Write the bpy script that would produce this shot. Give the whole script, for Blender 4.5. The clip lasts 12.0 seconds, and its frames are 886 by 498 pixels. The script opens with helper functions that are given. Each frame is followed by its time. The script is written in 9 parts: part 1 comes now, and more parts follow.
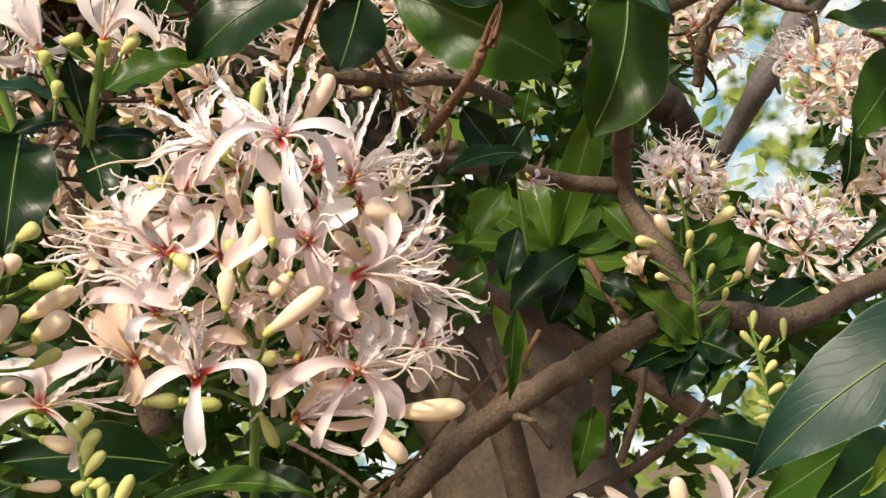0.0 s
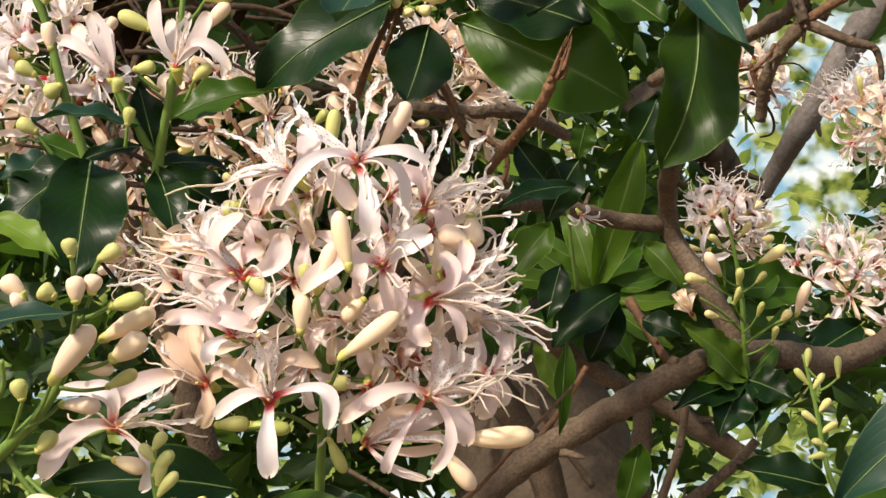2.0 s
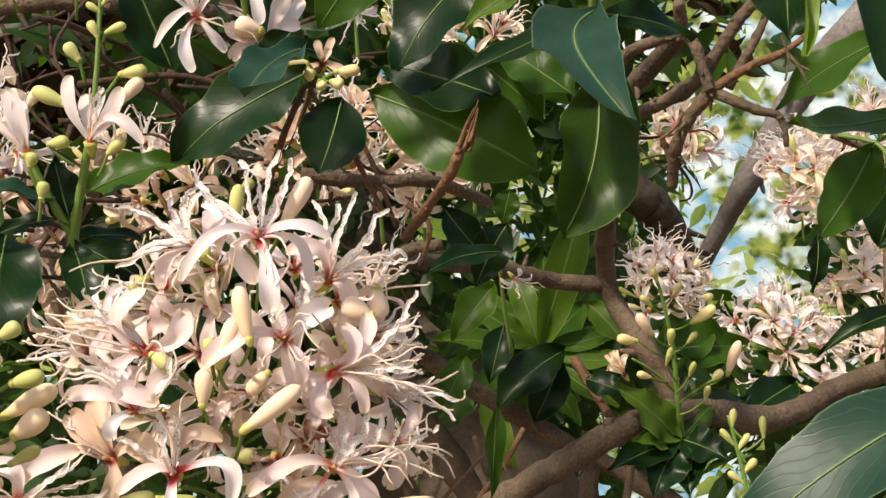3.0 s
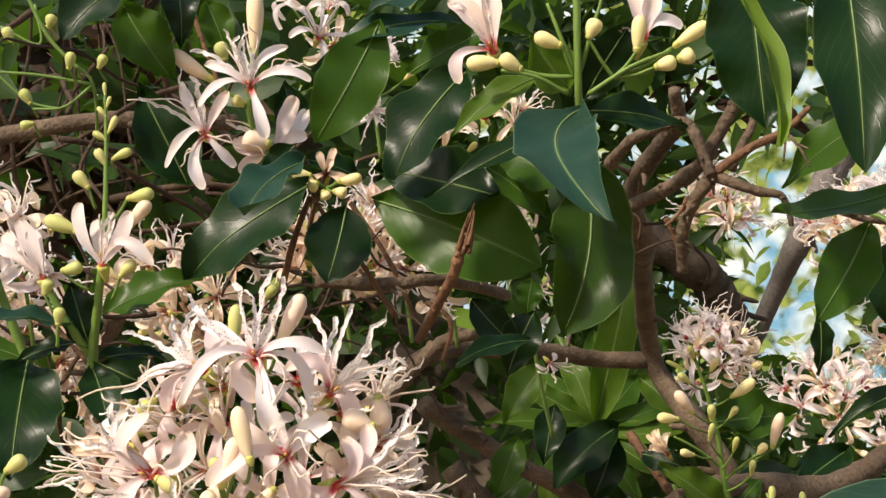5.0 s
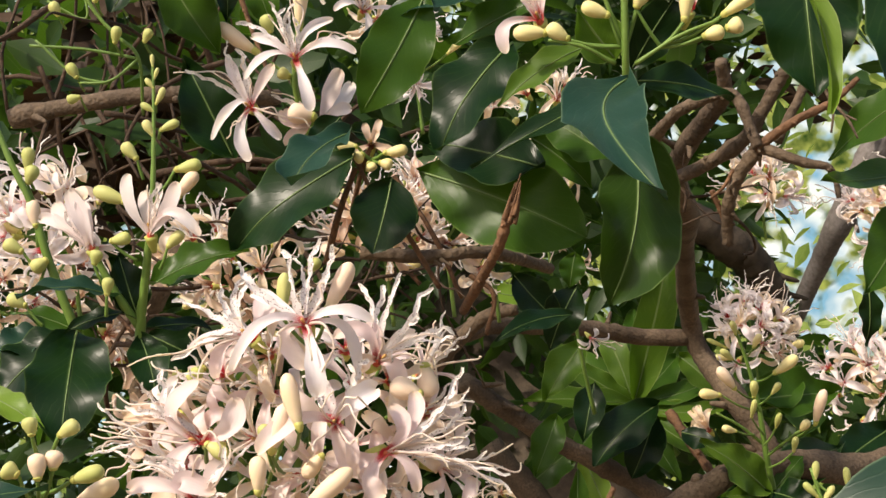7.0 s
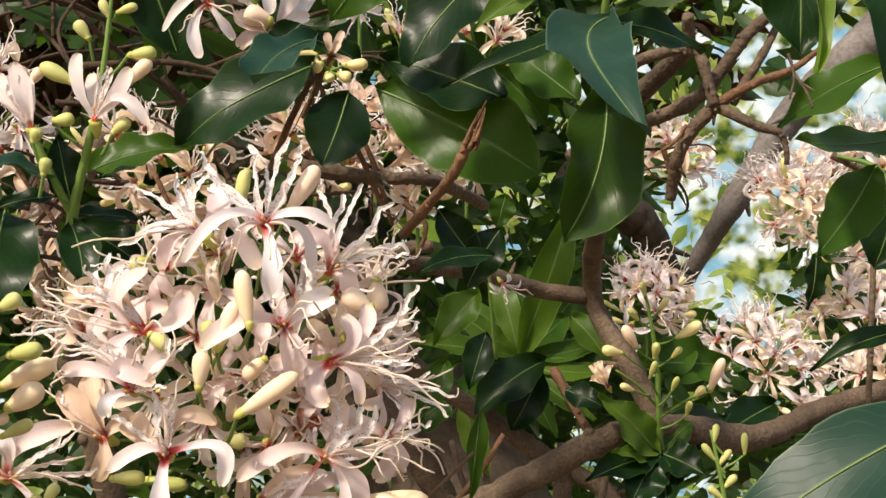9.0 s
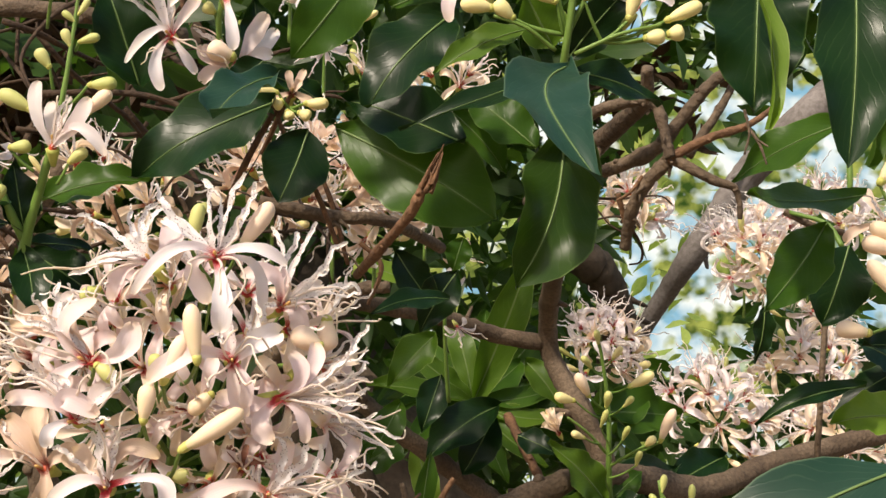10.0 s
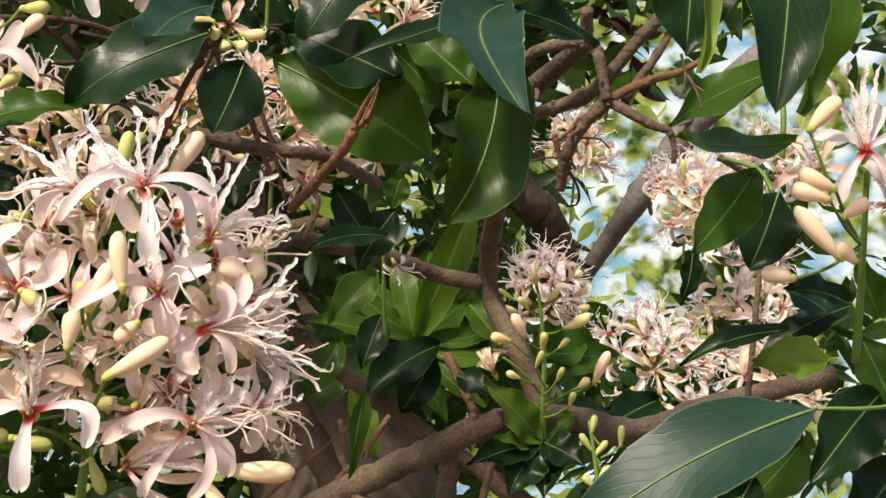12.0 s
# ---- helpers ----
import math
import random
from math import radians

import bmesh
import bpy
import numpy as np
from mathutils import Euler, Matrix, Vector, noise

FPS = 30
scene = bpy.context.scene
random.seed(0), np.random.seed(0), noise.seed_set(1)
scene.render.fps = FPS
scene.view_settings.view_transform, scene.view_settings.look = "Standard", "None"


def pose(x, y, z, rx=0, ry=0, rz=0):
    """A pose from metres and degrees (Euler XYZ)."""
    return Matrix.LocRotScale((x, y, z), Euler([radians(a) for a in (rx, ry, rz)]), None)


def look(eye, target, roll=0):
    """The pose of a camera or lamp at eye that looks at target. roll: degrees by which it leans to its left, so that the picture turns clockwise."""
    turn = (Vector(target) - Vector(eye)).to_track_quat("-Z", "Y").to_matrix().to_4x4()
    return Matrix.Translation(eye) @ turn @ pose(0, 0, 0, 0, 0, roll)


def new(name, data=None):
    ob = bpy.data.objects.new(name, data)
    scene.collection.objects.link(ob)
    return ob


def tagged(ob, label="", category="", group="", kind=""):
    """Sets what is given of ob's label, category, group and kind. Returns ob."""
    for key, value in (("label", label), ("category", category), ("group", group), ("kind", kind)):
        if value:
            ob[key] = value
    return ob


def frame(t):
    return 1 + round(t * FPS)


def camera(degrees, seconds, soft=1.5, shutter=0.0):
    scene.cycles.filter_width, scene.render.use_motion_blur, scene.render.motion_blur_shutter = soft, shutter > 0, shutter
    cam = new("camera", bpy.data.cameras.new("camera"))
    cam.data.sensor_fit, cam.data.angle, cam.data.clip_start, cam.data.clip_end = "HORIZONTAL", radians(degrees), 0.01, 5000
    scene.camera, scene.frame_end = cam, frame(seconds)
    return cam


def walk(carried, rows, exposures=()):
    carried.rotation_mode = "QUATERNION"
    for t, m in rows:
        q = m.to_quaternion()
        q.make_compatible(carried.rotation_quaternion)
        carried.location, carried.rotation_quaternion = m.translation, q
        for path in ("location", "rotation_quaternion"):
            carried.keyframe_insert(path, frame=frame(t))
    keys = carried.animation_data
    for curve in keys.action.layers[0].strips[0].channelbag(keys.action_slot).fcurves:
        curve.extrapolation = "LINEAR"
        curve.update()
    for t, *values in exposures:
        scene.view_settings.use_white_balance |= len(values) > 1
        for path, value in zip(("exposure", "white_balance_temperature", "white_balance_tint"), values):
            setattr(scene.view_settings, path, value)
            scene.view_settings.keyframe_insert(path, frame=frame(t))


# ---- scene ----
cam = camera(36.00, 12.0, 1.5)
PATH = [
    (0, (-0.00099, 0.01187, 1.50675), (-0.05602, 1.00354, 1.62325), -3.265),
    (0.5, (-0.02056, 0.00810, 1.49428), (-0.08161, 1.00003, 1.60539), -1.747),
    (1, (-0.02360, 0.01369, 1.49076), (-0.08643, 1.00647, 1.59287), -1.834),
    (1.5, (-0.03588, 0.01025, 1.49206), (-0.10164, 1.00041, 1.61558), -2.614),
    (2, (-0.02432, 0.00646, 1.50037), (-0.09795, 0.99286, 1.64730), -2.305),
    (2.5, (-0.01489, 0.00436, 1.50619), (-0.08056, 0.98925, 1.66644), -1.865),
    (3, (0.00872, -0.00170, 1.50528), (-0.03571, 0.97974, 1.69184), -3.290),
    (3.5, (0.03815, -0.00234, 1.51410), (-0.00994, 0.97413, 1.72434), -4.821),
    (3.7, (0.04387, -0.00191, 1.51746), (-0.00719, 0.97261, 1.73587), -5.542),
    (5.3, (0.05356, -0.01253, 1.51804), (-0.04247, 0.95240, 1.76233), -6.428),
    (5.5, (0.05593, -0.01097, 1.51600), (-0.03983, 0.95380, 1.76104), -6.758),
    (6, (0.06628, -0.01277, 1.51227), (-0.02968, 0.95310, 1.75286), -6.792),
    (6.5, (0.07063, -0.00929, 1.50473), (-0.03580, 0.95925, 1.72970), -6.093),
    (6.7, (0.06154, -0.01238, 1.51231), (-0.05714, 0.95249, 1.74669), -5.942),
    (8.3, (0.01958, -0.00823, 1.50181), (-0.04769, 0.96885, 1.70380), -2.546),
    (8.5, (0.02003, -0.00620, 1.50335), (-0.03708, 0.97244, 1.70083), -1.765),
    (9, (-0.00424, -0.00348, 1.49880), (-0.03292, 0.97749, 1.69084), -0.346),
    (9.5, (0.00357, -0.00909, 1.49901), (-0.00157, 0.96890, 1.70762), 0.317),
    (10, (0.00103, -0.00563, 1.49827), (0.00006, 0.96929, 1.72082), 1.402),
    (10.5, (-0.00177, -0.00654, 1.50136), (0.00787, 0.97068, 1.71340), 1.960),
    (11, (0.00365, -0.00851, 1.49288), (0.01320, 0.97013, 1.69823), 1.386),
    (11.5, (0.01015, -0.00876, 1.49580), (0.03712, 0.97010, 1.69855), 1.463),
    (12, (0.01179, -0.00708, 1.49500), (0.04913, 0.97552, 1.67691), 2.423),
]
walk(cam, [(t, look(eye, target, roll)) for t, eye, target, roll in PATH], ((0, 0.66, 7050, 14), (12, 0.66, 7050, 14)))

# ---------------------------------------------------------------- light
world = bpy.data.worlds.new("open_sky")
scene.world = world
world.use_nodes = True
wn = world.node_tree
sky = wn.nodes.new("ShaderNodeTexSky")
sky.sky_type = "NISHITA"
sky.sun_disc = False
sky.sun_elevation = radians(41)
sky.sun_rotation = radians(212)
sky.air_density, sky.dust_density = 1.0, 2.0
wn.links.new(sky.outputs[0], wn.nodes["Background"].inputs[0])
wn.nodes["Background"].inputs[1].default_value = 0.115

sun_data = bpy.data.lights.new("sun", "SUN")
sun_data.energy, sun_data.angle, sun_data.color = 3.0, radians(4.0), (1.0, 0.93, 0.82)
sun = new("sun", sun_data)
SUN_FROM = Vector((math.sin(radians(212)) * math.cos(radians(41)), math.cos(radians(212)) * math.cos(radians(41)), math.sin(radians(41))))
sun.matrix_world = look(SUN_FROM * 20, (0, 0, 0))


# ---------------------------------------------------------------- materials
class Nodes:
    """A small writer of node materials."""

    def __init__(self, name, rough=0.5, spec=0.5):
        self.mat = bpy.data.materials.new(name)
        self.mat.use_nodes = True
        self.tree = self.mat.node_tree
        self.p = self.tree.nodes["Principled BSDF"]
        self.out = self.tree.nodes["Material Output"]
        self.p.inputs["Roughness"].default_value = rough
        self.p.inputs["Specular IOR Level"].default_value = spec

    def add(self, kind, **sets):
        n = self.tree.nodes.new(kind)
        for k, v in sets.items():
            n.inputs[k].default_value = v
        return n

    def link(self, a, b):
        self.tree.links.new(a, b)

    def math(self, op, a, b=None, clamp=False):
        n = self.tree.nodes.new("ShaderNodeMath")
        n.operation, n.use_clamp = op, clamp
        for i, v in enumerate((a, b)):
            if v is None:
                continue
            if isinstance(v, (int, float)):
                n.inputs[i].default_value = v
            else:
                self.link(v, n.inputs[i])
        return n.outputs[0]

    def mix(self, f, a, b):
        n = self.tree.nodes.new("ShaderNodeMix")
        n.data_type = "RGBA"
        for sock, v in ((n.inputs[0], f), (n.inputs[6], a), (n.inputs[7], b)):
            if isinstance(v, (int, float)):
                sock.default_value = v
            elif isinstance(v, tuple):
                sock.default_value = (*v, 1)
            else:
                self.link(v, sock)
        return n.outputs[2]

    def ramp(self, f, lo, hi):
        n = self.tree.nodes.new("ShaderNodeMapRange")
        n.inputs[1].default_value, n.inputs[2].default_value = lo, hi
        self.link(f, n.inputs[0])
        return n.outputs[0]

    def noise(self, scale, detail=3.0, coord=None):
        n = self.add("ShaderNodeTexNoise", Scale=scale, Detail=detail)
        self.link(coord if coord is not None else self.add("ShaderNodeTexCoord").outputs["Object"], n.inputs["Vector"])
        return n.outputs["Fac"]

    def uv(self):
        s = self.tree.nodes.new("ShaderNodeSeparateXYZ")
        self.link(self.add("ShaderNodeTexCoord").outputs["UV"], s.inputs[0])
        return s.outputs[0], s.outputs[1]

    def random(self):
        return self.add("ShaderNodeObjectInfo").outputs["Random"]

    def island(self):
        return self.add("ShaderNodeNewGeometry").outputs["Random Per Island"]

    def bump(self, height, strength=0.3, distance=0.001):
        b = self.add("ShaderNodeBump", Strength=strength, Distance=distance)
        self.link(height, b.inputs["Height"])
        self.link(b.outputs[0], self.p.inputs["Normal"])

    def colour(self, c):
        self.link(c, self.p.inputs["Base Color"])
        self.c = c

    def translucent(self, amount, c=None):
        t = self.add("ShaderNodeBsdfTranslucent")
        self.link(c if c is not None else self.c, t.inputs[0])
        m = self.add("ShaderNodeMixShader", Fac=amount)
        self.link(self.p.outputs[0], m.inputs[1])
        self.link(t.outputs[0], m.inputs[2])
        self.link(m.outputs[0], self.out.inputs[0])


def leaf_material(name, dark, light, vein, rough, glow, through_colour, gloss=0.4, island=False):
    n = Nodes(name, rough, gloss)
    u, v = n.uv()
    side = n.math("ABSOLUTE", n.math("SUBTRACT", u, 0.5))
    # side veins leave the midrib slanting towards the tip
    uneven = n.math("ADD", n.math("MULTIPLY", n.noise(38.0, 3.0), 2.6), n.math("MULTIPLY", n.random(), 5.0))
    wave = n.math("FRACT", n.math("ADD", n.math("SUBTRACT", n.math("MULTIPLY", v, 11.0), n.math("MULTIPLY", side, 7.5)), uneven))
    line = n.math("SUBTRACT", 1.0, n.math("MULTIPLY", n.math("ABSOLUTE", n.math("SUBTRACT", wave, 0.5)), 9.0), clamp=True)
    rib = n.math("SUBTRACT", 1.0, n.math("MULTIPLY", side, 26.0), clamp=True)
    blotch = n.ramp(n.noise(34.0, 4.0), 0.3, 0.7)
    base = n.mix(n.math("MULTIPLY", n.math("ADD", blotch, n.island() if island else n.random()), 0.5), dark, light)
    fine = n.ramp(n.noise(900.0, 2.0), 0.35, 0.75)
    base = n.mix(n.math("MULTIPLY", fine, 0.22), base, light)
    base = n.mix(n.math("MULTIPLY", n.math("MULTIPLY", line, n.ramp(n.noise(70.0, 2.0), 0.3, 0.7)), 0.11), base, vein)
    base = n.mix(n.math("MULTIPLY", rib, 0.55), base, vein)
    margin = n.math("MULTIPLY", n.math("SUBTRACT", side, 0.478, clamp=True), 60.0, clamp=True)
    base = n.mix(n.math("MULTIPLY", margin, 0.55), base, vein)
    n.colour(base)
    quilt = n.math("ADD", n.math("MULTIPLY", line, -0.12), n.math("MULTIPLY", n.noise(150.0, 2.0), 0.35))
    n.bump(quilt, 0.42, 0.0009)
    r = n.math("ADD", n.math("MULTIPLY", n.noise(60.0, 3.0), 0.22), rough - 0.11)
    n.link(r, n.p.inputs["Roughness"])
    n.translucent(glow, n.mix(n.math("MULTIPLY", rib, 0.5), through_colour, vein))
    return n.mat


LEAF_DARK = leaf_material("glossy_dark_leaf", (0.002, 0.010, 0.0025), (0.008, 0.029, 0.005), (0.075, 0.125, 0.035), 0.33, 0.07, (0.04, 0.11, 0.010), 0.16)
LEAF_MID = leaf_material("green_leaf", (0.018, 0.054, 0.005), (0.044, 0.098, 0.010), (0.15, 0.22, 0.06), 0.34, 0.22, (0.09, 0.21, 0.010), 0.13)
LEAF_YOUNG = leaf_material("young_light_green_leaf", (0.100, 0.185, 0.014), (0.155, 0.260, 0.026), (0.44, 0.52, 0.20), 0.42, 0.32, (0.19, 0.35, 0.02), 0.28)
LEAF_ROSETTE = leaf_material("mid_green_leaf", (0.034, 0.080, 0.006), (0.078, 0.145, 0.012), (0.34, 0.42, 0.13), 0.40, 0.30, (0.14, 0.30, 0.015), 0.22)
LEAF_PALE = leaf_material("grey_green_leaf", (0.005, 0.026, 0.016), (0.014, 0.046, 0.027), (0.14, 0.21, 0.12), 0.40, 0.11, (0.05, 0.15, 0.03), 0.22)
# green darkened so that the depth of the foliage holds shade in its colour
LEAF_STUFF = leaf_material("shade_darkened_leaf", (0.006, 0.022, 0.004), (0.028, 0.064, 0.009), (0.08, 0.13, 0.04), 0.45, 0.27, (0.10, 0.23, 0.015), 0.28, island=True)
LEAF_OLIVE = leaf_material("olive_green_leaf", (0.009, 0.028, 0.003), (0.024, 0.056, 0.006), (0.15, 0.21, 0.07), 0.35, 0.14, (0.07, 0.16, 0.010), 0.16)
# dark brown that stands in for the shaded hollow of the tree
LEAF_SHADE_BROWN = leaf_material("shade_brown_leaf", (0.020, 0.012, 0.007), (0.060, 0.036, 0.019), (0.09, 0.06, 0.03), 0.6, 0.10, (0.10, 0.05, 0.02), 0.15, island=True)
# pale yellow-green that carries the sunlight on distant trees in its base colour
LEAF_FAR = leaf_material("sunlight_painted_leaf", (0.14, 0.24, 0.04), (0.36, 0.44, 0.12), (0.3, 0.4, 0.12), 0.6, 0.4, (0.30, 0.44, 0.07), 0.28, island=True)


def petal_material(name, white, pink, red, tip, dots=0.0, red_to=0.145):
    n = Nodes(name, 0.55, 0.35)
    u, v = n.uv()
    grain = n.noise(55.0, 3.0)
    c = n.mix(n.math("MULTIPLY", n.math("ADD", n.ramp(grain, 0.3, 0.7), n.random()), 0.5), white, pink)
    c = n.mix(n.math("MULTIPLY", n.ramp(v, 0.72, 1.0), 0.6), c, tip)
    streak = n.math("MULTIPLY", n.math("SINE", n.math("MULTIPLY", u, 75.0)), 0.03)
    c = n.mix(n.ramp(n.math("ADD", n.math("ADD", v, streak), n.math("MULTIPLY", grain, 0.10)), red_to + 0.05, red_to - 0.03), c, red)
    if dots:
        vor = n.add("ShaderNodeTexVoronoi", Scale=640.0)
        n.link(n.add("ShaderNodeTexCoord").outputs["Object"], vor.inputs["Vector"])
        spot = n.math("MULTIPLY", n.ramp(vor.outputs["Distance"], 0.30, 0.18), dots)
        c = n.mix(spot, c, (0.16, 0.05, 0.045))
    # fine veins along the petal and yellowed patches
    vein = n.ramp(n.math("SINE", n.math("ADD", n.math("MULTIPLY", u, 58.0), n.math("MULTIPLY", n.noise(90.0, 2.0), 5.0))), 0.55, 1.0)
    c = n.mix(n.math("MULTIPLY", vein, 0.09), c, pink)
    c = n.mix(n.math("MULTIPLY", n.ramp(n.noise(38.0, 2.0), 0.52, 0.72), 0.45), c, tip)
    n.colour(c)
    n.bump(n.math("ADD", n.math("MULTIPLY", n.math("SINE", n.math("MULTIPLY", u, 44.0)), 0.09), n.noise(260.0, 3.0)), 0.40, 0.0006)
    n.translucent(0.36)
    return n.mat


PETAL = petal_material("pink_cream_petal", (0.88, 0.77, 0.74), (0.85, 0.67, 0.66), (0.60, 0.040, 0.050), (0.88, 0.72, 0.50))
PETAL_WHITE = petal_material("white_petal", (0.90, 0.86, 0.87), (0.88, 0.78, 0.77), (0.60, 0.045, 0.055), (0.90, 0.79, 0.62))
PETAL_CREAM = petal_material("cream_petal", (0.90, 0.79, 0.66), (0.88, 0.71, 0.56), (0.48, 0.07, 0.05), (0.86, 0.68, 0.36))
PETAL_FRESH = petal_material("half_open_white_petal", (0.90, 0.85, 0.83), (0.88, 0.74, 0.71), (0.60, 0.05, 0.05), (0.90, 0.76, 0.58), 0.0, -0.35)
PETAL_OLD = petal_material("fading_cream_petal", (0.84, 0.66, 0.52), (0.74, 0.54, 0.42), (0.30, 0.06, 0.04), (0.74, 0.56, 0.30))
PETAL_DRY = petal_material("withered_brown_petal", (0.34, 0.17, 0.10), (0.22, 0.08, 0.06), (0.14, 0.03, 0.03), (0.36, 0.22, 0.12))
STAMINODE = petal_material("spotted_white_staminode", (0.92, 0.88, 0.86), (0.89, 0.82, 0.79), (0.62, 0.05, 0.06), (0.91, 0.85, 0.74), 0.85, 0.04)
STAMEN = petal_material("pale_stamen", (0.91, 0.82, 0.74), (0.88, 0.74, 0.64), (0.55, 0.07, 0.06), (0.88, 0.79, 0.58), 0.0, 0.06)


def plain_material(name, a, b, rough, scale, glow=0.0, bump=0.2, bscale=300.0, spec=0.4):
    n = Nodes(name, rough, spec)
    n.colour(n.mix(n.math("MULTIPLY", n.math("ADD", n.ramp(n.noise(scale, 3.0), 0.3, 0.7), n.random()), 0.5), a, b))
    n.bump(n.noise(bscale, 3.0), bump, 0.001)
    if glow:
        n.translucent(glow)
    return n.mat


def bud_material(name, a, b):
    n = Nodes(name, 0.5, 0.4)
    u, v = n.uv()
    c = n.mix(n.math("MULTIPLY", n.math("ADD", n.ramp(n.noise(60.0, 2.0), 0.3, 0.7), n.random()), 0.5), a, b)
    c = n.mix(n.math("MULTIPLY", n.ramp(v, 0.24, 0.04), 0.6), c, (0.42, 0.46, 0.10))
    n.colour(c)
    n.bump(n.noise(420.0, 2.0), 0.2, 0.0006)
    n.translucent(0.12)
    return n.mat


BUD = bud_material("cream_bud", (0.91, 0.70, 0.55), (0.90, 0.71, 0.42))
BUD_YELLOW = bud_material("pale_yellow_bud", (0.85, 0.73, 0.36), (0.79, 0.72, 0.30))
BUD_GREEN = plain_material("green_yellow_bud", (0.44, 0.49, 0.13), (0.68, 0.64, 0.26), 0.5, 70.0, 0.14)
CALYX = plain_material("green_calyx", (0.42, 0.45, 0.09), (0.62, 0.57, 0.17), 0.55, 80.0, 0.1)
STEM = plain_material("green_stem", (0.09, 0.17, 0.025), (0.16, 0.26, 0.05), 0.5, 40.0, 0.0, 0.3)
THROAT = plain_material("red_orange_throat", (0.52, 0.03, 0.04), (0.60, 0.20, 0.07), 0.5, 260.0)


STYLE = plain_material("ochre_style", (0.55, 0.30, 0.10), (0.66, 0.44, 0.16), 0.5, 200.0)


def bark_material(name, a, b, c, stretch=1.0, crack=70.0):
    n = Nodes(name, 0.8, 0.3)
    big = n.ramp(n.noise(22.0 * stretch, 5.0), 0.3, 0.7)
    fine = n.ramp(n.noise(260.0 * stretch, 4.0), 0.35, 0.7)
    col = n.mix(big, a, b)
    col = n.mix(n.math("MULTIPLY", fine, 0.6), col, c)
    vor = n.add("ShaderNodeTexVoronoi", Scale=crack * stretch)
    n.link(n.add("ShaderNodeTexCoord").outputs["Object"], vor.inputs["Vector"])
    n.colour(col)
    n.bump(n.math("ADD", n.math("MULTIPLY", vor.outputs["Distance"], 0.35), n.math("ADD", fine, big)), 0.65, 0.0014)
    return n.mat


BARK = bark_material("grey_brown_bark", (0.070, 0.047, 0.029), (0.185, 0.132, 0.084), (0.034, 0.023, 0.015))
BARK_PALE = bark_material("pale_grey_bark", (0.12, 0.105, 0.095), (0.24, 0.215, 0.20), (0.08, 0.068, 0.058), 0.4)
BARK_RED = bark_material("reddish_twig_bark", (0.11, 0.055, 0.03), (0.24, 0.125, 0.06), (0.06, 0.035, 0.022))
BARK_TWIG = bark_material("dark_twig_bark", (0.042, 0.025, 0.015), (0.095, 0.056, 0.030), (0.025, 0.016, 0.010))
BARK_OLD = bark_material("old_trunk_bark", (0.064, 0.045, 0.030), (0.125, 0.094, 0.064), (0.04, 0.03, 0.023), 0.3)
SOIL = plain_material("dry_leaf_litter", (0.10, 0.065, 0.04), (0.22, 0.16, 0.10), 0.9, 3.0, 0.0, 0.8, 40.0)


# ---------------------------------------------------------------- mesh builders
def mesh_of(name, verts, faces, uvs=None, smooth=True):
    me = bpy.data.meshes.new(name)
    me.from_pydata([tuple(v) for v in verts], [], faces)
    if uvs is not None:
        layer = me.uv_layers.new(name="UVMap")
        idx = np.empty(len(me.loops), dtype=np.int32)
        me.loops.foreach_get("vertex_index", idx)
        layer.data.foreach_set("uv", np.asarray(uvs, dtype=np.float32)[idx].ravel())
    if smooth:
        me.polygons.foreach_set("use_smooth", [True] * len(me.polygons))
    me.update()
    return me


def thing(name, at, label, category, group="", kind=""):
    ob = new(name)
    ob.location = at
    ob.empty_display_size = 0.02
    return tagged(ob, label, category, group, kind)


def part(name, geo, material, parent, label=""):
    """One mesh under a thing or a part; the geometry comes in world metres."""
    verts, faces, uvs = geo
    root = parent.parent if parent.parent else parent
    me = mesh_of(name, np.asarray(verts, float) - np.array(root.location), faces, uvs)
    me.materials.append(material)
    ob = new(name, me)
    ob.parent = parent
    return tagged(ob, label) if label else ob


def unit(v):
    v = np.asarray(v, float)
    return v / max(np.linalg.norm(v), 1e-9)


def grid_faces(nu, nv):
    return [(j * nu + i, j * nu + i + 1, (j + 1) * nu + i + 1, (j + 1) * nu + i) for j in range(nv - 1) for i in range(nu - 1)]


def blade(centre, normal_hint, widths, us, cup=0.0, wave=0.0, waves=3.0, phase=0.0):
    """A strip swept along centre; normal_hint is kept square to the path."""
    centre = np.asarray(centre, float)
    tang = np.gradient(centre, axis=0)
    tang /= np.linalg.norm(tang, axis=1)[:, None] + 1e-12
    nv, nu = len(centre), len(us)
    hint = np.asarray(normal_hint, float)
    if hint.ndim == 1:
        hint = np.tile(hint, (nv, 1))
    nor = hint - (hint * tang).sum(1)[:, None] * tang
    nor /= np.linalg.norm(nor, axis=1)[:, None] + 1e-12
    side = np.cross(tang, nor)
    verts, uvs = [], []
    for j in range(nv):
        v = j / (nv - 1)
        for u in us:
            lift = cup * u * u + wave * np.sin(waves * 6.283 * v + phase + (1.3 if u > 0 else 0)) * u * u
            verts.append(centre[j] + side[j] * u * widths[j] / 2 + nor[j] * lift * widths.max() / 2)
            uvs.append((0.5 + u / 2, v))
    return verts, grid_faces(nu, nv), uvs


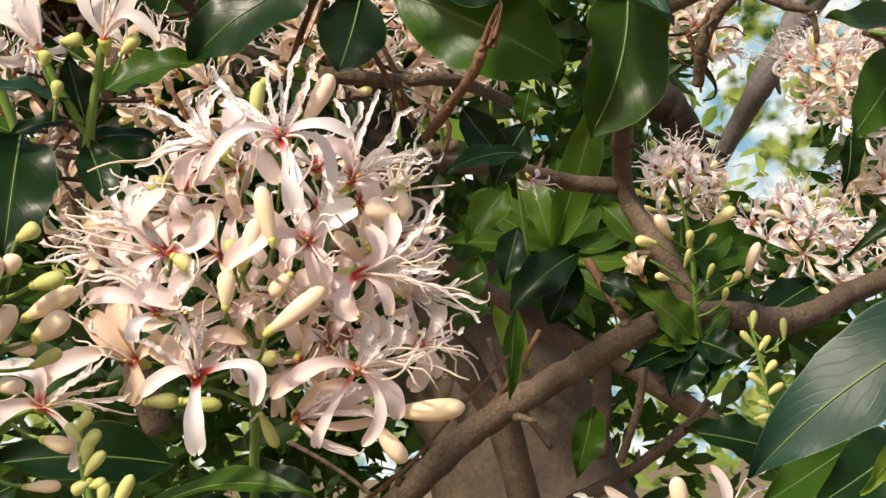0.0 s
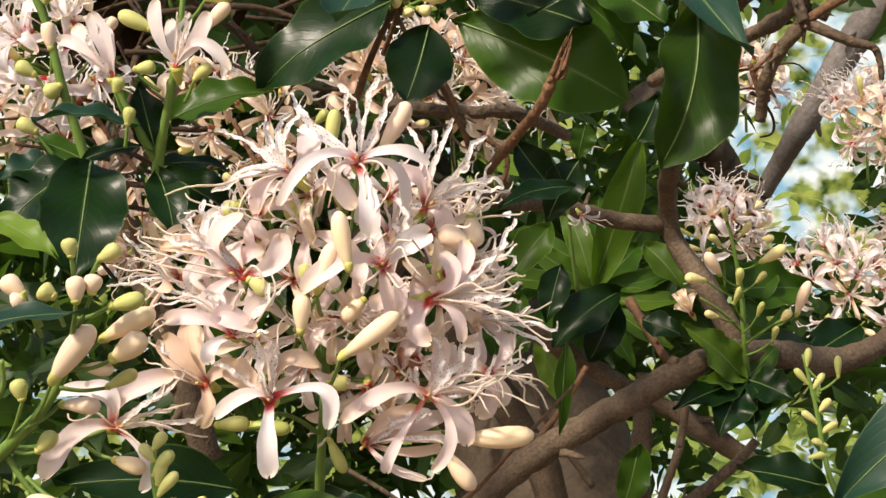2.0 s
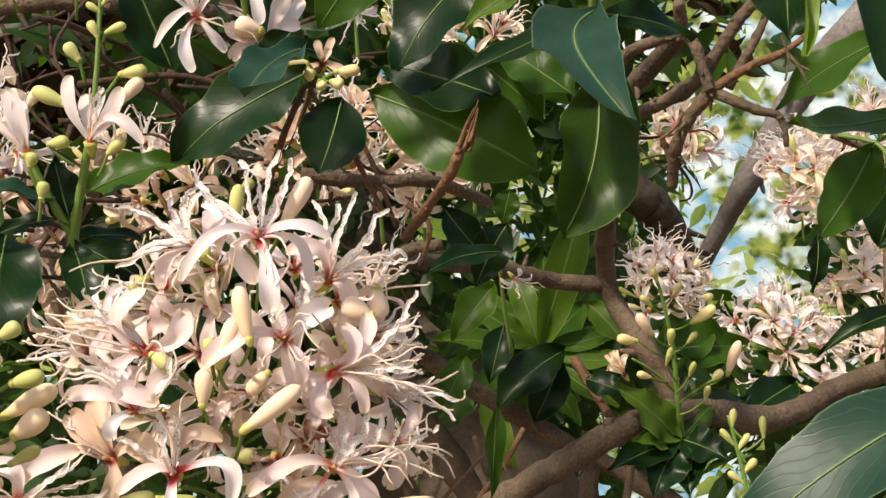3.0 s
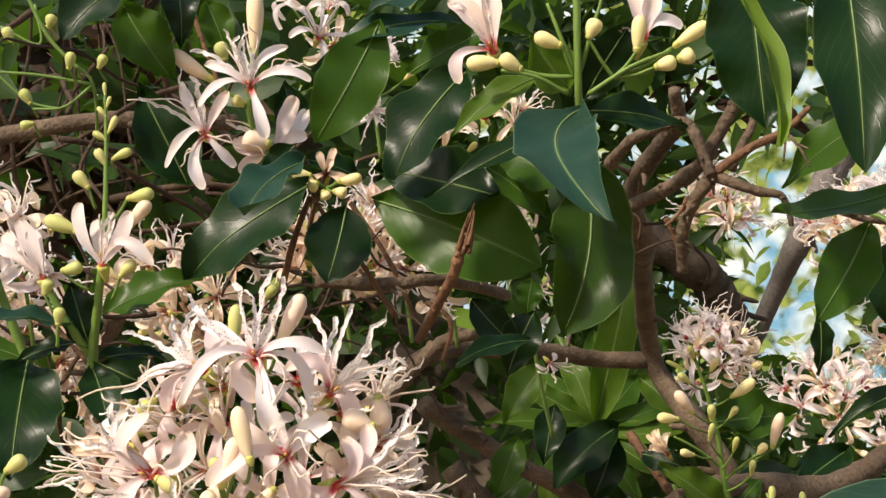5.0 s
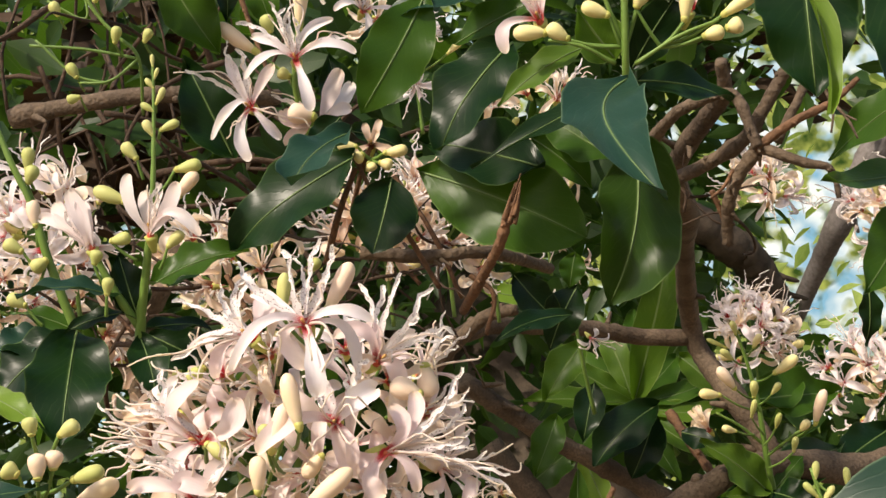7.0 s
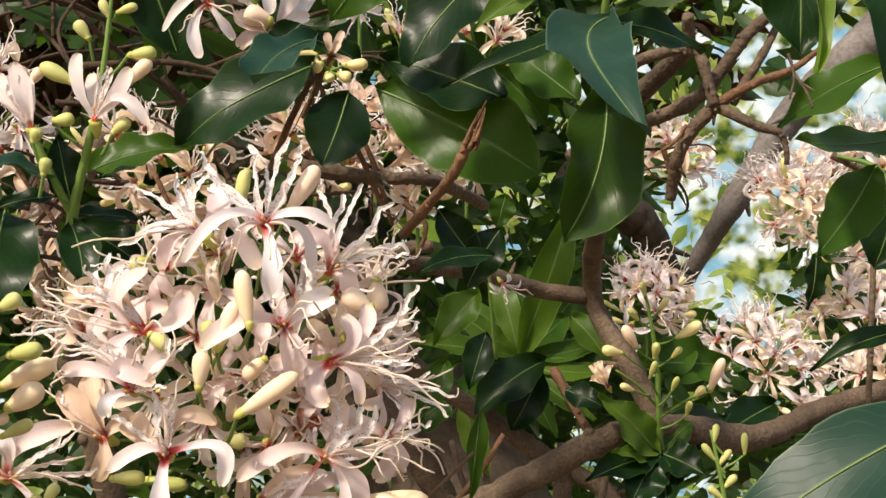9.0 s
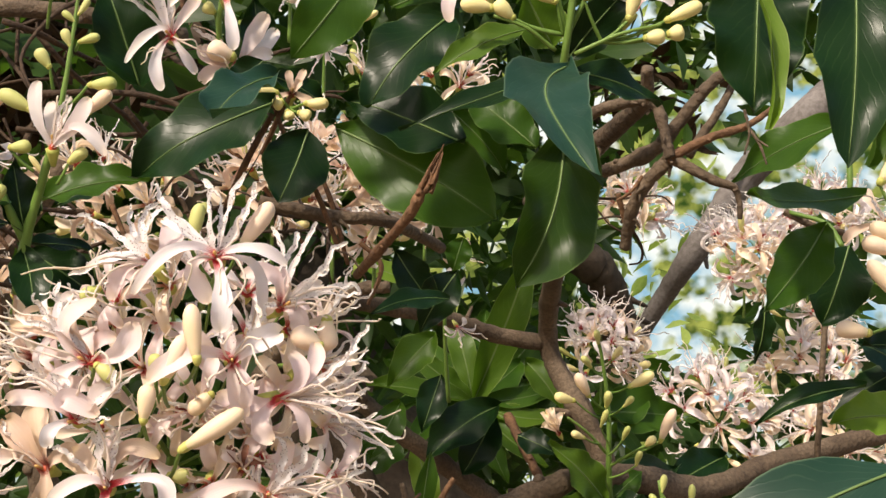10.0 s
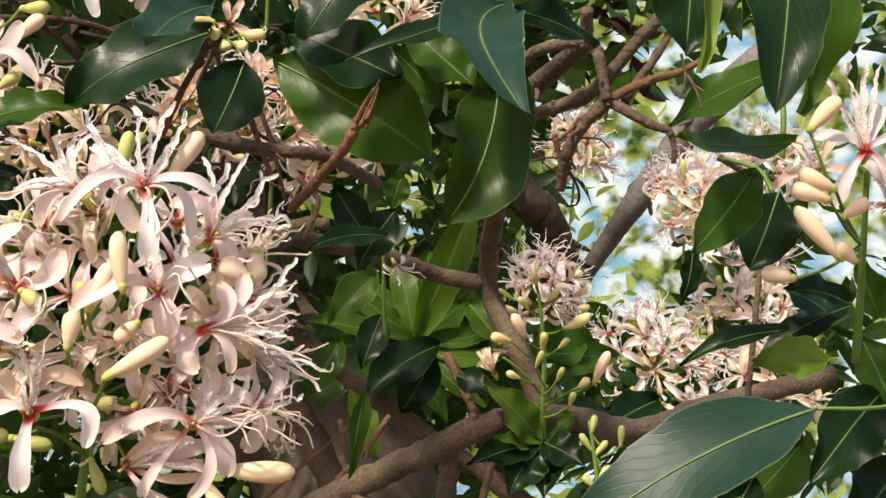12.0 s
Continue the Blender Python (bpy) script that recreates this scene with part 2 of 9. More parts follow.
def tube(path, radii, sides=6, rough=0.0, seed=0, close=True):
    """A round limb along a path, ends closed."""
    path = np.asarray(path, float)
    n = len(path)
    radii = np.asarray(radii, float) * np.ones(n)
    tang = np.gradient(path, axis=0)
    tang /= np.linalg.norm(tang, axis=1)[:, None] + 1e-12
    ref = np.array((0.0, 0.0, 1.0)) if abs(tang[0][2]) < 0.9 else np.array((1.0, 0.0, 0.0))
    rng = np.random.default_rng(seed)
    verts, uvs = [], []
    a = unit(np.cross(tang[0], ref))
    bump = rng.normal(0, 1, (n, sides)) * rough
    for j in range(n):
        a = unit(a - (a @ tang[j]) * tang[j])
        b = np.cross(tang[j], a)
        for i in range(sides):
            th = 6.28318 * i / sides
            verts.append(path[j] + (a * np.cos(th) + b * np.sin(th)) * radii[j] * (1 + bump[j, i]))
            uvs.append((i / sides, j / (n - 1)))
    faces = [(j * sides + i, j * sides + (i + 1) % sides, (j + 1) * sides + (i + 1) % sides, (j + 1) * sides + i) for j in range(n - 1) for i in range(sides)]
    if close:
        faces += [tuple(range(sides))[::-1], tuple((n - 1) * sides + i for i in range(sides))]
    return verts, faces, uvs


def spline(points, steps):
    """A smooth way through a few points."""
    p = [np.asarray(q, float) for q in points]
    p = [2 * p[0] - p[1], *p, 2 * p[-1] - p[-2]]
    out = []
    for i in range(1, len(p) - 2):
        for k in range(steps):
            t = k / steps
            a, b, c, d = p[i - 1], p[i], p[i + 1], p[i + 2]
            out.append(0.5 * (2 * b + (c - a) * t + (2 * a - 5 * b + 4 * c - d) * t * t + (3 * b - a - 3 * c + d) * t**3))
    out.append(p[-2])
    return np.array(out)


def lathe(base, tip, profile, sides=10, lean=None):
    """A body turned about the line from base to tip; profile: (share of length, radius)."""
    base, tip = np.asarray(base, float), np.asarray(tip, float)
    path = np.array([base + (tip - base) * s for s, _ in profile])
    if lean is not None:
        s = np.array([q for q, _ in profile])[:, None]
        path = path + np.asarray(lean, float) * 4 * s * (1 - s)
    return tube(path, [r for _, r in profile], sides)


# ---------------------------------------------------------------- kinds of things
SERIAL = [0]


def rng_next():
    SERIAL[0] += 1
    return np.random.default_rng(SERIAL[0])


def leaf(parent, base, tip, width, face, material, arch=0.06, fold=0.25, wave=0.10, swing=0.0, peak=0.42, label=""):
    """A lance-shaped leaf with a raised midrib and a short stalk."""
    r = rng_next()
    base, tip, face = np.asarray(base, float), np.asarray(tip, float), unit(face)
    ax = tip - base
    length = np.linalg.norm(ax)
    n = unit(face - (face @ unit(ax)) * unit(ax))
    side = np.cross(unit(ax), n)
    v = np.linspace(0, 1, 19)
    mid = base + ax * v[:, None] + n * (arch * length * 4 * v * (1 - v))[:, None] + side * (swing * length * 4 * v * (1 - v))[:, None]
    pa = 0.88
    pb = pa * (1 - peak) / peak
    w = v**pa * (1 - v) ** pb
    w = width * w / w.max() + 0.0006
    w = w * (1 + 0.025 * np.sin(v * 31 + r.uniform(0, 6)) + 0.012 * np.sin(v * 67 + r.uniform(0, 6)))
    ph = r.uniform(0, 6)
    us = np.array([-1, -0.72, -0.42, -0.16, 0, 0.16, 0.42, 0.72, 1.0])
    turn = r.uniform(-0.45, 0.45) * (v - 0.35)
    mid = mid - n * (r.uniform(0.0, 0.10) * length * np.clip(v - 0.6, 0, 1) ** 2 * 6)[:, None] + side * (r.uniform(-0.035, 0.035) * length * 4 * v * (1 - v))[:, None]
    hint = n * np.cos(turn)[:, None] + side * np.sin(turn)[:, None]
    geo = blade(mid, hint, w, us, fold * r.uniform(0.6, 1.5), wave * 1.8, r.uniform(1.6, 3.2), ph)
    ob = part("leaf", geo, material, parent, label)
    rib = tube(mid[:-1] + n * 0.0004, np.linspace(0.0007, 0.0002, 18) * min(1.25, max(0.6, width / 0.04)), 5)
    part("midrib", rib, MIDRIB, ob)
    return ob


MIDRIB = plain_material("pale_green_midrib", (0.09, 0.15, 0.04), (0.15, 0.23, 0.07), 0.5, 60.0)


def petal(flower, base, tip, bow, width, face, material=None, cup=0.25, hook=0.0):
    """A narrow petal, broadest beyond its middle, bent by bow and rolled back at its tip by hook."""
    r = rng_next()
    base, tip, bow = (np.asarray(q, float) for q in (base, tip, bow))
    v = (1 - (1 - np.linspace(0, 1, 16)) ** 1.35)[:, None]
    mid = base + (tip - base) * v + bow * 4 * v * (1 - v)
    mid = mid - unit(face) * hook * np.linalg.norm(tip - base) * np.clip(v - 0.6, 0, 1) ** 2 * 3
    v = v[:, 0]
    w = width * 1.04 * np.interp(v, (0, 0.15, 0.3, 0.45, 0.6, 0.72, 0.85, 0.94, 0.985, 1), (0.40, 0.42, 0.56, 0.78, 0.95, 1.0, 0.93, 0.72, 0.44, 0.14))
    w = w * (1 + 0.05 * np.sin(v * 17 + r.uniform(0, 6)))
    geo = blade(mid, face, w, np.array([-1, -0.6, -0.2, 0.2, 0.6, 1.0]), cup * r.uniform(0.9, 2.4), 0.13, r.uniform(0.7, 1.9), r.uniform(0, 6))
    return part("petal", geo, material or PETAL, flower)


def staminode(flower, base, tip, bow, width=0.0021, face=(0, -1, 0.3), kink=0.0030):
    """A crinkled white strap with dark dots and a crooked end."""
    r = rng_next()
    base, tip, bow = (np.asarray(q, float) for q in (base, tip, bow))
    v = np.linspace(0, 1, 24)[:, None]
    mid = base + (tip - base) * v + bow * 4 * v * (1 - v)
    side = unit(np.cross(tip - base, face))
    f1, f2 = r.uniform(3, 4.5), r.uniform(7, 10)
    amp = np.clip(v - 0.25, 0, 1)
    mid = mid + side * kink * amp * (np.sin(v * f1 * 6.28 + r.uniform(0, 6)) * 0.42 + np.sin(v * f2 * 6.28 + r.uniform(0, 6)) * 0.22)
    mid = mid + unit(face) * kink * amp * np.sin(v * f1 * 5.1 + r.uniform(0, 6)) * 0.8
    hook = side * r.choice([-1, 1]) * r.uniform(0.002, 0.005)
    mid = mid + hook * np.clip(v - 0.85, 0, 1) * 6.6
    v = v[:, 0]
    w = width * 1.5 * np.interp(v, (0, 0.25, 0.6, 0.86, 0.93, 1), (0.85, 1.0, 0.85, 0.62, 0.75, 0.35)) * (1 + 0.13 * np.sin(v * 47 + r.uniform(0, 6)))
    turn = r.uniform(-0.9, 0.9) + 0.7 * np.sin(v * r.uniform(4, 8) + r.uniform(0, 6)) * v
    hint = unit(face) * np.cos(turn)[:, None] + side * np.sin(turn)[:, None]
    geo = blade(mid, hint, w, np.array([-1, -0.35, 0.35, 1.0]), 0.45, 0.22, 5.0, r.uniform(0, 6))
    return part("staminode", geo, STAMINODE, flower)


def stamen(flower, base, tip, bow, thick=0.0008):
    """A thin curved filament with a small anther."""
    r = rng_next()
    base, tip, bow = (np.asarray(q, float) for q in (base, tip, bow))
    v = np.linspace(0, 1, 18)[:, None]
    jig = r.normal(0, 0.0018, 3) * np.sin(v * 9 + r.uniform(0, 6)) * v
    curl = r.normal(0, 0.0016, 3) * np.sin(v * r.uniform(11, 17) + r.uniform(0, 6)) * v**2
    mid = base + (tip - base) * v + bow * 4 * v * (1 - v) + jig + curl
    ob = part("stamen", tube(mid, np.linspace(thick, thick * 0.6, 18), 5), STAMEN, flower)
    d = unit(mid[-1] - mid[-2])
    part("anther", lathe(mid[-1] - d * 0.0005, mid[-1] + d * 0.0024, ((0, 0.0004), (0.3, 0.0009), (0.7, 0.0009), (1, 0.0003)), 6), BUD, ob)
    return ob


def bloom(head, throat, axis, size=1.0):
    """The red centre of one flower with its green cup; petals are added to it."""
    throat, axis = np.asarray(throat, float), unit(axis)
    core = lathe(throat - axis * 0.006 * size, throat + axis * 0.0015 * size, ((0, 0.0020 * size), (0.5, 0.0027 * size), (0.85, 0.0022 * size), (1, 0.0012 * size)), 8)
    ob = part("flower", core, THROAT, head)
    part("style", lathe(throat, throat + axis * 0.008 * size, ((0, 0.0009 * size), (0.6, 0.0007 * size), (0.85, 0.0011 * size), (1, 0.0005 * size)), 6), STYLE, ob)
    part("calyx", lathe(throat - axis * 0.014 * size, throat - axis * 0.002 * size, ((0, 0.0015 * size), (0.3, 0.0026 * size), (0.8, 0.0042 * size), (1, 0.0046 * size)), 8), CALYX, ob)
    return ob


def whole_flower(head, throat, axis, size=1.0, spin=0.0, spread=1.0, material=None, up=(0, 0, 1), straps=5, threads=5):
    """A full flower of five petals, five staminodes and five stamens that opens along axis."""
    r = rng_next()
    throat, z = np.asarray(throat, float), unit(axis)
    x = unit(np.cross(z, up if abs(z @ unit(up)) < 0.95 else (1, 0, 0)))
    y = np.cross(z, x)
    ob = bloom(head, throat, z, size)
    for k in range(5):
        th = spin + 6.2832 * k / 5 + r.normal(0, 0.16)
        o = x * np.cos(th) + y * np.sin(th)
        reach = size * r.uniform(0.029, 0.036) * spread
        rise = size * r.uniform(-0.004, 0.016) / spread
        tip = throat + o * reach + z * rise
        petal(ob, throat + o * 0.001, tip, z * size * r.uniform(0.006, 0.011) + o * 0.002, size * r.uniform(0.0075, 0.0100), unit(z * 0.9 + o * 0.1), material, 0.25, r.uniform(0.1, 0.5))
    for k in range(straps):
        th = spin + 0.63 + 6.2832 * k / max(straps, 1) + r.normal(0, 0.2)
        o = x * np.cos(th) + y * np.sin(th)
        tip = throat + o * size * r.uniform(0.008, 0.024) + z * size * r.uniform(0.033, 0.046)
        staminode(ob, throat + o * 0.0005, tip, -o * size * 0.002 + z * 0.002, 0.002 * size, o, 0.0022 * size)
    for k in range(threads):
        th = spin + 6.2832 * k / max(threads, 1) + r.normal(0, 0.4)
        o = x * np.cos(th) + y * np.sin(th)
        tip = throat + o * size * r.uniform(0.014, 0.034) + z * size * r.uniform(0.026, 0.044)
        stamen(ob, throat, tip, z * size * r.uniform(0.002, 0.010) + o * size * r.uniform(-0.006, 0.004))
    return ob


def ragged_flower(head, throat, axis, size, material):
    """An older open flower: narrow petals rolled back, long curling staminodes and a few stamens."""
    r = rng_next()
    throat, z = np.asarray(throat, float), unit(axis)
    x = unit(np.cross(z, (0, 0, 1) if abs(z[2]) < 0.95 else (1, 0, 0)))
    y = np.cross(z, x)
    ob = bloom(head, throat, z, size * 0.8)
    spin = r.uniform(0, 6.28)
    for k in range(5):
        th = spin + 6.2832 * k / 5 + r.normal(0, 0.25)
        o = x * np.cos(th) + y * np.sin(th)
        tip = throat + (o * r.uniform(0.020, 0.034) + z * r.uniform(-0.010, 0.016)) * size
        bow = (z * r.uniform(0.005, 0.013) + o * r.uniform(-0.001, 0.004)) * size
        petal(ob, throat + o * 0.001, tip, bow, size * r.uniform(0.0068, 0.0100), unit(z * 0.8 + o * 0.3 + r.normal(0, 0.25, 3)), material, 0.5, r.uniform(0.1, 0.9))
    for k in range(6):
        th = spin + 0.5 + 6.2832 * k / 6 + r.normal(0, 0.4)
        o = x * np.cos(th) + y * np.sin(th)
        tip = throat + (o * r.uniform(0.010, 0.034) + z * r.uniform(0.022, 0.044)) * size
        bow = (-o * r.uniform(-0.004, 0.006) + z * r.uniform(-0.002, 0.008)) * size
        staminode(ob, throat + o * 0.0005, tip, bow, 0.0017 * size, unit(o + r.normal(0, 0.4, 3)), r.uniform(0.003, 0.006) * size)
    for k in range(2):
        th = r.uniform(0, 6.28)
        o = x * np.cos(th) + y * np.sin(th)
        stamen(ob, throat, throat + (o * r.uniform(0.014, 0.036) + z * r.uniform(0.022, 0.042)) * size, (z * 0.006 + o * r.uniform(-0.006, 0.004)) * size)
    return ob


def flower_head(centre, radius, count, size, look_of, label):
    """A head of open flowers spread over the side that faces the light, with buds on short stalks."""
    r = rng_next()
    centre = np.asarray(centre, float)
    foot = centre + np.array((0.0, 0.035, -radius - 0.03))
    head = thing("flower_cluster", foot, label, "flower cluster", "flower clusters")
    stem(head, (foot, centre + (0, 0.022, -radius * 0.5), centre + (0, 0.01, 0)), 0.0021, 0.0013, STEM)
    kinds = {"white": (PETAL_WHITE, PETAL_WHITE, PETAL_CREAM), "pink": (PETAL, PETAL_CREAM, PETAL_WHITE), "cream": (PETAL_CREAM, PETAL_OLD, PETAL_CREAM)}[look_of]
    for k in range(count):
        a = 2.39996 * k + r.uniform(-0.3, 0.3)
        q = math.sqrt((k + 0.5) / count)
        d = unit((math.cos(a) * q, -0.35 - 0.8 * (1 - q), math.sin(a) * q + 0.18))
        throat = centre + d * np.array((radius, 0.030, radius)) * r.uniform(0.75, 1.1)
        ragged_flower(head, throat, d, size * r.uniform(0.85, 1.15), kinds[int(r.integers(3))])
        if k % 2 == 0:
            part("pedicel", tube(spline((centre + (0, 0.012, -radius * 0.3), (centre + throat) / 2 + (0, 0.008, 0), throat - d * 0.010 * size), 4), np.linspace(0.0010, 0.0008, 9), 5), STEM, head)
    for k in range(max(3, count // 2)):
        d = unit((r.normal(), -0.6, r.normal() - 0.1))
        base = centre + d * np.array((radius, 0.03, radius)) * r.uniform(0.8, 1.1)
        bud(head, base, base + unit(d + np.array((0, 0, 0.7))) * size * r.uniform(0.012, 0.026), size * r.uniform(0.006, 0.010), (BUD, BUD_YELLOW, BUD_GREEN)[int(r.integers(3))], centre + (0, 0.015, -radius * 0.3))
    return head


def bud(head, base, tip, width, material=None, stalk=None, lean=(0, 0, 0)):
    """A closed oblong bud in a short cup, with its stalk back to the stem."""
    r = rng_next()
    base, tip = np.asarray(base, float), np.asarray(tip, float)
    base, tip = base - (tip - base) * 0.06, tip + (tip - base) * 0.03
    w = width / 2 * r.uniform(0.90, 1.06)
    lean = np.asarray(lean, float) + unit(r.normal(0, 1, 3)) * np.linalg.norm(tip - base) * 0.035
    ob = part("bud", lathe(base, tip, ((0, w * 0.30), (0.12, w * 0.48), (0.3, w * 0.74), (0.5, w * 0.94), (0.66, w), (0.82, w * 0.93), (0.92, w * 0.72), (0.975, w * 0.42), (1, w * 0.12)), 11, lean), material or BUD, head)
    d = tip - base
    part("calyx", lathe(base - d * 0.05, base + d * 0.13, ((0, w * 0.20), (0.3, w * 0.42), (0.7, w * 0.52), (1, w * 0.50)), 9, np.asarray(lean) * 0.3), CALYX, ob)
    if stalk is not None:
        stalk = np.asarray(stalk, float)
        sag = np.array((0, 0, 1.0)) * np.linalg.norm(base - stalk) * 0.06
        part("pedicel", tube(spline((stalk, (stalk + base) / 2 - sag, base), 5), np.linspace(0.0013, 0.0010, 11), 6), STEM, ob)
    return ob


def stem(head, points, r0, r1, material=None, name="stem"):
    p = spline(points, 7)
    return part(name, tube(p, np.linspace(r0, r1, len(p)), 8, 0.05, len(p)), material or STEM, head)


def branch(points, r0, r1, label, material=None, name="branch", group="", sides=12, kinks=0.06, knots=3):
    """A limb through a few points, swollen at knots."""
    r = rng_next()
    p = spline(points, 10)
    t = np.linspace(0, 1, len(p))
    rad = r0 + (r1 - r0) * t
    for _ in range(knots):
        rad = rad * (1 + r.uniform(0.08, 0.22) * np.exp(-(((t - r.uniform(0, 1)) / 0.035) ** 2)))
    p = p + r.normal(0, 1, p.shape) * min(min(r0, r1) * 0.05, 0.0015)
    at = p[0]
    kinks = kinks * 0.7
    th = thing(name, at, label, "branch" if name == "branch" else name.split("_")[-1], group)
    part("limb", tube(p, rad, sides, kinks, SERIAL[0]), material or BARK, th)
    # leaf scars and stubs of broken side twigs
    for _ in range(knots):
        k = int(r.integers(2, len(p) - 3))
        d = unit(np.cross(unit(p[k + 1] - p[k]), r.normal(0, 1, 3)))
        if d[1] > 0:
            d = -d
        q, w = p[k] + d * rad[k] * 0.85, min(rad[k], 0.022)
        lean = unit(d + unit(p[k + 1] - p[k]) * 0.8)
        if r.uniform() < 0.6:
            part("knot", lathe(q, q + d * w * 0.5, ((0, w * 0.5), (0.5, w * 0.42), (0.85, w * 0.24), (1, w * 0.08)), 8), material or BARK, th)
        else:
            part("stub", lathe(q, q + lean * w * r.uniform(1.2, 2.4), ((0, w * 0.42), (0.3, w * 0.28), (0.8, w * 0.22), (1, w * 0.12)), 7), material or BARK, th)
    return th


def frayed_end(twig, at, along, length, count):
    """Splinters of bark at the broken end of a twig."""
    r = rng_next()
    at, along = np.asarray(at, float), unit(along)
    for _ in range(count):
        side = r.normal(0, 1, 3) * 0.0022
        q = at + side
        tip = q + along * length * r.uniform(0.5, 1.2) - side * r.uniform(0.0, 0.6)
        part("splinter", tube(spline((q - along * length * 0.5, q, tip), 4), np.linspace(0.0019, 0.0003, 9), 5, 0.1, SERIAL[0]), BARK_RED, twig)


def leaf_stuff(name, spots, size, material, seed, label, kind="stuff", droop=0.5):
    """Many small leaves round given spots: (centre, half extents, how many)."""
    r = np.random.default_rng(seed)
    verts, faces, uvs = [], [], []
    for c, e, count in spots:
        for _ in range(count):
            q = np.array(c) + r.uniform(-1, 1, 3) * e
            d = unit((r.normal(), r.normal(), r.normal() * 0.6 - droop))
            s = unit(np.cross(d, r.normal(0, 1, 3)))
            n = np.cross(s, d)
            length, k = size * r.uniform(0.6, 1.3), len(verts)
            w = length * r.uniform(0.32, 0.46)
            for v, ww in ((0, 0.05), (0.3, 0.9), (0.6, 0.85), (1.0, 0.03)):
                m = q + d * length * v + n * length * 0.18 * v * (1 - v)
                for u in (-0.5, 0, 0.5):
                    verts.append(m + s * u * w * ww + n * abs(u) * w * ww * 0.25)
                    uvs.append((u + 0.5, v))
            faces += [(k + j * 3 + i, k + j * 3 + i + 1, k + j * 3 + i + 4, k + j * 3 + i + 3) for j in range(3) for i in range(2)]
    me = mesh_of(name, verts, faces, uvs)
    me.materials.append(material)
    return tagged(new(name, me), label, "foliage", kind=kind)


def twig_tangle(spots, seed):
    """Thin crooked twigs round given spots: (centre, half extents, how many, length, radius)."""
    r = np.random.default_rng(seed)
    for c, e, count, length, rad in spots:
        for _ in range(count):
            q = np.array(c) + r.uniform(-1, 1, 3) * e
            d = unit(r.normal(0, 1, 3) * (1.0, 0.5, 0.9))
            way = [q]
            for _ in range(5):
                d = unit(d + r.normal(0, 0.28, 3))
                way.append(way[-1] + d * length * r.uniform(0.12, 0.26))
            w = rad * r.uniform(0.5, 1.4)
            v, f, u = tube(spline(way, 3), np.linspace(w, w * 0.5, 16), 6, 0.12, int(r.integers(9999)))
            me = mesh_of("twig", np.asarray(v) - q, f, u)
            me.materials.append(BARK_TWIG)
            ob = new("twig", me)
            ob.location = q
            tagged(ob, "thin crooked brown twig in the shade of the leaves", "twig", "shaded twigs")


# ---------------------------------------------------------------- setting
def ground_sheet():
    r = np.random.default_rng(5)
    xs = np.sign(np.linspace(-1, 1, 41)) * np.abs(np.linspace(-1, 1, 41)) ** 3 * 1500
    verts = [(x, y, (0.05 * r.normal() if abs(x) < 12 and abs(y) < 12 else 0) - 0.02) for y in xs for x in xs]
    me = mesh_of("ground", verts, grid_faces(41, 41), [(v[0], v[1]) for v in verts])
    me.materials.append(SOIL)
    tagged(new("ground", me), "brown ground of dry leaf litter under the tree", "ground", kind="structure")


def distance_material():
    """Emission that glows by itself: bright sky haze and far sunlit trees painted in noise."""
    mat = bpy.data.materials.new("glowing_painted_distance")
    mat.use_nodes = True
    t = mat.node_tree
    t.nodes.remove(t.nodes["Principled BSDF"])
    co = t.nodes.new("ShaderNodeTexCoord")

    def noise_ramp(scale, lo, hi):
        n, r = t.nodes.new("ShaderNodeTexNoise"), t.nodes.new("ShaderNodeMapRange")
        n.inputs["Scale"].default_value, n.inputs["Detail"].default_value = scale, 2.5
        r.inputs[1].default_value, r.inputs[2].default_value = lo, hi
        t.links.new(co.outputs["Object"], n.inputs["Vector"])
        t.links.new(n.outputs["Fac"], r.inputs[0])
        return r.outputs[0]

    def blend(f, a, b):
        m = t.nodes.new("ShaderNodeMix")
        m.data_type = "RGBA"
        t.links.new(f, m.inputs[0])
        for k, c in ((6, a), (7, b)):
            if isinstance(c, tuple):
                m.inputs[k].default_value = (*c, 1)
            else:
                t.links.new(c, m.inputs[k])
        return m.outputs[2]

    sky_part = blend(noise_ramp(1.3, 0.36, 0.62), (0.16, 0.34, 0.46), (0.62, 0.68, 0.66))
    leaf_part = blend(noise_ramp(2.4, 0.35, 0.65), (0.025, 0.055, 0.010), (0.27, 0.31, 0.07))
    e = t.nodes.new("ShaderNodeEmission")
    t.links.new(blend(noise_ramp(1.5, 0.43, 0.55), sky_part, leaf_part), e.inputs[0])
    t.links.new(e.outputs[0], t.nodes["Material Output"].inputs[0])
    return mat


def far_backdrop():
    """A wide curved sheet, glowing and painted as distance, far behind the tree."""
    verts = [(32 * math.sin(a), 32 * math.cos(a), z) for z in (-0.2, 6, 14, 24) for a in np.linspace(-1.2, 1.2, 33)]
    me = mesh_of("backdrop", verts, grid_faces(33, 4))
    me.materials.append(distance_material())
    tagged(new("backdrop", me), "glowing backdrop painted with hazy sky and sunlit trees", "backdrop", kind="structure")


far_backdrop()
ground_sheet()

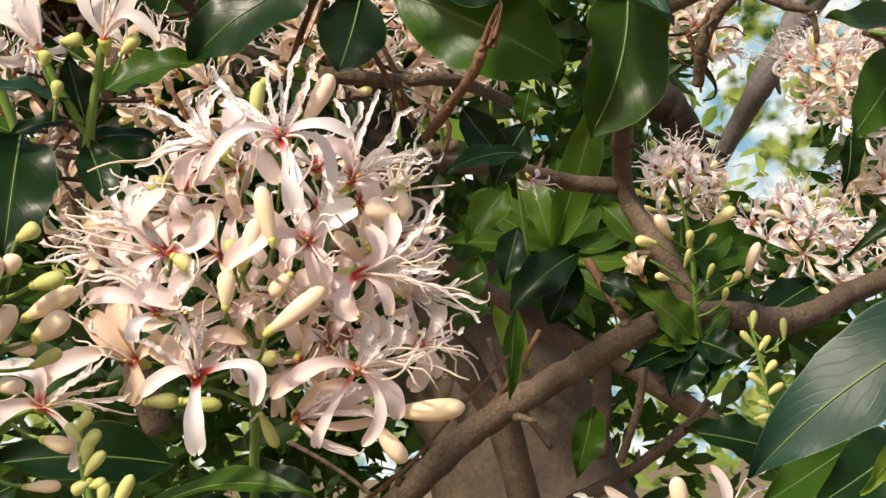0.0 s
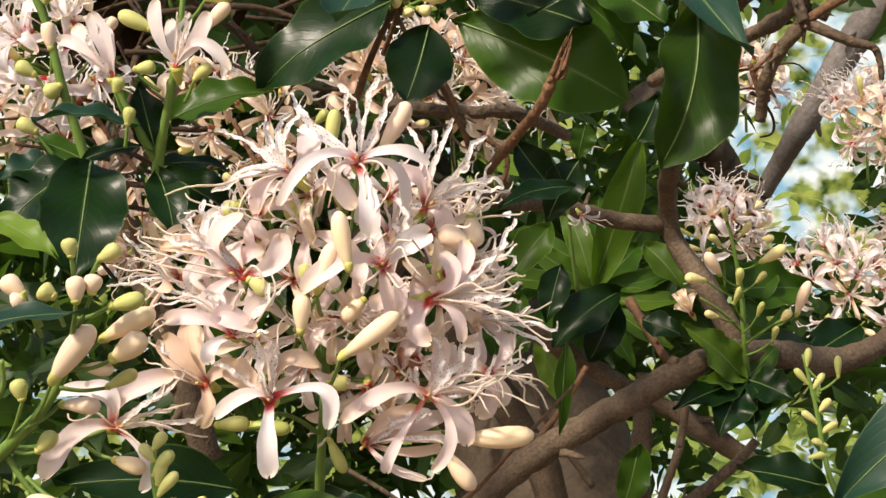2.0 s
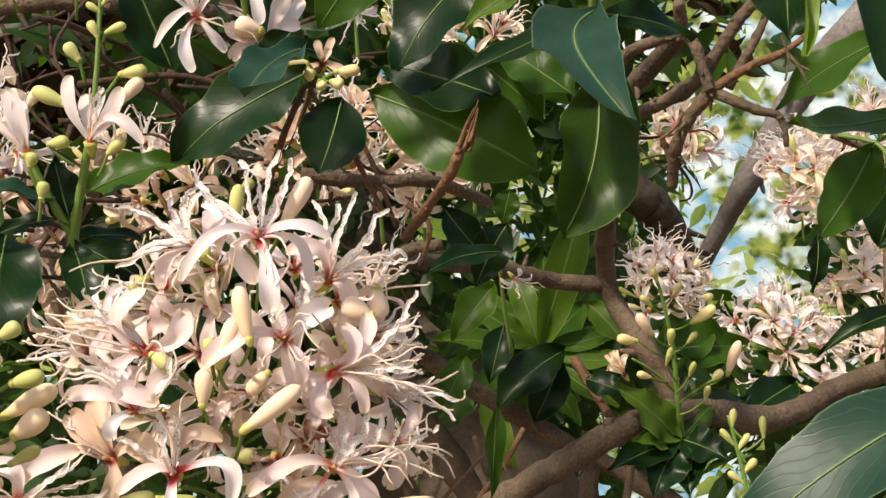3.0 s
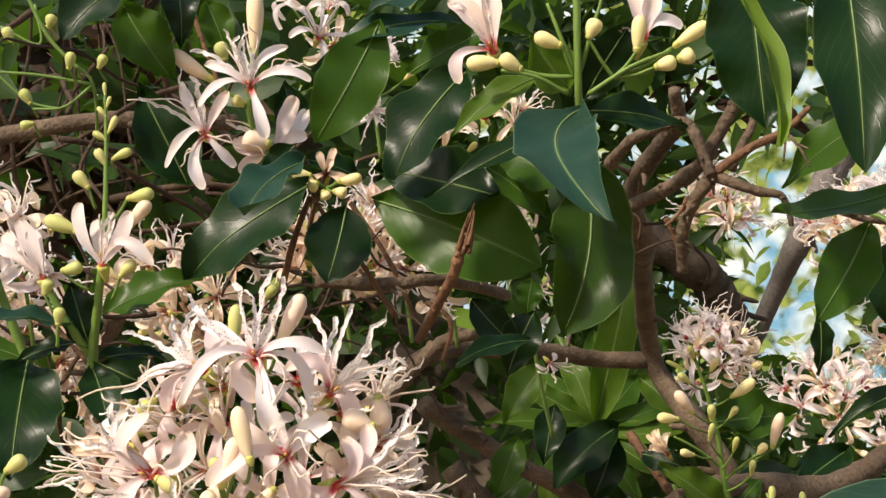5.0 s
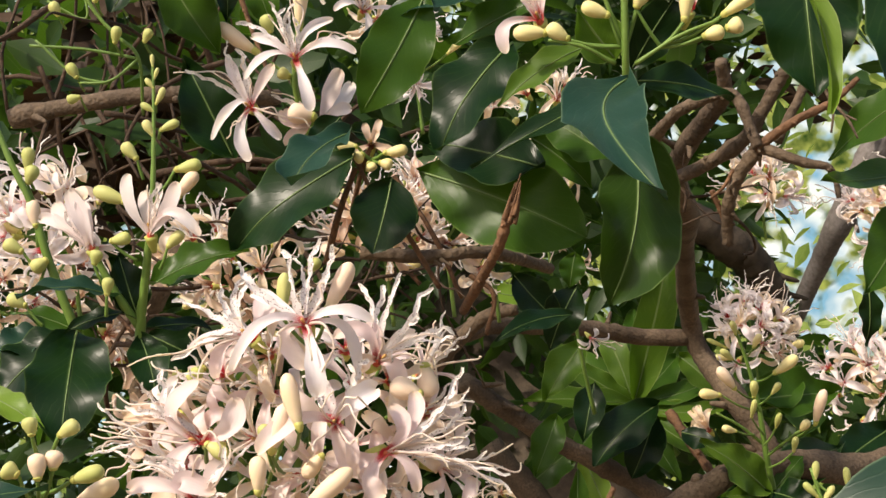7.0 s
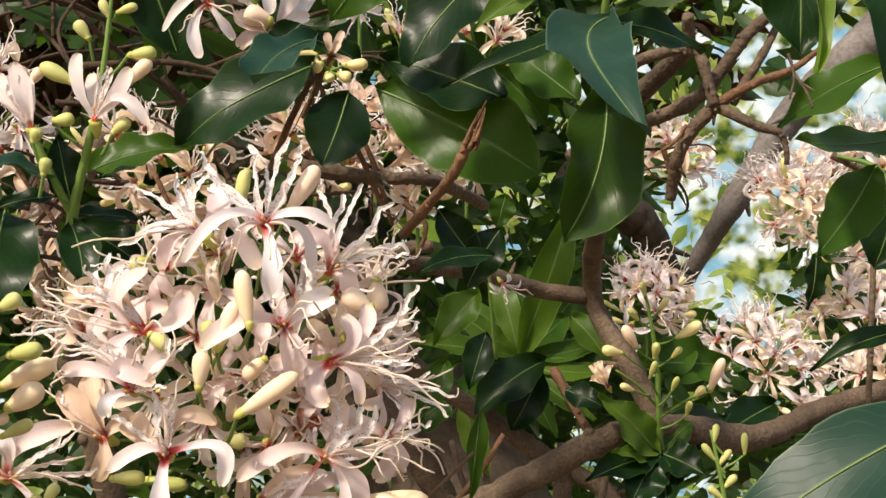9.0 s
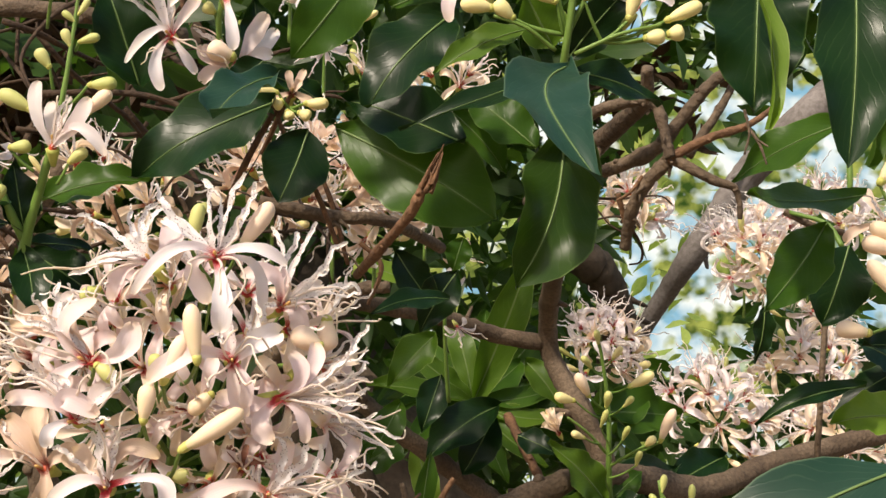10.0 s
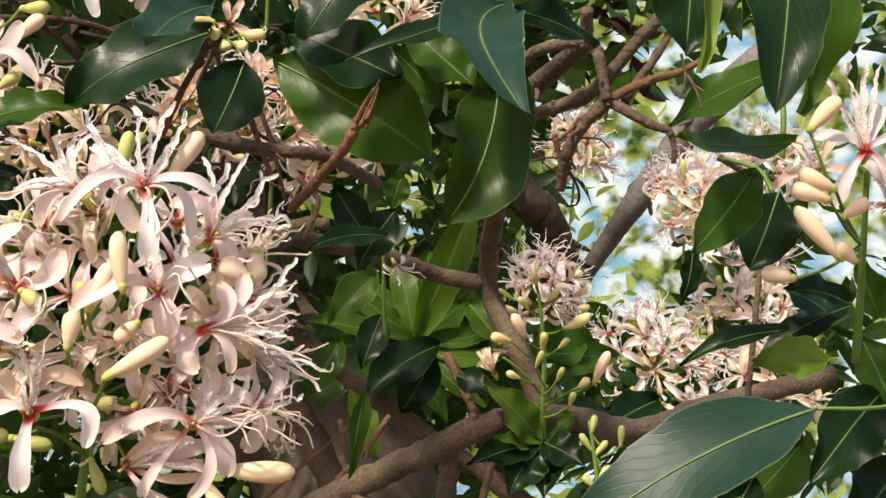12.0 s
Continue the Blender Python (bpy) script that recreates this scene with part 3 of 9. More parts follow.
# the large flower head in front
head_main = thing("flower_cluster", (-0.1552, 0.7520, 1.5498), "dense rounded head of pink-white flowers with red throats and cream buds", "flower cluster", "flower clusters")
stem(head_main, ((-0.1728, 0.8480, 1.4102), (-0.1604, 0.7994, 1.4867), (-0.1496, 0.7674, 1.5506), (-0.1416, 0.7521, 1.6002), (-0.1311, 0.7381, 1.6390)), 0.0031, 0.0017, STEM)
stem(head_main, ((-0.1496, 0.7674, 1.5506), (-0.1659, 0.7430, 1.5777), (-0.1770, 0.7202, 1.5941)), 0.0016, 0.0010, STEM)
stem(head_main, ((-0.1468, 0.7611, 1.5629), (-0.1155, 0.7415, 1.5759), (-0.0890, 0.7226, 1.5792)), 0.0016, 0.0010, STEM)
stem(head_main, ((-0.1564, 0.7866, 1.5127), (-0.1656, 0.7546, 1.5219), (-0.1675, 0.7139, 1.5238)), 0.0016, 0.0010, STEM)
stem(head_main, ((-0.1536, 0.7806, 1.5223), (-0.1194, 0.7675, 1.5242), (-0.0953, 0.7483, 1.5291)), 0.0016, 0.0010, STEM)
stem(head_main, ((-0.1332, 0.7410, 1.6301), (-0.1231, 0.7133, 1.6402), (-0.1174, 0.6927, 1.6464)), 0.0016, 0.0009, STEM)
stem(head_main, ((-0.1763, 0.7621, 1.5383), (-0.1542, 0.7292, 1.5728), (-0.1370, 0.6981, 1.5899)), 0.0013, 0.0010, STEM)
f = bloom(head_main, (-0.1156, 0.6777, 1.6461), (-0.02, -1.05, 0.33), 1.0)
petal(f, (-0.1156, 0.6777, 1.6461), (-0.1559, 0.6713, 1.6275), (0.0024, -0.0101, 0.0098), 0.0086, (-0.12, -1.06, 0.39), PETAL_WHITE, 0.25, 0.2)
petal(f, (-0.1156, 0.6777, 1.6461), (-0.0797, 0.6802, 1.6452), (-0.0009, -0.0067, 0.0051), 0.0078, (0.28, -1.05, 0.47), PETAL_WHITE, 0.25, 0.1)
petal(f, (-0.1156, 0.6777, 1.6461), (-0.0948, 0.7038, 1.6237), (0.0075, -0.0040, 0.0090), 0.0080, (0.48, -1.03, 0.47), PETAL_WHITE, 0.25, 0.1)
petal(f, (-0.1156, 0.6777, 1.6461), (-0.1101, 0.6685, 1.6080), (0.0034, -0.0076, -0.0021), 0.0107, (0.07, -1.03, 0.18), PETAL_WHITE, 0.25, 0.1)
petal(f, (-0.1156, 0.6777, 1.6461), (-0.1207, 0.6919, 1.6255), (-0.0089, -0.0033, 0.0057), 0.0104, (0.08, -1.04, 0.28), PETAL, 0.25, 0.0)
petal(f, (-0.1156, 0.6777, 1.6461), (-0.1499, 0.7027, 1.6728), (0.0004, -0.0043, 0.0024), 0.0075, (0.07, -1.01, 0.08), PETAL_WHITE, 0.25, 0.1)
staminode(f, (-0.1156, 0.6777, 1.6461), (-0.1482, 0.6712, 1.6842), (-0.0069, -0.0047, 0.0014), 0.0032, (0.07, -1.03, 0.18), 0.003)
staminode(f, (-0.1156, 0.6777, 1.6461), (-0.1189, 0.6688, 1.6861), (-0.0009, -0.0040, -0.0004), 0.0032, (0.07, -1.03, 0.18), 0.003)
staminode(f, (-0.1156, 0.6777, 1.6461), (-0.1053, 0.6712, 1.6903), (0.0008, -0.0039, -0.0005), 0.0032, (0.07, -1.03, 0.18), 0.003)
staminode(f, (-0.1156, 0.6777, 1.6461), (-0.0951, 0.6785, 1.6859), (0.0020, -0.0040, 0.0006), 0.0032, (0.07, -1.03, 0.18), 0.003)
staminode(f, (-0.1156, 0.6777, 1.6461), (-0.1185, 0.6831, 1.6846), (0.0026, -0.0038, -0.0005), 0.0026, (0.07, -1.03, 0.18), 0.003)
stamen(f, (-0.1156, 0.6777, 1.6461), (-0.1029, 0.6617, 1.6179), (0.0094, -0.0083, 0.0074))
stamen(f, (-0.1156, 0.6777, 1.6461), (-0.1250, 0.6594, 1.6255), (-0.0056, -0.0090, 0.0050))
stamen(f, (-0.1156, 0.6777, 1.6461), (-0.1114, 0.6641, 1.6273), (0.0036, -0.0100, 0.0016))
stamen(f, (-0.1156, 0.6777, 1.6461), (-0.1004, 0.6759, 1.6701), (0.0020, -0.0038, -0.0005))
f = bloom(head_main, (-0.1545, 0.7101, 1.6494), (-0.44, -0.70, 0.54), 1.0)
petal(f, (-0.1545, 0.7101, 1.6494), (-0.1894, 0.7082, 1.6464), (0.0003, -0.0035, 0.0039), 0.0067, (-0.01, -1.08, 0.58), PETAL_WHITE, 0.25, 0.1)
petal(f, (-0.1545, 0.7101, 1.6494), (-0.1493, 0.7276, 1.6756), (0.0038, -0.0027, -0.0004), 0.0133, (0.07, -1.01, 0.08), PETAL, 0.25, 0.0)
petal(f, (-0.1545, 0.7101, 1.6494), (-0.1748, 0.7111, 1.6295), (-0.0038, -0.0049, 0.0051), 0.0091, (-0.22, -1.06, 0.29), PETAL, 0.25, 0.0)
petal(f, (-0.1545, 0.7101, 1.6494), (-0.1744, 0.7270, 1.6670), (0.0002, -0.0030, -0.0003), 0.0073, (-0.22, -1.07, 0.39), PETAL_WHITE, 0.25, 0.0)
staminode(f, (-0.1545, 0.7101, 1.6494), (-0.1944, 0.7045, 1.6751), (0.0002, -0.0031, 0.0009), 0.0030, (0.07, -1.03, 0.18), 0.003)
staminode(f, (-0.1545, 0.7101, 1.6494), (-0.1707, 0.7054, 1.6805), (-0.0023, -0.0029, -0.0021), 0.0030, (0.07, -1.03, 0.18), 0.003)
staminode(f, (-0.1545, 0.7101, 1.6494), (-0.1459, 0.7068, 1.6829), (-0.0076, -0.0038, 0.0023), 0.0030, (0.07, -1.03, 0.18), 0.003)
staminode(f, (-0.1545, 0.7101, 1.6494), (-0.1596, 0.7157, 1.6851), (-0.0058, -0.0035, 0.0010), 0.0027, (0.07, -1.03, 0.18), 0.003)
staminode(f, (-0.1545, 0.7101, 1.6494), (-0.1950, 0.6990, 1.6357), (0.0036, -0.0039, 0.0098), 0.0024, (0.07, -1.03, 0.18), 0.003)
stamen(f, (-0.1545, 0.7101, 1.6494), (-0.2202, 0.6970, 1.6393), (0.0063, -0.0029, 0.0025))
stamen(f, (-0.1545, 0.7101, 1.6494), (-0.2022, 0.6978, 1.6418), (0.0003, -0.0035, 0.0039))
stamen(f, (-0.1545, 0.7101, 1.6494), (-0.1818, 0.7008, 1.6279), (-0.0056, -0.0041, 0.0058))
stamen(f, (-0.1545, 0.7101, 1.6494), (-0.1619, 0.6985, 1.6238), (-0.0058, -0.0037, 0.0022))
f = bloom(head_main, (-0.0870, 0.7219, 1.6296), (0.75, -0.59, 0.31), 1.0)
petal(f, (-0.0870, 0.7219, 1.6296), (-0.1074, 0.7089, 1.6433), (0.0067, -0.0056, 0.0083), 0.0091, (0.08, -1.04, 0.28), PETAL, 0.25, 0.0)
petal(f, (-0.0870, 0.7219, 1.6296), (-0.0931, 0.7194, 1.6480), (0.0046, -0.0032, 0.0038), 0.0085, (0.07, -1.03, 0.18), PETAL, 0.25, 0.0)
petal(f, (-0.0870, 0.7219, 1.6296), (-0.0760, 0.7242, 1.6157), (0.0034, -0.0032, 0.0032), 0.0104, (0.07, -1.03, 0.18), PETAL, 0.25, 0.0)
petal(f, (-0.0870, 0.7219, 1.6296), (-0.0946, 0.7120, 1.6236), (-0.0009, -0.0044, 0.0026), 0.0091, (0.07, -1.01, 0.08), PETAL_OLD, 0.25, 0.0)
petal(f, (-0.0870, 0.7219, 1.6296), (-0.0664, 0.7316, 1.6447), (0.0004, -0.0043, 0.0026), 0.0073, (0.27, -1.01, 0.18), PETAL_WHITE, 0.25, 0.0)
staminode(f, (-0.0870, 0.7219, 1.6296), (-0.0663, 0.7178, 1.6760), (-0.0041, -0.0031, -0.0021), 0.0027, (0.07, -1.03, 0.18), 0.003)
staminode(f, (-0.0870, 0.7219, 1.6296), (-0.0553, 0.7193, 1.6697), (0.0032, -0.0026, -0.0022), 0.0027, (0.07, -1.03, 0.18), 0.003)
staminode(f, (-0.0870, 0.7219, 1.6296), (-0.0434, 0.7242, 1.6346), (0.0004, -0.0035, 0.0045), 0.0027, (0.07, -1.03, 0.18), 0.003)
staminode(f, (-0.0870, 0.7219, 1.6296), (-0.0463, 0.7328, 1.6457), (0.0033, -0.0031, 0.0026), 0.0027, (0.07, -1.03, 0.18), 0.003)
staminode(f, (-0.0870, 0.7219, 1.6296), (-0.0915, 0.7263, 1.6760), (0.0032, -0.0028, -0.0004), 0.0027, (0.07, -1.03, 0.18), 0.003)
staminode(f, (-0.0870, 0.7219, 1.6296), (-0.0756, 0.7179, 1.6702), (-0.0059, -0.0034, -0.0002), 0.0030, (0.07, -1.03, 0.18), 0.003)
staminode(f, (-0.0870, 0.7219, 1.6296), (-0.0596, 0.7211, 1.6516), (0.0003, -0.0032, 0.0015), 0.0027, (0.07, -1.03, 0.18), 0.003)
stamen(f, (-0.0870, 0.7219, 1.6296), (-0.0543, 0.7243, 1.6273), (0.0036, -0.0064, 0.0053))
stamen(f, (-0.0870, 0.7219, 1.6296), (-0.0631, 0.7142, 1.6228), (0.0078, -0.0059, 0.0033))
stamen(f, (-0.0870, 0.7219, 1.6296), (-0.0433, 0.7238, 1.6376), (-0.0026, -0.0049, 0.0057))
stamen(f, (-0.0870, 0.7219, 1.6296), (-0.0807, 0.7116, 1.6352), (0.0037, -0.0068, 0.0083))
f = bloom(head_main, (-0.1063, 0.6894, 1.5951), (0.12, -1.00, -0.02), 1.0)
petal(f, (-0.1063, 0.6894, 1.5951), (-0.1456, 0.6781, 1.5833), (0.0007, -0.0087, 0.0060), 0.0116, (-0.02, -1.06, 0.38), PETAL, 0.25, 0.1)
petal(f, (-0.1063, 0.6894, 1.5951), (-0.0995, 0.6886, 1.5714), (0.0051, -0.0058, 0.0003), 0.0070, (0.37, -0.99, 0.07), PETAL, 0.25, 0.0)
petal(f, (-0.1063, 0.6894, 1.5951), (-0.0823, 0.6832, 1.6093), (0.0006, -0.0081, 0.0008), 0.0122, (0.27, -1.00, 0.08), PETAL_WHITE, 0.25, 0.0)
petal(f, (-0.1063, 0.6894, 1.5951), (-0.1170, 0.6976, 1.6219), (0.0032, -0.0038, -0.0005), 0.0075, (0.07, -1.01, 0.08), PETAL, 0.25, 0.0)
petal(f, (-0.1063, 0.6894, 1.5951), (-0.0991, 0.6991, 1.5681), (-0.0021, -0.0041, -0.0004), 0.0087, (0.07, -1.03, 0.18), PETAL, 0.25, 0.0)
staminode(f, (-0.1063, 0.6894, 1.5951), (-0.0917, 0.6791, 1.6221), (0.0042, -0.0026, -0.0016), 0.0029, (0.07, -1.03, 0.18), 0.003)
staminode(f, (-0.1063, 0.6894, 1.5951), (-0.1016, 0.6908, 1.6201), (0.0060, -0.0026, -0.0005), 0.0023, (0.07, -1.03, 0.18), 0.003)
staminode(f, (-0.1063, 0.6894, 1.5951), (-0.1090, 0.6923, 1.6207), (0.0014, -0.0029, -0.0004), 0.0023, (0.07, -1.03, 0.18), 0.003)
staminode(f, (-0.1063, 0.6894, 1.5951), (-0.1143, 0.6863, 1.6169), (-0.0021, -0.0031, -0.0003), 0.0023, (0.07, -1.03, 0.18), 0.003)
staminode(f, (-0.1063, 0.6894, 1.5951), (-0.0893, 0.6867, 1.6278), (0.0032, -0.0030, 0.0019), 0.0029, (0.07, -1.03, 0.18), 0.003)
stamen(f, (-0.1063, 0.6894, 1.5951), (-0.0844, 0.6702, 1.5987), (0.0009, -0.0109, 0.0075))
stamen(f, (-0.1063, 0.6894, 1.5951), (-0.1145, 0.6701, 1.5827), (-0.0037, -0.0085, -0.0067))
stamen(f, (-0.1063, 0.6894, 1.5951), (-0.0905, 0.6714, 1.5849), (0.0032, -0.0069, -0.0085))
stamen(f, (-0.1063, 0.6894, 1.5951), (-0.1011, 0.6684, 1.6048), (-0.0063, -0.0087, 0.0021))
stamen(f, (-0.1063, 0.6894, 1.5951), (-0.0874, 0.6693, 1.5874), (0.0008, -0.0091, 0.0089))
f = bloom(head_main, (-0.1790, 0.6899, 1.5933), (-0.74, -0.78, 0.19), 1.0)
petal(f, (-0.1790, 0.6899, 1.5933), (-0.1765, 0.6824, 1.6244), (-0.0130, -0.0069, -0.0004), 0.0099, (-0.42, -1.06, 0.19), PETAL, 0.25, 0.0)
petal(f, (-0.1790, 0.6899, 1.5933), (-0.1574, 0.6811, 1.6118), (0.0072, -0.0050, -0.0049), 0.0117, (0.27, -1.00, 0.08), PETAL, 0.25, 0.0)
petal(f, (-0.1790, 0.6899, 1.5933), (-0.2212, 0.6891, 1.6109), (0.0063, -0.0042, 0.0046), 0.0111, (-0.12, -1.06, 0.39), PETAL_OLD, 0.25, 0.0)
petal(f, (-0.1790, 0.6899, 1.5933), (-0.1930, 0.6969, 1.6292), (-0.0085, -0.0046, -0.0002), 0.0082, (-0.22, -1.05, 0.19), PETAL_WHITE, 0.25, 0.0)
petal(f, (-0.1790, 0.6899, 1.5933), (-0.1985, 0.6870, 1.5730), (-0.0026, -0.0045, 0.0025), 0.0093, (0.07, -1.03, 0.18), PETAL, 0.25, 0.0)
staminode(f, (-0.1790, 0.6899, 1.5933), (-0.2065, 0.6845, 1.6245), (-0.0015, -0.0032, 0.0003), 0.0029, (0.07, -1.03, 0.18), 0.003)
staminode(f, (-0.1790, 0.6899, 1.5933), (-0.2141, 0.6851, 1.6145), (0.0003, -0.0033, 0.0026), 0.0026, (0.07, -1.03, 0.18), 0.003)
staminode(f, (-0.1790, 0.6899, 1.5933), (-0.1990, 0.6841, 1.6315), (-0.0021, -0.0033, 0.0009), 0.0029, (0.07, -1.03, 0.18), 0.003)
staminode(f, (-0.1790, 0.6899, 1.5933), (-0.2190, 0.6810, 1.6125), (0.0062, -0.0030, 0.0036), 0.0026, (0.07, -1.03, 0.18), 0.003)
staminode(f, (-0.1790, 0.6899, 1.5933), (-0.1949, 0.6854, 1.6227), (-0.0039, -0.0033, -0.0002), 0.0029, (0.07, -1.03, 0.18), 0.003)
staminode(f, (-0.1790, 0.6899, 1.5933), (-0.2020, 0.6780, 1.6129), (0.0003, -0.0032, 0.0020), 0.0026, (0.07, -1.03, 0.18), 0.003)
stamen(f, (-0.1790, 0.6899, 1.5933), (-0.2301, 0.6808, 1.6085), (0.0060, -0.0024, -0.0017))
stamen(f, (-0.1790, 0.6899, 1.5933), (-0.2334, 0.6850, 1.6048), (0.0117, -0.0017, -0.0047))
stamen(f, (-0.1790, 0.6899, 1.5933), (-0.2227, 0.6839, 1.6205), (0.0004, -0.0036, 0.0049))
stamen(f, (-0.1790, 0.6899, 1.5933), (-0.2287, 0.6841, 1.6149), (0.0033, -0.0034, 0.0054))
stamen(f, (-0.1790, 0.6899, 1.5933), (-0.1654, 0.6759, 1.5823), (0.0037, -0.0087, 0.0077))
f = bloom(head_main, (-0.1833, 0.6881, 1.5630), (-0.34, -1.01, -0.21), 1.0)
petal(f, (-0.1833, 0.6881, 1.5630), (-0.2167, 0.6809, 1.5716), (0.0017, -0.0063, 0.0033), 0.0093, (0.08, -1.05, 0.38), PETAL, 0.25, 0.1)
petal(f, (-0.1833, 0.6881, 1.5630), (-0.1943, 0.6809, 1.5492), (-0.0036, -0.0064, 0.0011), 0.0075, (0.07, -1.01, 0.08), PETAL_WHITE, 0.25, 0.0)
petal(f, (-0.1833, 0.6881, 1.5630), (-0.1709, 0.6807, 1.5643), (-0.0097, -0.0077, 0.0082), 0.0110, (0.27, -1.01, 0.18), PETAL, 0.25, 0.0)
petal(f, (-0.1833, 0.6881, 1.5630), (-0.2017, 0.6943, 1.5857), (0.0004, -0.0043, 0.0024), 0.0099, (0.07, -1.03, 0.18), PETAL, 0.25, 0.0)
petal(f, (-0.1833, 0.6881, 1.5630), (-0.1692, 0.6949, 1.5817), (0.0021, -0.0042, 0.0024), 0.0104, (0.27, -1.00, 0.08), PETAL, 0.25, 0.0)
staminode(f, (-0.1833, 0.6881, 1.5630), (-0.2055, 0.6798, 1.5870), (0.0002, -0.0031, 0.0008), 0.0026, (0.07, -1.03, 0.18), 0.003)
staminode(f, (-0.1833, 0.6881, 1.5630), (-0.1980, 0.6787, 1.5837), (0.0014, -0.0032, 0.0019), 0.0026, (0.07, -1.03, 0.18), 0.003)
staminode(f, (-0.1833, 0.6881, 1.5630), (-0.1907, 0.6788, 1.5864), (0.0019, -0.0029, -0.0004), 0.0026, (0.07, -1.03, 0.18), 0.003)
staminode(f, (-0.1833, 0.6881, 1.5630), (-0.1595, 0.6752, 1.5835), (-0.0010, -0.0037, -0.0033), 0.0026, (0.07, -1.03, 0.18), 0.003)
staminode(f, (-0.1833, 0.6881, 1.5630), (-0.1630, 0.6771, 1.5651), (0.0002, -0.0037, -0.0028), 0.0026, (0.07, -1.03, 0.18), 0.003)
stamen(f, (-0.1833, 0.6881, 1.5630), (-0.2085, 0.6743, 1.5807), (0.0005, -0.0056, 0.0052))
stamen(f, (-0.1833, 0.6881, 1.5630), (-0.2141, 0.6736, 1.5837), (0.0034, -0.0054, 0.0051))
stamen(f, (-0.1833, 0.6881, 1.5630), (-0.1586, 0.6704, 1.5900), (0.0060, -0.0042, -0.0036))
stamen(f, (-0.1833, 0.6881, 1.5630), (-0.1716, 0.6705, 1.5819), (-0.0024, -0.0058, 0.0053))
f = bloom(head_main, (-0.0830, 0.7030, 1.5777), (0.93, -0.53, -0.14), 1.0)
petal(f, (-0.0830, 0.7030, 1.5777), (-0.0775, 0.6946, 1.6007), (0.0086, -0.0054, -0.0009), 0.0088, (0.37, -0.99, 0.07), PETAL, 0.25, 0.0)
petal(f, (-0.0830, 0.7030, 1.5777), (-0.0846, 0.6974, 1.5557), (-0.0074, -0.0053, -0.0021), 0.0100, (0.17, -1.00, -0.02), PETAL, 0.25, 0.0)
petal(f, (-0.0830, 0.7030, 1.5777), (-0.0690, 0.7045, 1.5558), (0.0046, -0.0051, 0.0034), 0.0071, (0.37, -0.99, 0.07), PETAL, 0.25, 0.0)
petal(f, (-0.0830, 0.7030, 1.5777), (-0.1158, 0.7047, 1.5796), (0.0031, -0.0034, -0.0040), 0.0100, (0.07, -1.01, 0.08), PETAL, 0.25, 0.0)
petal(f, (-0.0830, 0.7030, 1.5777), (-0.0661, 0.7046, 1.6077), (0.0073, -0.0035, -0.0006), 0.0088, (0.27, -1.00, 0.08), PETAL, 0.25, 0.0)
staminode(f, (-0.0830, 0.7030, 1.5777), (-0.0359, 0.7055, 1.5829), (0.0001, -0.0026, -0.0033), 0.0026, (0.07, -1.03, 0.18), 0.003)
staminode(f, (-0.0830, 0.7030, 1.5777), (-0.0384, 0.7038, 1.5961), (0.0037, -0.0025, -0.0022), 0.0026, (0.07, -1.03, 0.18), 0.003)
staminode(f, (-0.0830, 0.7030, 1.5777), (-0.0439, 0.7022, 1.6065), (0.0061, -0.0026, -0.0005), 0.0026, (0.07, -1.03, 0.18), 0.003)
staminode(f, (-0.0830, 0.7030, 1.5777), (-0.0206, 0.7095, 1.5571), (0.0003, -0.0034, 0.0032), 0.0026, (0.07, -1.03, 0.18), 0.003)
staminode(f, (-0.0830, 0.7030, 1.5777), (-0.0377, 0.7066, 1.5727), (0.0003, -0.0033, 0.0026), 0.0026, (0.07, -1.03, 0.18), 0.003)
staminode(f, (-0.0830, 0.7030, 1.5777), (-0.0405, 0.7048, 1.6203), (0.0077, -0.0020, -0.0046), 0.0026, (0.07, -1.03, 0.18), 0.003)
stamen(f, (-0.0830, 0.7030, 1.5777), (-0.0223, 0.6997, 1.5540), (0.0004, -0.0046, 0.0048))
stamen(f, (-0.0830, 0.7030, 1.5777), (-0.0465, 0.6967, 1.5661), (0.0005, -0.0063, 0.0028))
stamen(f, (-0.0830, 0.7030, 1.5777), (-0.0292, 0.7022, 1.5632), (0.0004, -0.0043, 0.0025))
stamen(f, (-0.0830, 0.7030, 1.5777), (-0.0341, 0.7046, 1.5916), (0.0043, -0.0035, -0.0023))
stamen(f, (-0.0830, 0.7030, 1.5777), (-0.0489, 0.6948, 1.5806), (0.0005, -0.0064, 0.0034))
stamen(f, (-0.0830, 0.7030, 1.5777), (-0.0404, 0.7057, 1.5787), (0.0004, -0.0043, 0.0025))
stamen(f, (-0.0830, 0.7030, 1.5777), (-0.0516, 0.7029, 1.5965), (0.0027, -0.0055, -0.0031))
f = bloom(head_main, (-0.1674, 0.6981, 1.5297), (0.07, -1.01, 0.03), 1.0)
petal(f, (-0.1674, 0.6981, 1.5297), (-0.1940, 0.6912, 1.5223), (0.0035, -0.0065, 0.0062), 0.0088, (0.09, -1.07, 0.58), PETAL_WHITE, 0.25, 0.1)
petal(f, (-0.1674, 0.6981, 1.5297), (-0.1375, 0.6937, 1.5151), (0.0123, -0.0045, 0.0108), 0.0088, (0.29, -1.06, 0.57), PETAL_WHITE, 0.25, 0.1)
petal(f, (-0.1674, 0.6981, 1.5297), (-0.1680, 0.6944, 1.4920), (0.0005, -0.0079, -0.0009), 0.0108, (0.07, -1.01, 0.08), PETAL_WHITE, 0.25, 0.0)
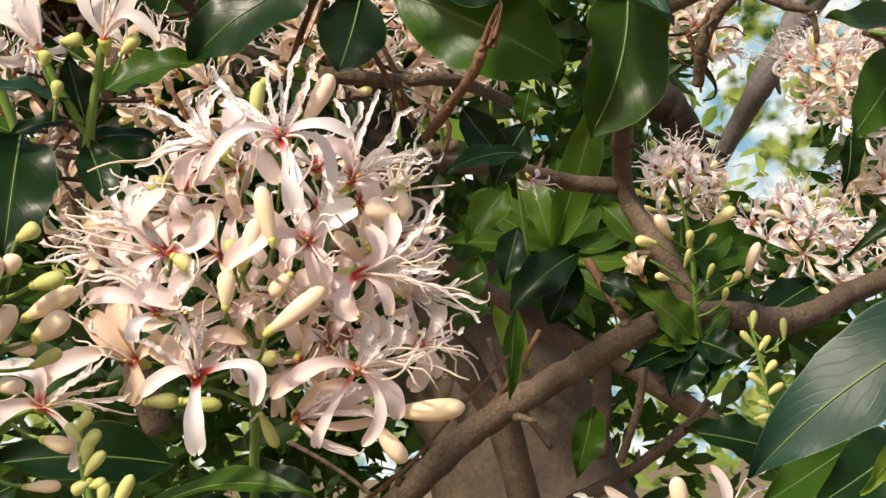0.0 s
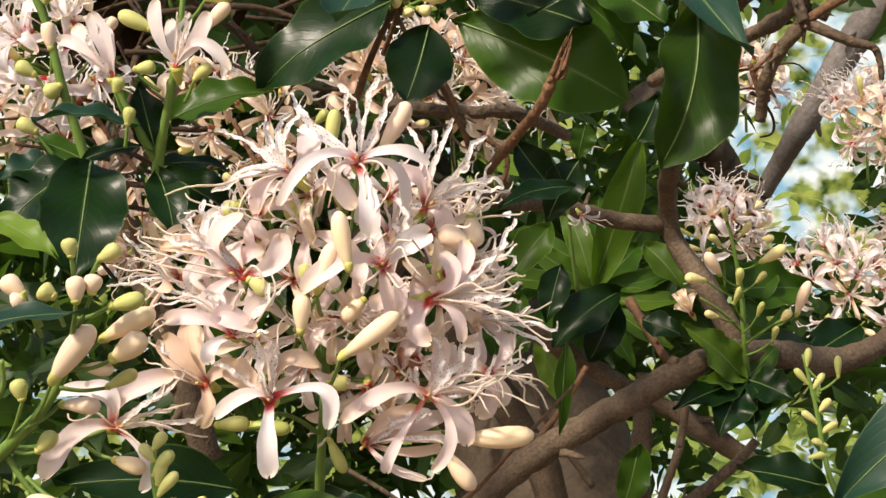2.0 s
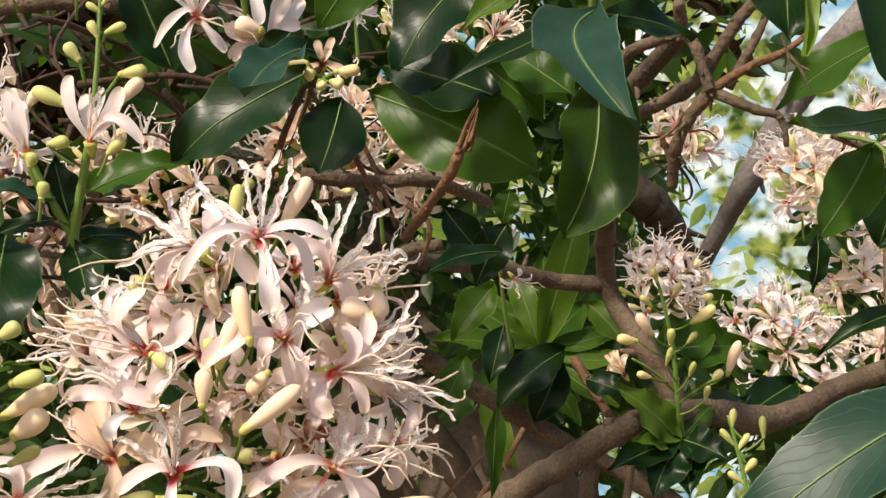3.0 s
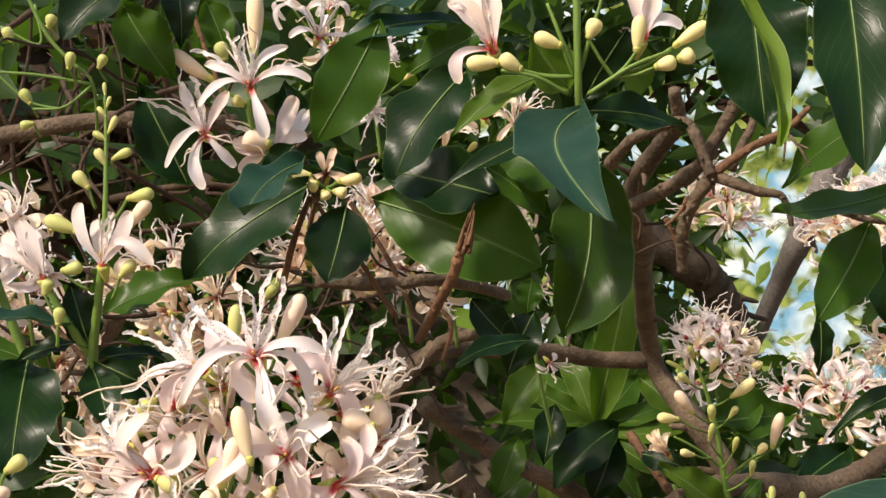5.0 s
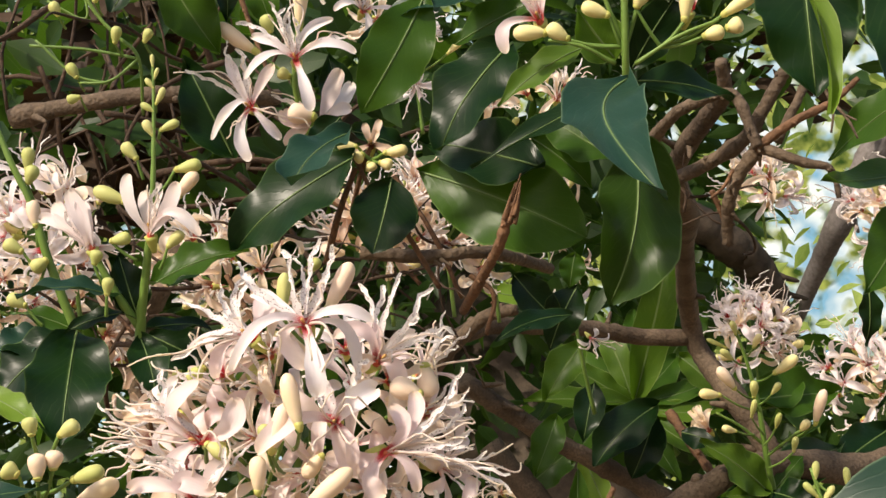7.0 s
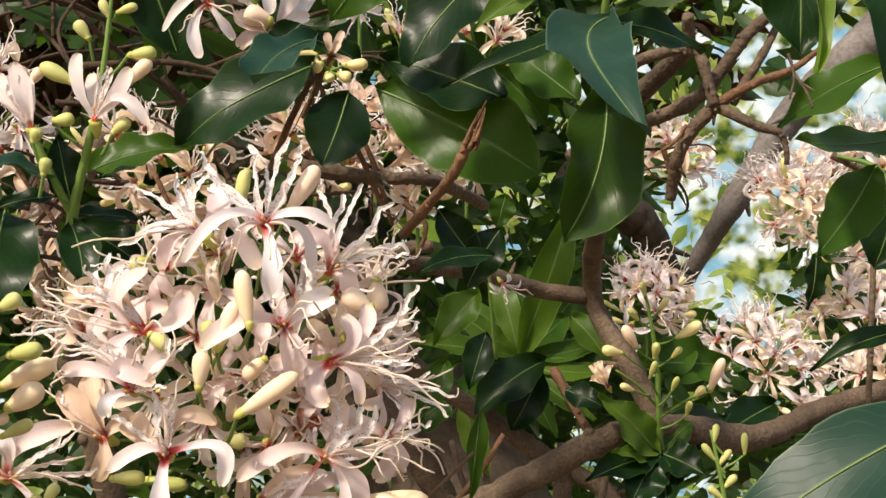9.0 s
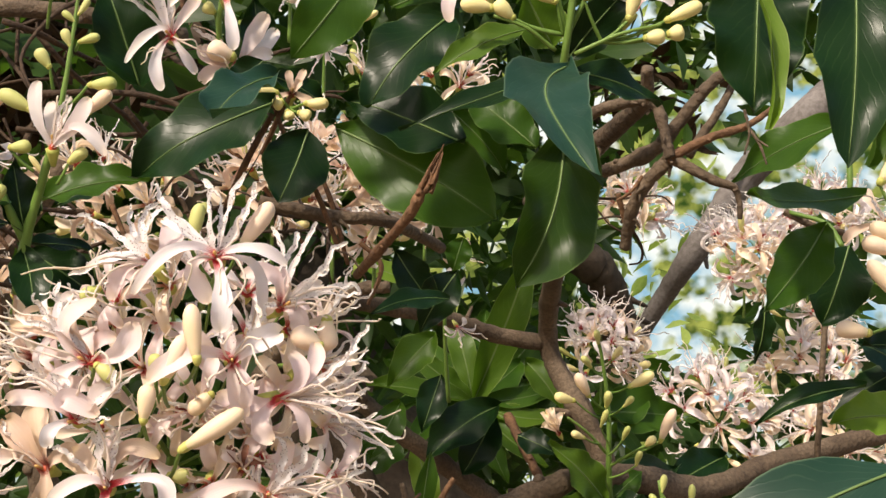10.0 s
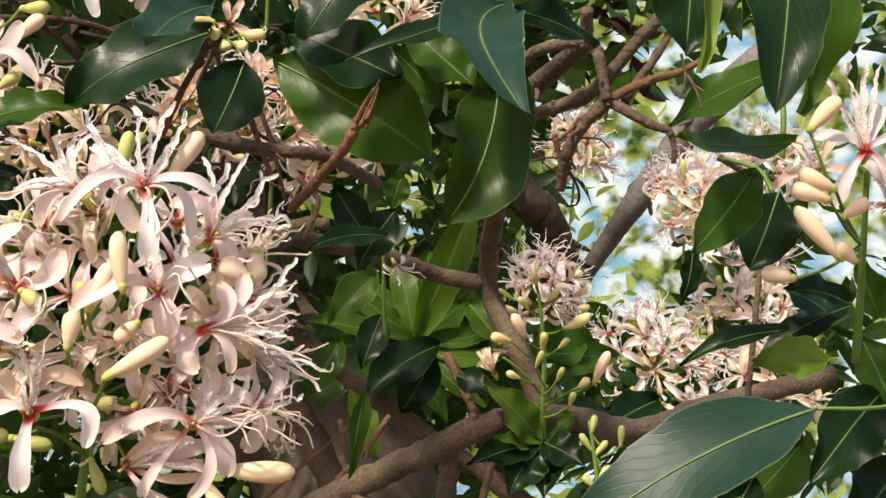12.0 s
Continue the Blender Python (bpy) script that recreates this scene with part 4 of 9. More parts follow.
petal(f, (-0.1674, 0.6981, 1.5297), (-0.1424, 0.6998, 1.5460), (-0.0040, -0.0056, 0.0113), 0.0088, (0.18, -1.03, 0.28), PETAL_OLD, 0.25, 0.0)
petal(f, (-0.1674, 0.6981, 1.5297), (-0.1884, 0.7067, 1.5478), (-0.0008, -0.0042, 0.0013), 0.0140, (0.07, -1.03, 0.18), PETAL_OLD, 0.25, 0.0)
staminode(f, (-0.1674, 0.6981, 1.5297), (-0.1687, 0.6882, 1.5620), (-0.0016, -0.0031, -0.0003), 0.0041, (0.07, -1.03, 0.18), 0.003)
staminode(f, (-0.1674, 0.6981, 1.5297), (-0.1944, 0.6938, 1.5516), (-0.0021, -0.0033, 0.0015), 0.0026, (0.07, -1.03, 0.18), 0.003)
staminode(f, (-0.1674, 0.6981, 1.5297), (-0.1599, 0.6913, 1.5576), (0.0002, -0.0030, -0.0003), 0.0032, (0.07, -1.03, 0.18), 0.003)
staminode(f, (-0.1674, 0.6981, 1.5297), (-0.1746, 0.6943, 1.5583), (0.0002, -0.0030, -0.0003), 0.0026, (0.07, -1.03, 0.18), 0.003)
staminode(f, (-0.1674, 0.6981, 1.5297), (-0.1648, 0.6943, 1.5639), (0.0019, -0.0029, -0.0004), 0.0026, (0.07, -1.03, 0.18), 0.003)
stamen(f, (-0.1674, 0.6981, 1.5297), (-0.1785, 0.6823, 1.5719), (0.0061, -0.0036, -0.0006))
stamen(f, (-0.1674, 0.6981, 1.5297), (-0.1689, 0.6765, 1.5410), (-0.0007, -0.0064, 0.0022))
stamen(f, (-0.1674, 0.6981, 1.5297), (-0.1555, 0.6839, 1.5713), (-0.0027, -0.0042, -0.0004))
f = bloom(head_main, (-0.0891, 0.7283, 1.5305), (0.16, -0.98, -0.12), 1.0)
petal(f, (-0.0891, 0.7283, 1.5305), (-0.1337, 0.7188, 1.5185), (0.0038, -0.0088, 0.0080), 0.0098, (0.08, -1.05, 0.38), PETAL, 0.25, 0.1)
petal(f, (-0.0891, 0.7283, 1.5305), (-0.0880, 0.7210, 1.4906), (0.0112, -0.0052, -0.0010), 0.0072, (0.37, -0.99, 0.07), PETAL, 0.25, 0.0)
petal(f, (-0.0891, 0.7283, 1.5305), (-0.0704, 0.7327, 1.5036), (0.0065, -0.0059, 0.0022), 0.0103, (0.27, -1.00, 0.08), PETAL, 0.25, 0.0)
petal(f, (-0.0891, 0.7283, 1.5305), (-0.0814, 0.7376, 1.5589), (0.0021, -0.0038, -0.0005), 0.0098, (0.07, -1.01, 0.08), PETAL, 0.25, 0.0)
petal(f, (-0.0891, 0.7283, 1.5305), (-0.1126, 0.7274, 1.4912), (-0.0058, -0.0057, -0.0065), 0.0063, (0.08, -1.04, 0.28), PETAL, 0.25, 0.0)
staminode(f, (-0.0891, 0.7283, 1.5305), (-0.0669, 0.7211, 1.5526), (0.0003, -0.0040, -0.0005), 0.0039, (0.07, -1.03, 0.18), 0.003)
staminode(f, (-0.0891, 0.7283, 1.5305), (-0.0595, 0.7255, 1.5542), (0.0043, -0.0024, -0.0029), 0.0033, (0.07, -1.03, 0.18), 0.003)
staminode(f, (-0.0891, 0.7283, 1.5305), (-0.0508, 0.7291, 1.5451), (-0.0000, -0.0023, -0.0064), 0.0027, (0.07, -1.03, 0.18), 0.003)
staminode(f, (-0.0891, 0.7283, 1.5305), (-0.0804, 0.7217, 1.5576), (0.0020, -0.0029, -0.0004), 0.0033, (0.07, -1.03, 0.18), 0.003)
staminode(f, (-0.0891, 0.7283, 1.5305), (-0.0387, 0.7298, 1.5463), (-0.0000, -0.0023, -0.0064), 0.0027, (0.07, -1.03, 0.18), 0.003)
stamen(f, (-0.0891, 0.7283, 1.5305), (-0.0291, 0.7274, 1.5203), (0.0006, -0.0058, 0.0066))
stamen(f, (-0.0891, 0.7283, 1.5305), (-0.0255, 0.7319, 1.5355), (0.0005, -0.0055, 0.0042))
stamen(f, (-0.0891, 0.7283, 1.5305), (-0.0483, 0.7123, 1.5175), (0.0038, -0.0088, 0.0080))
stamen(f, (-0.0891, 0.7283, 1.5305), (-0.0572, 0.7119, 1.5162), (0.0098, -0.0081, 0.0060))
stamen(f, (-0.0891, 0.7283, 1.5305), (-0.0400, 0.7288, 1.5539), (0.0060, -0.0025, -0.0096))
stamen(f, (-0.0891, 0.7283, 1.5305), (-0.0534, 0.7093, 1.5410), (0.0031, -0.0046, -0.0110))
stamen(f, (-0.0891, 0.7283, 1.5305), (-0.0482, 0.7173, 1.5265), (0.0050, -0.0070, 0.0112))
f = bloom(head_main, (-0.1237, 0.7339, 1.5065), (-0.26, -0.78, -0.38), 1.0)
petal(f, (-0.1237, 0.7339, 1.5065), (-0.0958, 0.7339, 1.5224), (-0.0025, -0.0065, 0.0024), 0.0099, (0.07, -1.03, 0.18), PETAL_OLD, 0.25, 0.0)
petal(f, (-0.1237, 0.7339, 1.5065), (-0.0829, 0.7452, 1.5193), (0.0003, -0.0042, 0.0014), 0.0099, (0.07, -1.01, 0.08), PETAL, 0.25, 0.0)
petal(f, (-0.1237, 0.7339, 1.5065), (-0.0922, 0.7343, 1.4861), (-0.0027, -0.0059, -0.0030), 0.0050, (0.08, -1.05, 0.38), PETAL, 0.25, 0.0)
petal(f, (-0.1237, 0.7339, 1.5065), (-0.0801, 0.7431, 1.5039), (0.0001, -0.0035, -0.0047), 0.0058, (0.08, -1.04, 0.28), PETAL_OLD, 0.25, 0.0)
petal(f, (-0.1237, 0.7339, 1.5065), (-0.0680, 0.7496, 1.5067), (0.0003, -0.0042, 0.0020), 0.0067, (0.07, -1.01, 0.08), PETAL_OLD, 0.25, 0.0)
staminode(f, (-0.1237, 0.7339, 1.5065), (-0.0879, 0.7287, 1.5190), (0.0003, -0.0042, 0.0020), 0.0043, (0.07, -1.03, 0.18), 0.003)
staminode(f, (-0.1237, 0.7339, 1.5065), (-0.0970, 0.7283, 1.5177), (0.0003, -0.0042, 0.0014), 0.0034, (0.07, -1.03, 0.18), 0.003)
staminode(f, (-0.1237, 0.7339, 1.5065), (-0.0733, 0.7332, 1.5067), (0.0003, -0.0041, 0.0007), 0.0027, (0.07, -1.03, 0.18), 0.003)
stamen(f, (-0.1237, 0.7339, 1.5065), (-0.0887, 0.7283, 1.4876), (0.0002, -0.0045, -0.0048))
stamen(f, (-0.1237, 0.7339, 1.5065), (-0.0791, 0.7271, 1.5037), (0.0004, -0.0053, 0.0024))
f = bloom(head_main, (-0.2134, 0.7442, 1.5416), (-0.34, -0.84, 0.12), 1.0)
petal(f, (-0.2134, 0.7442, 1.5416), (-0.2350, 0.7398, 1.5671), (0.0003, -0.0042, 0.0014), 0.0144, (-0.12, -1.04, 0.19), PETAL_OLD, 0.25, 0.0)
petal(f, (-0.2134, 0.7442, 1.5416), (-0.2231, 0.7495, 1.5771), (0.0003, -0.0040, -0.0005), 0.0138, (0.07, -1.03, 0.18), PETAL_OLD, 0.25, 0.0)
petal(f, (-0.2134, 0.7442, 1.5416), (-0.2148, 0.7406, 1.5198), (0.0040, -0.0037, -0.0006), 0.0106, (0.07, -1.01, 0.08), PETAL_OLD, 0.25, 0.0)
petal(f, (-0.2134, 0.7442, 1.5416), (-0.1971, 0.7542, 1.5512), (0.0003, -0.0033, 0.0028), 0.0113, (0.07, -1.01, 0.08), PETAL_OLD, 0.25, 0.0)
petal(f, (-0.2134, 0.7442, 1.5416), (-0.2340, 0.7477, 1.5519), (0.0003, -0.0033, 0.0028), 0.0094, (0.07, -1.01, 0.08), PETAL_OLD, 0.25, 0.0)
staminode(f, (-0.2134, 0.7442, 1.5416), (-0.2387, 0.7359, 1.5637), (0.0002, -0.0030, -0.0003), 0.0025, (0.07, -1.03, 0.18), 0.003)
staminode(f, (-0.2134, 0.7442, 1.5416), (-0.2460, 0.7392, 1.5658), (0.0034, -0.0030, 0.0021), 0.0025, (0.07, -1.03, 0.18), 0.003)
stamen(f, (-0.2134, 0.7442, 1.5416), (-0.2447, 0.7402, 1.5580), (0.0001, -0.0027, -0.0028))
stamen(f, (-0.2134, 0.7442, 1.5416), (-0.2474, 0.7386, 1.5705), (0.0033, -0.0028, -0.0004))
stamen(f, (-0.2134, 0.7442, 1.5416), (-0.2329, 0.7317, 1.5508), (0.0003, -0.0033, 0.0028))
f = bloom(head_main, (-0.1052, 0.7409, 1.5438), (-0.13, -1.02, -0.01), 0.8)
petal(f, (-0.1052, 0.7409, 1.5438), (-0.1254, 0.7425, 1.5529), (0.0004, -0.0052, 0.0019), 0.0078, (0.07, -1.01, 0.08), PETAL_OLD, 0.25, 0.0)
petal(f, (-0.1052, 0.7409, 1.5438), (-0.0975, 0.7471, 1.5634), (0.0003, -0.0042, 0.0014), 0.0091, (0.07, -1.01, 0.08), PETAL, 0.25, 0.0)
petal(f, (-0.1052, 0.7409, 1.5438), (-0.1147, 0.7527, 1.5236), (0.0003, -0.0040, -0.0005), 0.0069, (0.07, -1.01, 0.08), PETAL_OLD, 0.25, 0.0)
petal(f, (-0.1052, 0.7409, 1.5438), (-0.1119, 0.7331, 1.5549), (-0.0009, -0.0043, 0.0014), 0.0041, (0.07, -1.03, 0.18), PETAL_DRY, 0.25, 0.0)
petal(f, (-0.1052, 0.7409, 1.5438), (-0.0923, 0.7353, 1.5468), (0.0016, -0.0042, 0.0020), 0.0032, (0.07, -1.03, 0.18), PETAL_DRY, 0.25, 0.0)
petal(f, (-0.1052, 0.7409, 1.5438), (-0.1029, 0.7355, 1.5564), (0.0003, -0.0041, 0.0008), 0.0036, (0.07, -1.03, 0.18), PETAL_DRY, 0.25, 0.0)
petal(f, (-0.1052, 0.7409, 1.5438), (-0.0973, 0.7366, 1.5332), (0.0021, -0.0038, -0.0005), 0.0032, (0.07, -1.03, 0.18), PETAL_DRY, 0.25, 0.0)
stamen(f, (-0.1052, 0.7409, 1.5438), (-0.0949, 0.7308, 1.5496), (0.0003, -0.0042, 0.0014))
stamen(f, (-0.1052, 0.7409, 1.5438), (-0.0984, 0.7319, 1.5376), (0.0003, -0.0042, 0.0014))
stamen(f, (-0.1052, 0.7409, 1.5438), (-0.1085, 0.7295, 1.5530), (0.0003, -0.0042, 0.0014))
f = bloom(head_main, (-0.0586, 0.7592, 1.5426), (0.83, -0.43, -0.18), 0.9)
petal(f, (-0.0586, 0.7592, 1.5426), (-0.0798, 0.7572, 1.5479), (0.0004, -0.0043, 0.0027), 0.0113, (0.07, -1.01, 0.08), PETAL, 0.25, 0.0)
petal(f, (-0.0586, 0.7592, 1.5426), (-0.0523, 0.7656, 1.5254), (0.0034, -0.0038, -0.0005), 0.0094, (0.27, -1.00, 0.08), PETAL, 0.25, 0.0)
petal(f, (-0.0586, 0.7592, 1.5426), (-0.0464, 0.7636, 1.5632), (0.0034, -0.0038, -0.0005), 0.0082, (0.27, -1.00, 0.08), PETAL, 0.25, 0.0)
petal(f, (-0.0586, 0.7592, 1.5426), (-0.0652, 0.7655, 1.5194), (0.0047, -0.0037, -0.0006), 0.0107, (0.27, -0.99, -0.02), PETAL, 0.25, 0.0)
staminode(f, (-0.0586, 0.7592, 1.5426), (-0.0327, 0.7604, 1.5466), (0.0003, -0.0033, 0.0028), 0.0025, (0.07, -1.03, 0.18), 0.003)
staminode(f, (-0.0586, 0.7592, 1.5426), (-0.0362, 0.7616, 1.5342), (0.0003, -0.0033, 0.0028), 0.0025, (0.07, -1.03, 0.18), 0.003)
stamen(f, (-0.0586, 0.7592, 1.5426), (-0.0300, 0.7620, 1.5340), (0.0004, -0.0045, 0.0045))
stamen(f, (-0.0586, 0.7592, 1.5426), (-0.0385, 0.7585, 1.5593), (0.0064, -0.0032, -0.0038))
stamen(f, (-0.0586, 0.7592, 1.5426), (-0.0256, 0.7636, 1.5230), (0.0005, -0.0047, 0.0058))
stamen(f, (-0.0586, 0.7592, 1.5426), (-0.0365, 0.7526, 1.5245), (0.0048, -0.0042, 0.0044))
whole_flower(head_main, (-0.1520, 0.7389, 1.6209), (-0.13, -0.86, 0.41), 1.0, 0.3, 1.0, PETAL, straps=5, threads=5)
whole_flower(head_main, (-0.1820, 0.7467, 1.6233), (-0.55, -0.68, 0.34), 1.0, 0.9, 1.0, PETAL, straps=5, threads=5)
whole_flower(head_main, (-0.1279, 0.7406, 1.5762), (0.06, -0.98, -0.22), 1.0, 0.5, 1.0, PETAL, straps=5, threads=5)
whole_flower(head_main, (-0.1553, 0.7548, 1.5690), (-0.14, -0.99, -0.21), 0.95, 0.1, 1.0, PETAL, straps=3, threads=3)
whole_flower(head_main, (-0.0787, 0.7613, 1.5992), (0.74, -0.47, 0.12), 1.0, 0.4, 1.0, PETAL, straps=5, threads=5)
whole_flower(head_main, (-0.1049, 0.7586, 1.5646), (0.25, -0.86, -0.31), 1.0, 1.0, 1.0, PETAL, straps=3, threads=3)
whole_flower(head_main, (-0.0670, 0.7701, 1.5740), (0.82, -0.33, -0.17), 1.0, 0.2, 1.0, PETAL, straps=5, threads=5)
whole_flower(head_main, (-0.2075, 0.7590, 1.5904), (-0.66, -0.55, 0.06), 1.0, 0.6, 1.0, PETAL, straps=4, threads=4)
whole_flower(head_main, (-0.1389, 0.7615, 1.6503), (-0.05, -0.49, 0.75), 0.95, 0.2, 1.0, PETAL, straps=5, threads=5)
whole_flower(head_main, (-0.1104, 0.7619, 1.6198), (0.45, -0.62, 0.42), 1.0, 0.7, 1.0, PETAL, straps=5, threads=5)
whole_flower(head_main, (-0.2333, 0.7707, 1.6058), (-0.87, -0.38, 0.19), 0.9, 0.2, 1.0, PETAL_OLD, straps=4, threads=4)
whole_flower(head_main, (-0.0724, 0.7786, 1.6277), (0.63, -0.23, 0.56), 0.9, 0.9, 1.0, PETAL, straps=5, threads=5)
whole_flower(head_main, (-0.1421, 0.7945, 1.5389), (0.03, -0.65, -0.48), 0.9, 0.3, 1.0, PETAL_OLD, straps=2, threads=2)
stem(head_main, ((-0.1513, 0.7781, 1.5449), (-0.1379, 0.7654, 1.6004), (-0.1174, 0.6927, 1.6464)), 0.0010, 0.0008, STEM, "pedicel")
stem(head_main, ((-0.1513, 0.7781, 1.5449), (-0.1565, 0.7645, 1.5981), (-0.1571, 0.7251, 1.6495)), 0.0010, 0.0008, STEM, "pedicel")
stem(head_main, ((-0.1513, 0.7781, 1.5449), (-0.1203, 0.7681, 1.5871), (-0.0882, 0.7370, 1.6293)), 0.0010, 0.0008, STEM, "pedicel")
stem(head_main, ((-0.1513, 0.7781, 1.5449), (-0.1324, 0.7692, 1.5714), (-0.1080, 0.7045, 1.5942)), 0.0010, 0.0008, STEM, "pedicel")
stem(head_main, ((-0.1513, 0.7781, 1.5449), (-0.1711, 0.7667, 1.5708), (-0.1800, 0.7049, 1.5938)), 0.0010, 0.0008, STEM, "pedicel")
stem(head_main, ((-0.1513, 0.7781, 1.5449), (-0.1745, 0.7684, 1.5544), (-0.1853, 0.7031, 1.5629)), 0.0010, 0.0008, STEM, "pedicel")
stem(head_main, ((-0.1513, 0.7781, 1.5449), (-0.1195, 0.7711, 1.5619), (-0.0850, 0.7180, 1.5779)), 0.0010, 0.0008, STEM, "pedicel")
stem(head_main, ((-0.1513, 0.7781, 1.5449), (-0.1658, 0.7712, 1.5349), (-0.1703, 0.7133, 1.5274)), 0.0010, 0.0008, STEM, "pedicel")
stem(head_main, ((-0.1513, 0.7781, 1.5449), (-0.1221, 0.7741, 1.5347), (-0.0912, 0.7436, 1.5281)), 0.0010, 0.0008, STEM, "pedicel")
stem(head_main, ((-0.1513, 0.7781, 1.5449), (-0.1389, 0.7744, 1.5230), (-0.1240, 0.7491, 1.5057)), 0.0010, 0.0008, STEM, "pedicel")
stem(head_main, ((-0.1513, 0.7781, 1.5449), (-0.1836, 0.7694, 1.5411), (-0.2150, 0.7592, 1.5418)), 0.0010, 0.0008, STEM, "pedicel")
stem(head_main, ((-0.1513, 0.7781, 1.5449), (-0.1294, 0.7728, 1.5417), (-0.1067, 0.7561, 1.5423)), 0.0010, 0.0008, STEM, "pedicel")
stem(head_main, ((-0.1513, 0.7781, 1.5449), (-0.1058, 0.7744, 1.5410), (-0.0610, 0.7742, 1.5420)), 0.0010, 0.0008, STEM, "pedicel")
bud(head_main, (-0.1206, 0.6686, 1.5927), (-0.1245, 0.6652, 1.6194), 0.0101, BUD, (-0.1370, 0.7187, 1.5864))
bud(head_main, (-0.1385, 0.6786, 1.5831), (-0.1292, 0.6766, 1.6056), 0.0097, BUD, (-0.1435, 0.7196, 1.5746))
bud(head_main, (-0.1478, 0.6804, 1.5626), (-0.1463, 0.6784, 1.5805), 0.0092, BUD, (-0.1505, 0.7323, 1.5484))
bud(head_main, (-0.1268, 0.6832, 1.5502), (-0.0990, 0.6828, 1.5693), 0.0109, BUD, (-0.1448, 0.7341, 1.5360))
bud(head_main, (-0.1044, 0.6827, 1.6535), (-0.0897, 0.6809, 1.6768), 0.0099, BUD, (-0.1185, 0.7132, 1.6431))
bud(head_main, (-0.0720, 0.7372, 1.5073), (-0.0355, 0.7396, 1.5075), 0.0116, BUD, (-0.0972, 0.7492, 1.5198))
bud(head_main, (-0.0814, 0.7374, 1.5002), (-0.0677, 0.7406, 1.4808), 0.0110, BUD, (-0.0880, 0.7502, 1.5165))
bud(head_main, (-0.0634, 0.7109, 1.6071), (-0.0780, 0.7091, 1.6149), 0.0119, BUD, (-0.0898, 0.7403, 1.6000))
bud(head_main, (-0.1735, 0.6805, 1.5904), (-0.1637, 0.6820, 1.5830), 0.0086, BUD_GREEN, (-0.1854, 0.7157, 1.5847))
bud(head_main, (-0.1332, 0.7005, 1.6578), (-0.1295, 0.6981, 1.6800), 0.0084, BUD_GREEN, (-0.1244, 0.7230, 1.6422))
bud(head_main, (-0.1489, 0.7074, 1.5900), (-0.1494, 0.7061, 1.6004), 0.0078, BUD_GREEN, (-0.1511, 0.7291, 1.5758))
bud(head_main, (-0.1417, 0.7240, 1.5385), (-0.1311, 0.7247, 1.5382), 0.0085, BUD_GREEN, (-0.1510, 0.7441, 1.5336))
bud(head_main, (-0.2012, 0.7224, 1.5190), (-0.1846, 0.7234, 1.5191), 0.0091, BUD_GREEN, (-0.1795, 0.7442, 1.5173))
bud(head_main, (-0.0624, 0.7340, 1.6262), (-0.0614, 0.7360, 1.6093), 0.0123, BUD, (-0.0776, 0.7496, 1.6135))
bud(head_main, (-0.1506, 0.7318, 1.6386), (-0.1633, 0.7321, 1.6297), 0.0112, BUD_GREEN, (-0.1452, 0.7454, 1.6121))
bud(head_main, (-0.1471, 0.7574, 1.5089), (-0.1398, 0.7599, 1.4915), 0.0082, BUD_GREEN, (-0.1507, 0.7739, 1.5381))
bud(head_main, (-0.1908, 0.7533, 1.5194), (-0.1689, 0.7551, 1.5163), 0.0088, BUD_GREEN, (-0.1767, 0.7636, 1.5256))
bud(head_main, (-0.1194, 0.7104, 1.5804), (-0.1302, 0.7109, 1.5703), 0.0095, BUD, (-0.1344, 0.7413, 1.5671))
bud(head_main, (-0.1868, 0.7244, 1.6386), (-0.1962, 0.7245, 1.6327), 0.0093, BUD_GREEN, (-0.1779, 0.7421, 1.6224))

# older flowers inside the head
whole_flower(head_main, (-0.1778, 0.7311, 1.6342), (-0.36, -0.85, 0.24), 0.74, 2.4, 0.88, PETAL, straps=2, threads=2)
whole_flower(head_main, (-0.1494, 0.7298, 1.6414), (-0.14, -0.85, 0.31), 0.79, 5.5, 1.01, PETAL_CREAM, straps=2, threads=2)
whole_flower(head_main, (-0.1080, 0.7407, 1.6405), (0.19, -0.85, 0.31), 0.76, 3.2, 0.91, PETAL_WHITE, straps=2, threads=2)
whole_flower(head_main, (-0.0838, 0.7373, 1.6196), (0.38, -0.85, 0.17), 0.74, 1.3, 1.04, PETAL_CREAM, straps=2, threads=2)
whole_flower(head_main, (-0.1909, 0.7413, 1.6023), (-0.43, -0.85, -0.02), 0.87, 4.8, 0.89, PETAL, straps=2, threads=2)
whole_flower(head_main, (-0.1620, 0.7373, 1.5969), (-0.21, -0.85, -0.05), 0.83, 4.4, 1.02, PETAL_CREAM, straps=2, threads=2)
whole_flower(head_main, (-0.1348, 0.7440, 1.6115), (0.00, -0.85, 0.07), 0.74, 3.6, 0.98, PETAL_WHITE, straps=2, threads=2)
whole_flower(head_main, (-0.1394, 0.7435, 1.5745), (-0.02, -0.85, -0.21), 0.75, 2.8, 0.87, PETAL_CREAM, straps=2, threads=2)
whole_flower(head_main, (-0.1117, 0.7486, 1.5887), (0.19, -0.85, -0.10), 0.88, 3.3, 0.91, PETAL, straps=2, threads=2)
whole_flower(head_main, (-0.0841, 0.7504, 1.5840), (0.40, -0.85, -0.12), 0.82, 5.3, 1.02, PETAL_CREAM, straps=2, threads=2)
whole_flower(head_main, (-0.0979, 0.7487, 1.5507), (0.31, -0.85, -0.38), 0.79, 3.6, 0.94, PETAL_WHITE, straps=2, threads=2)
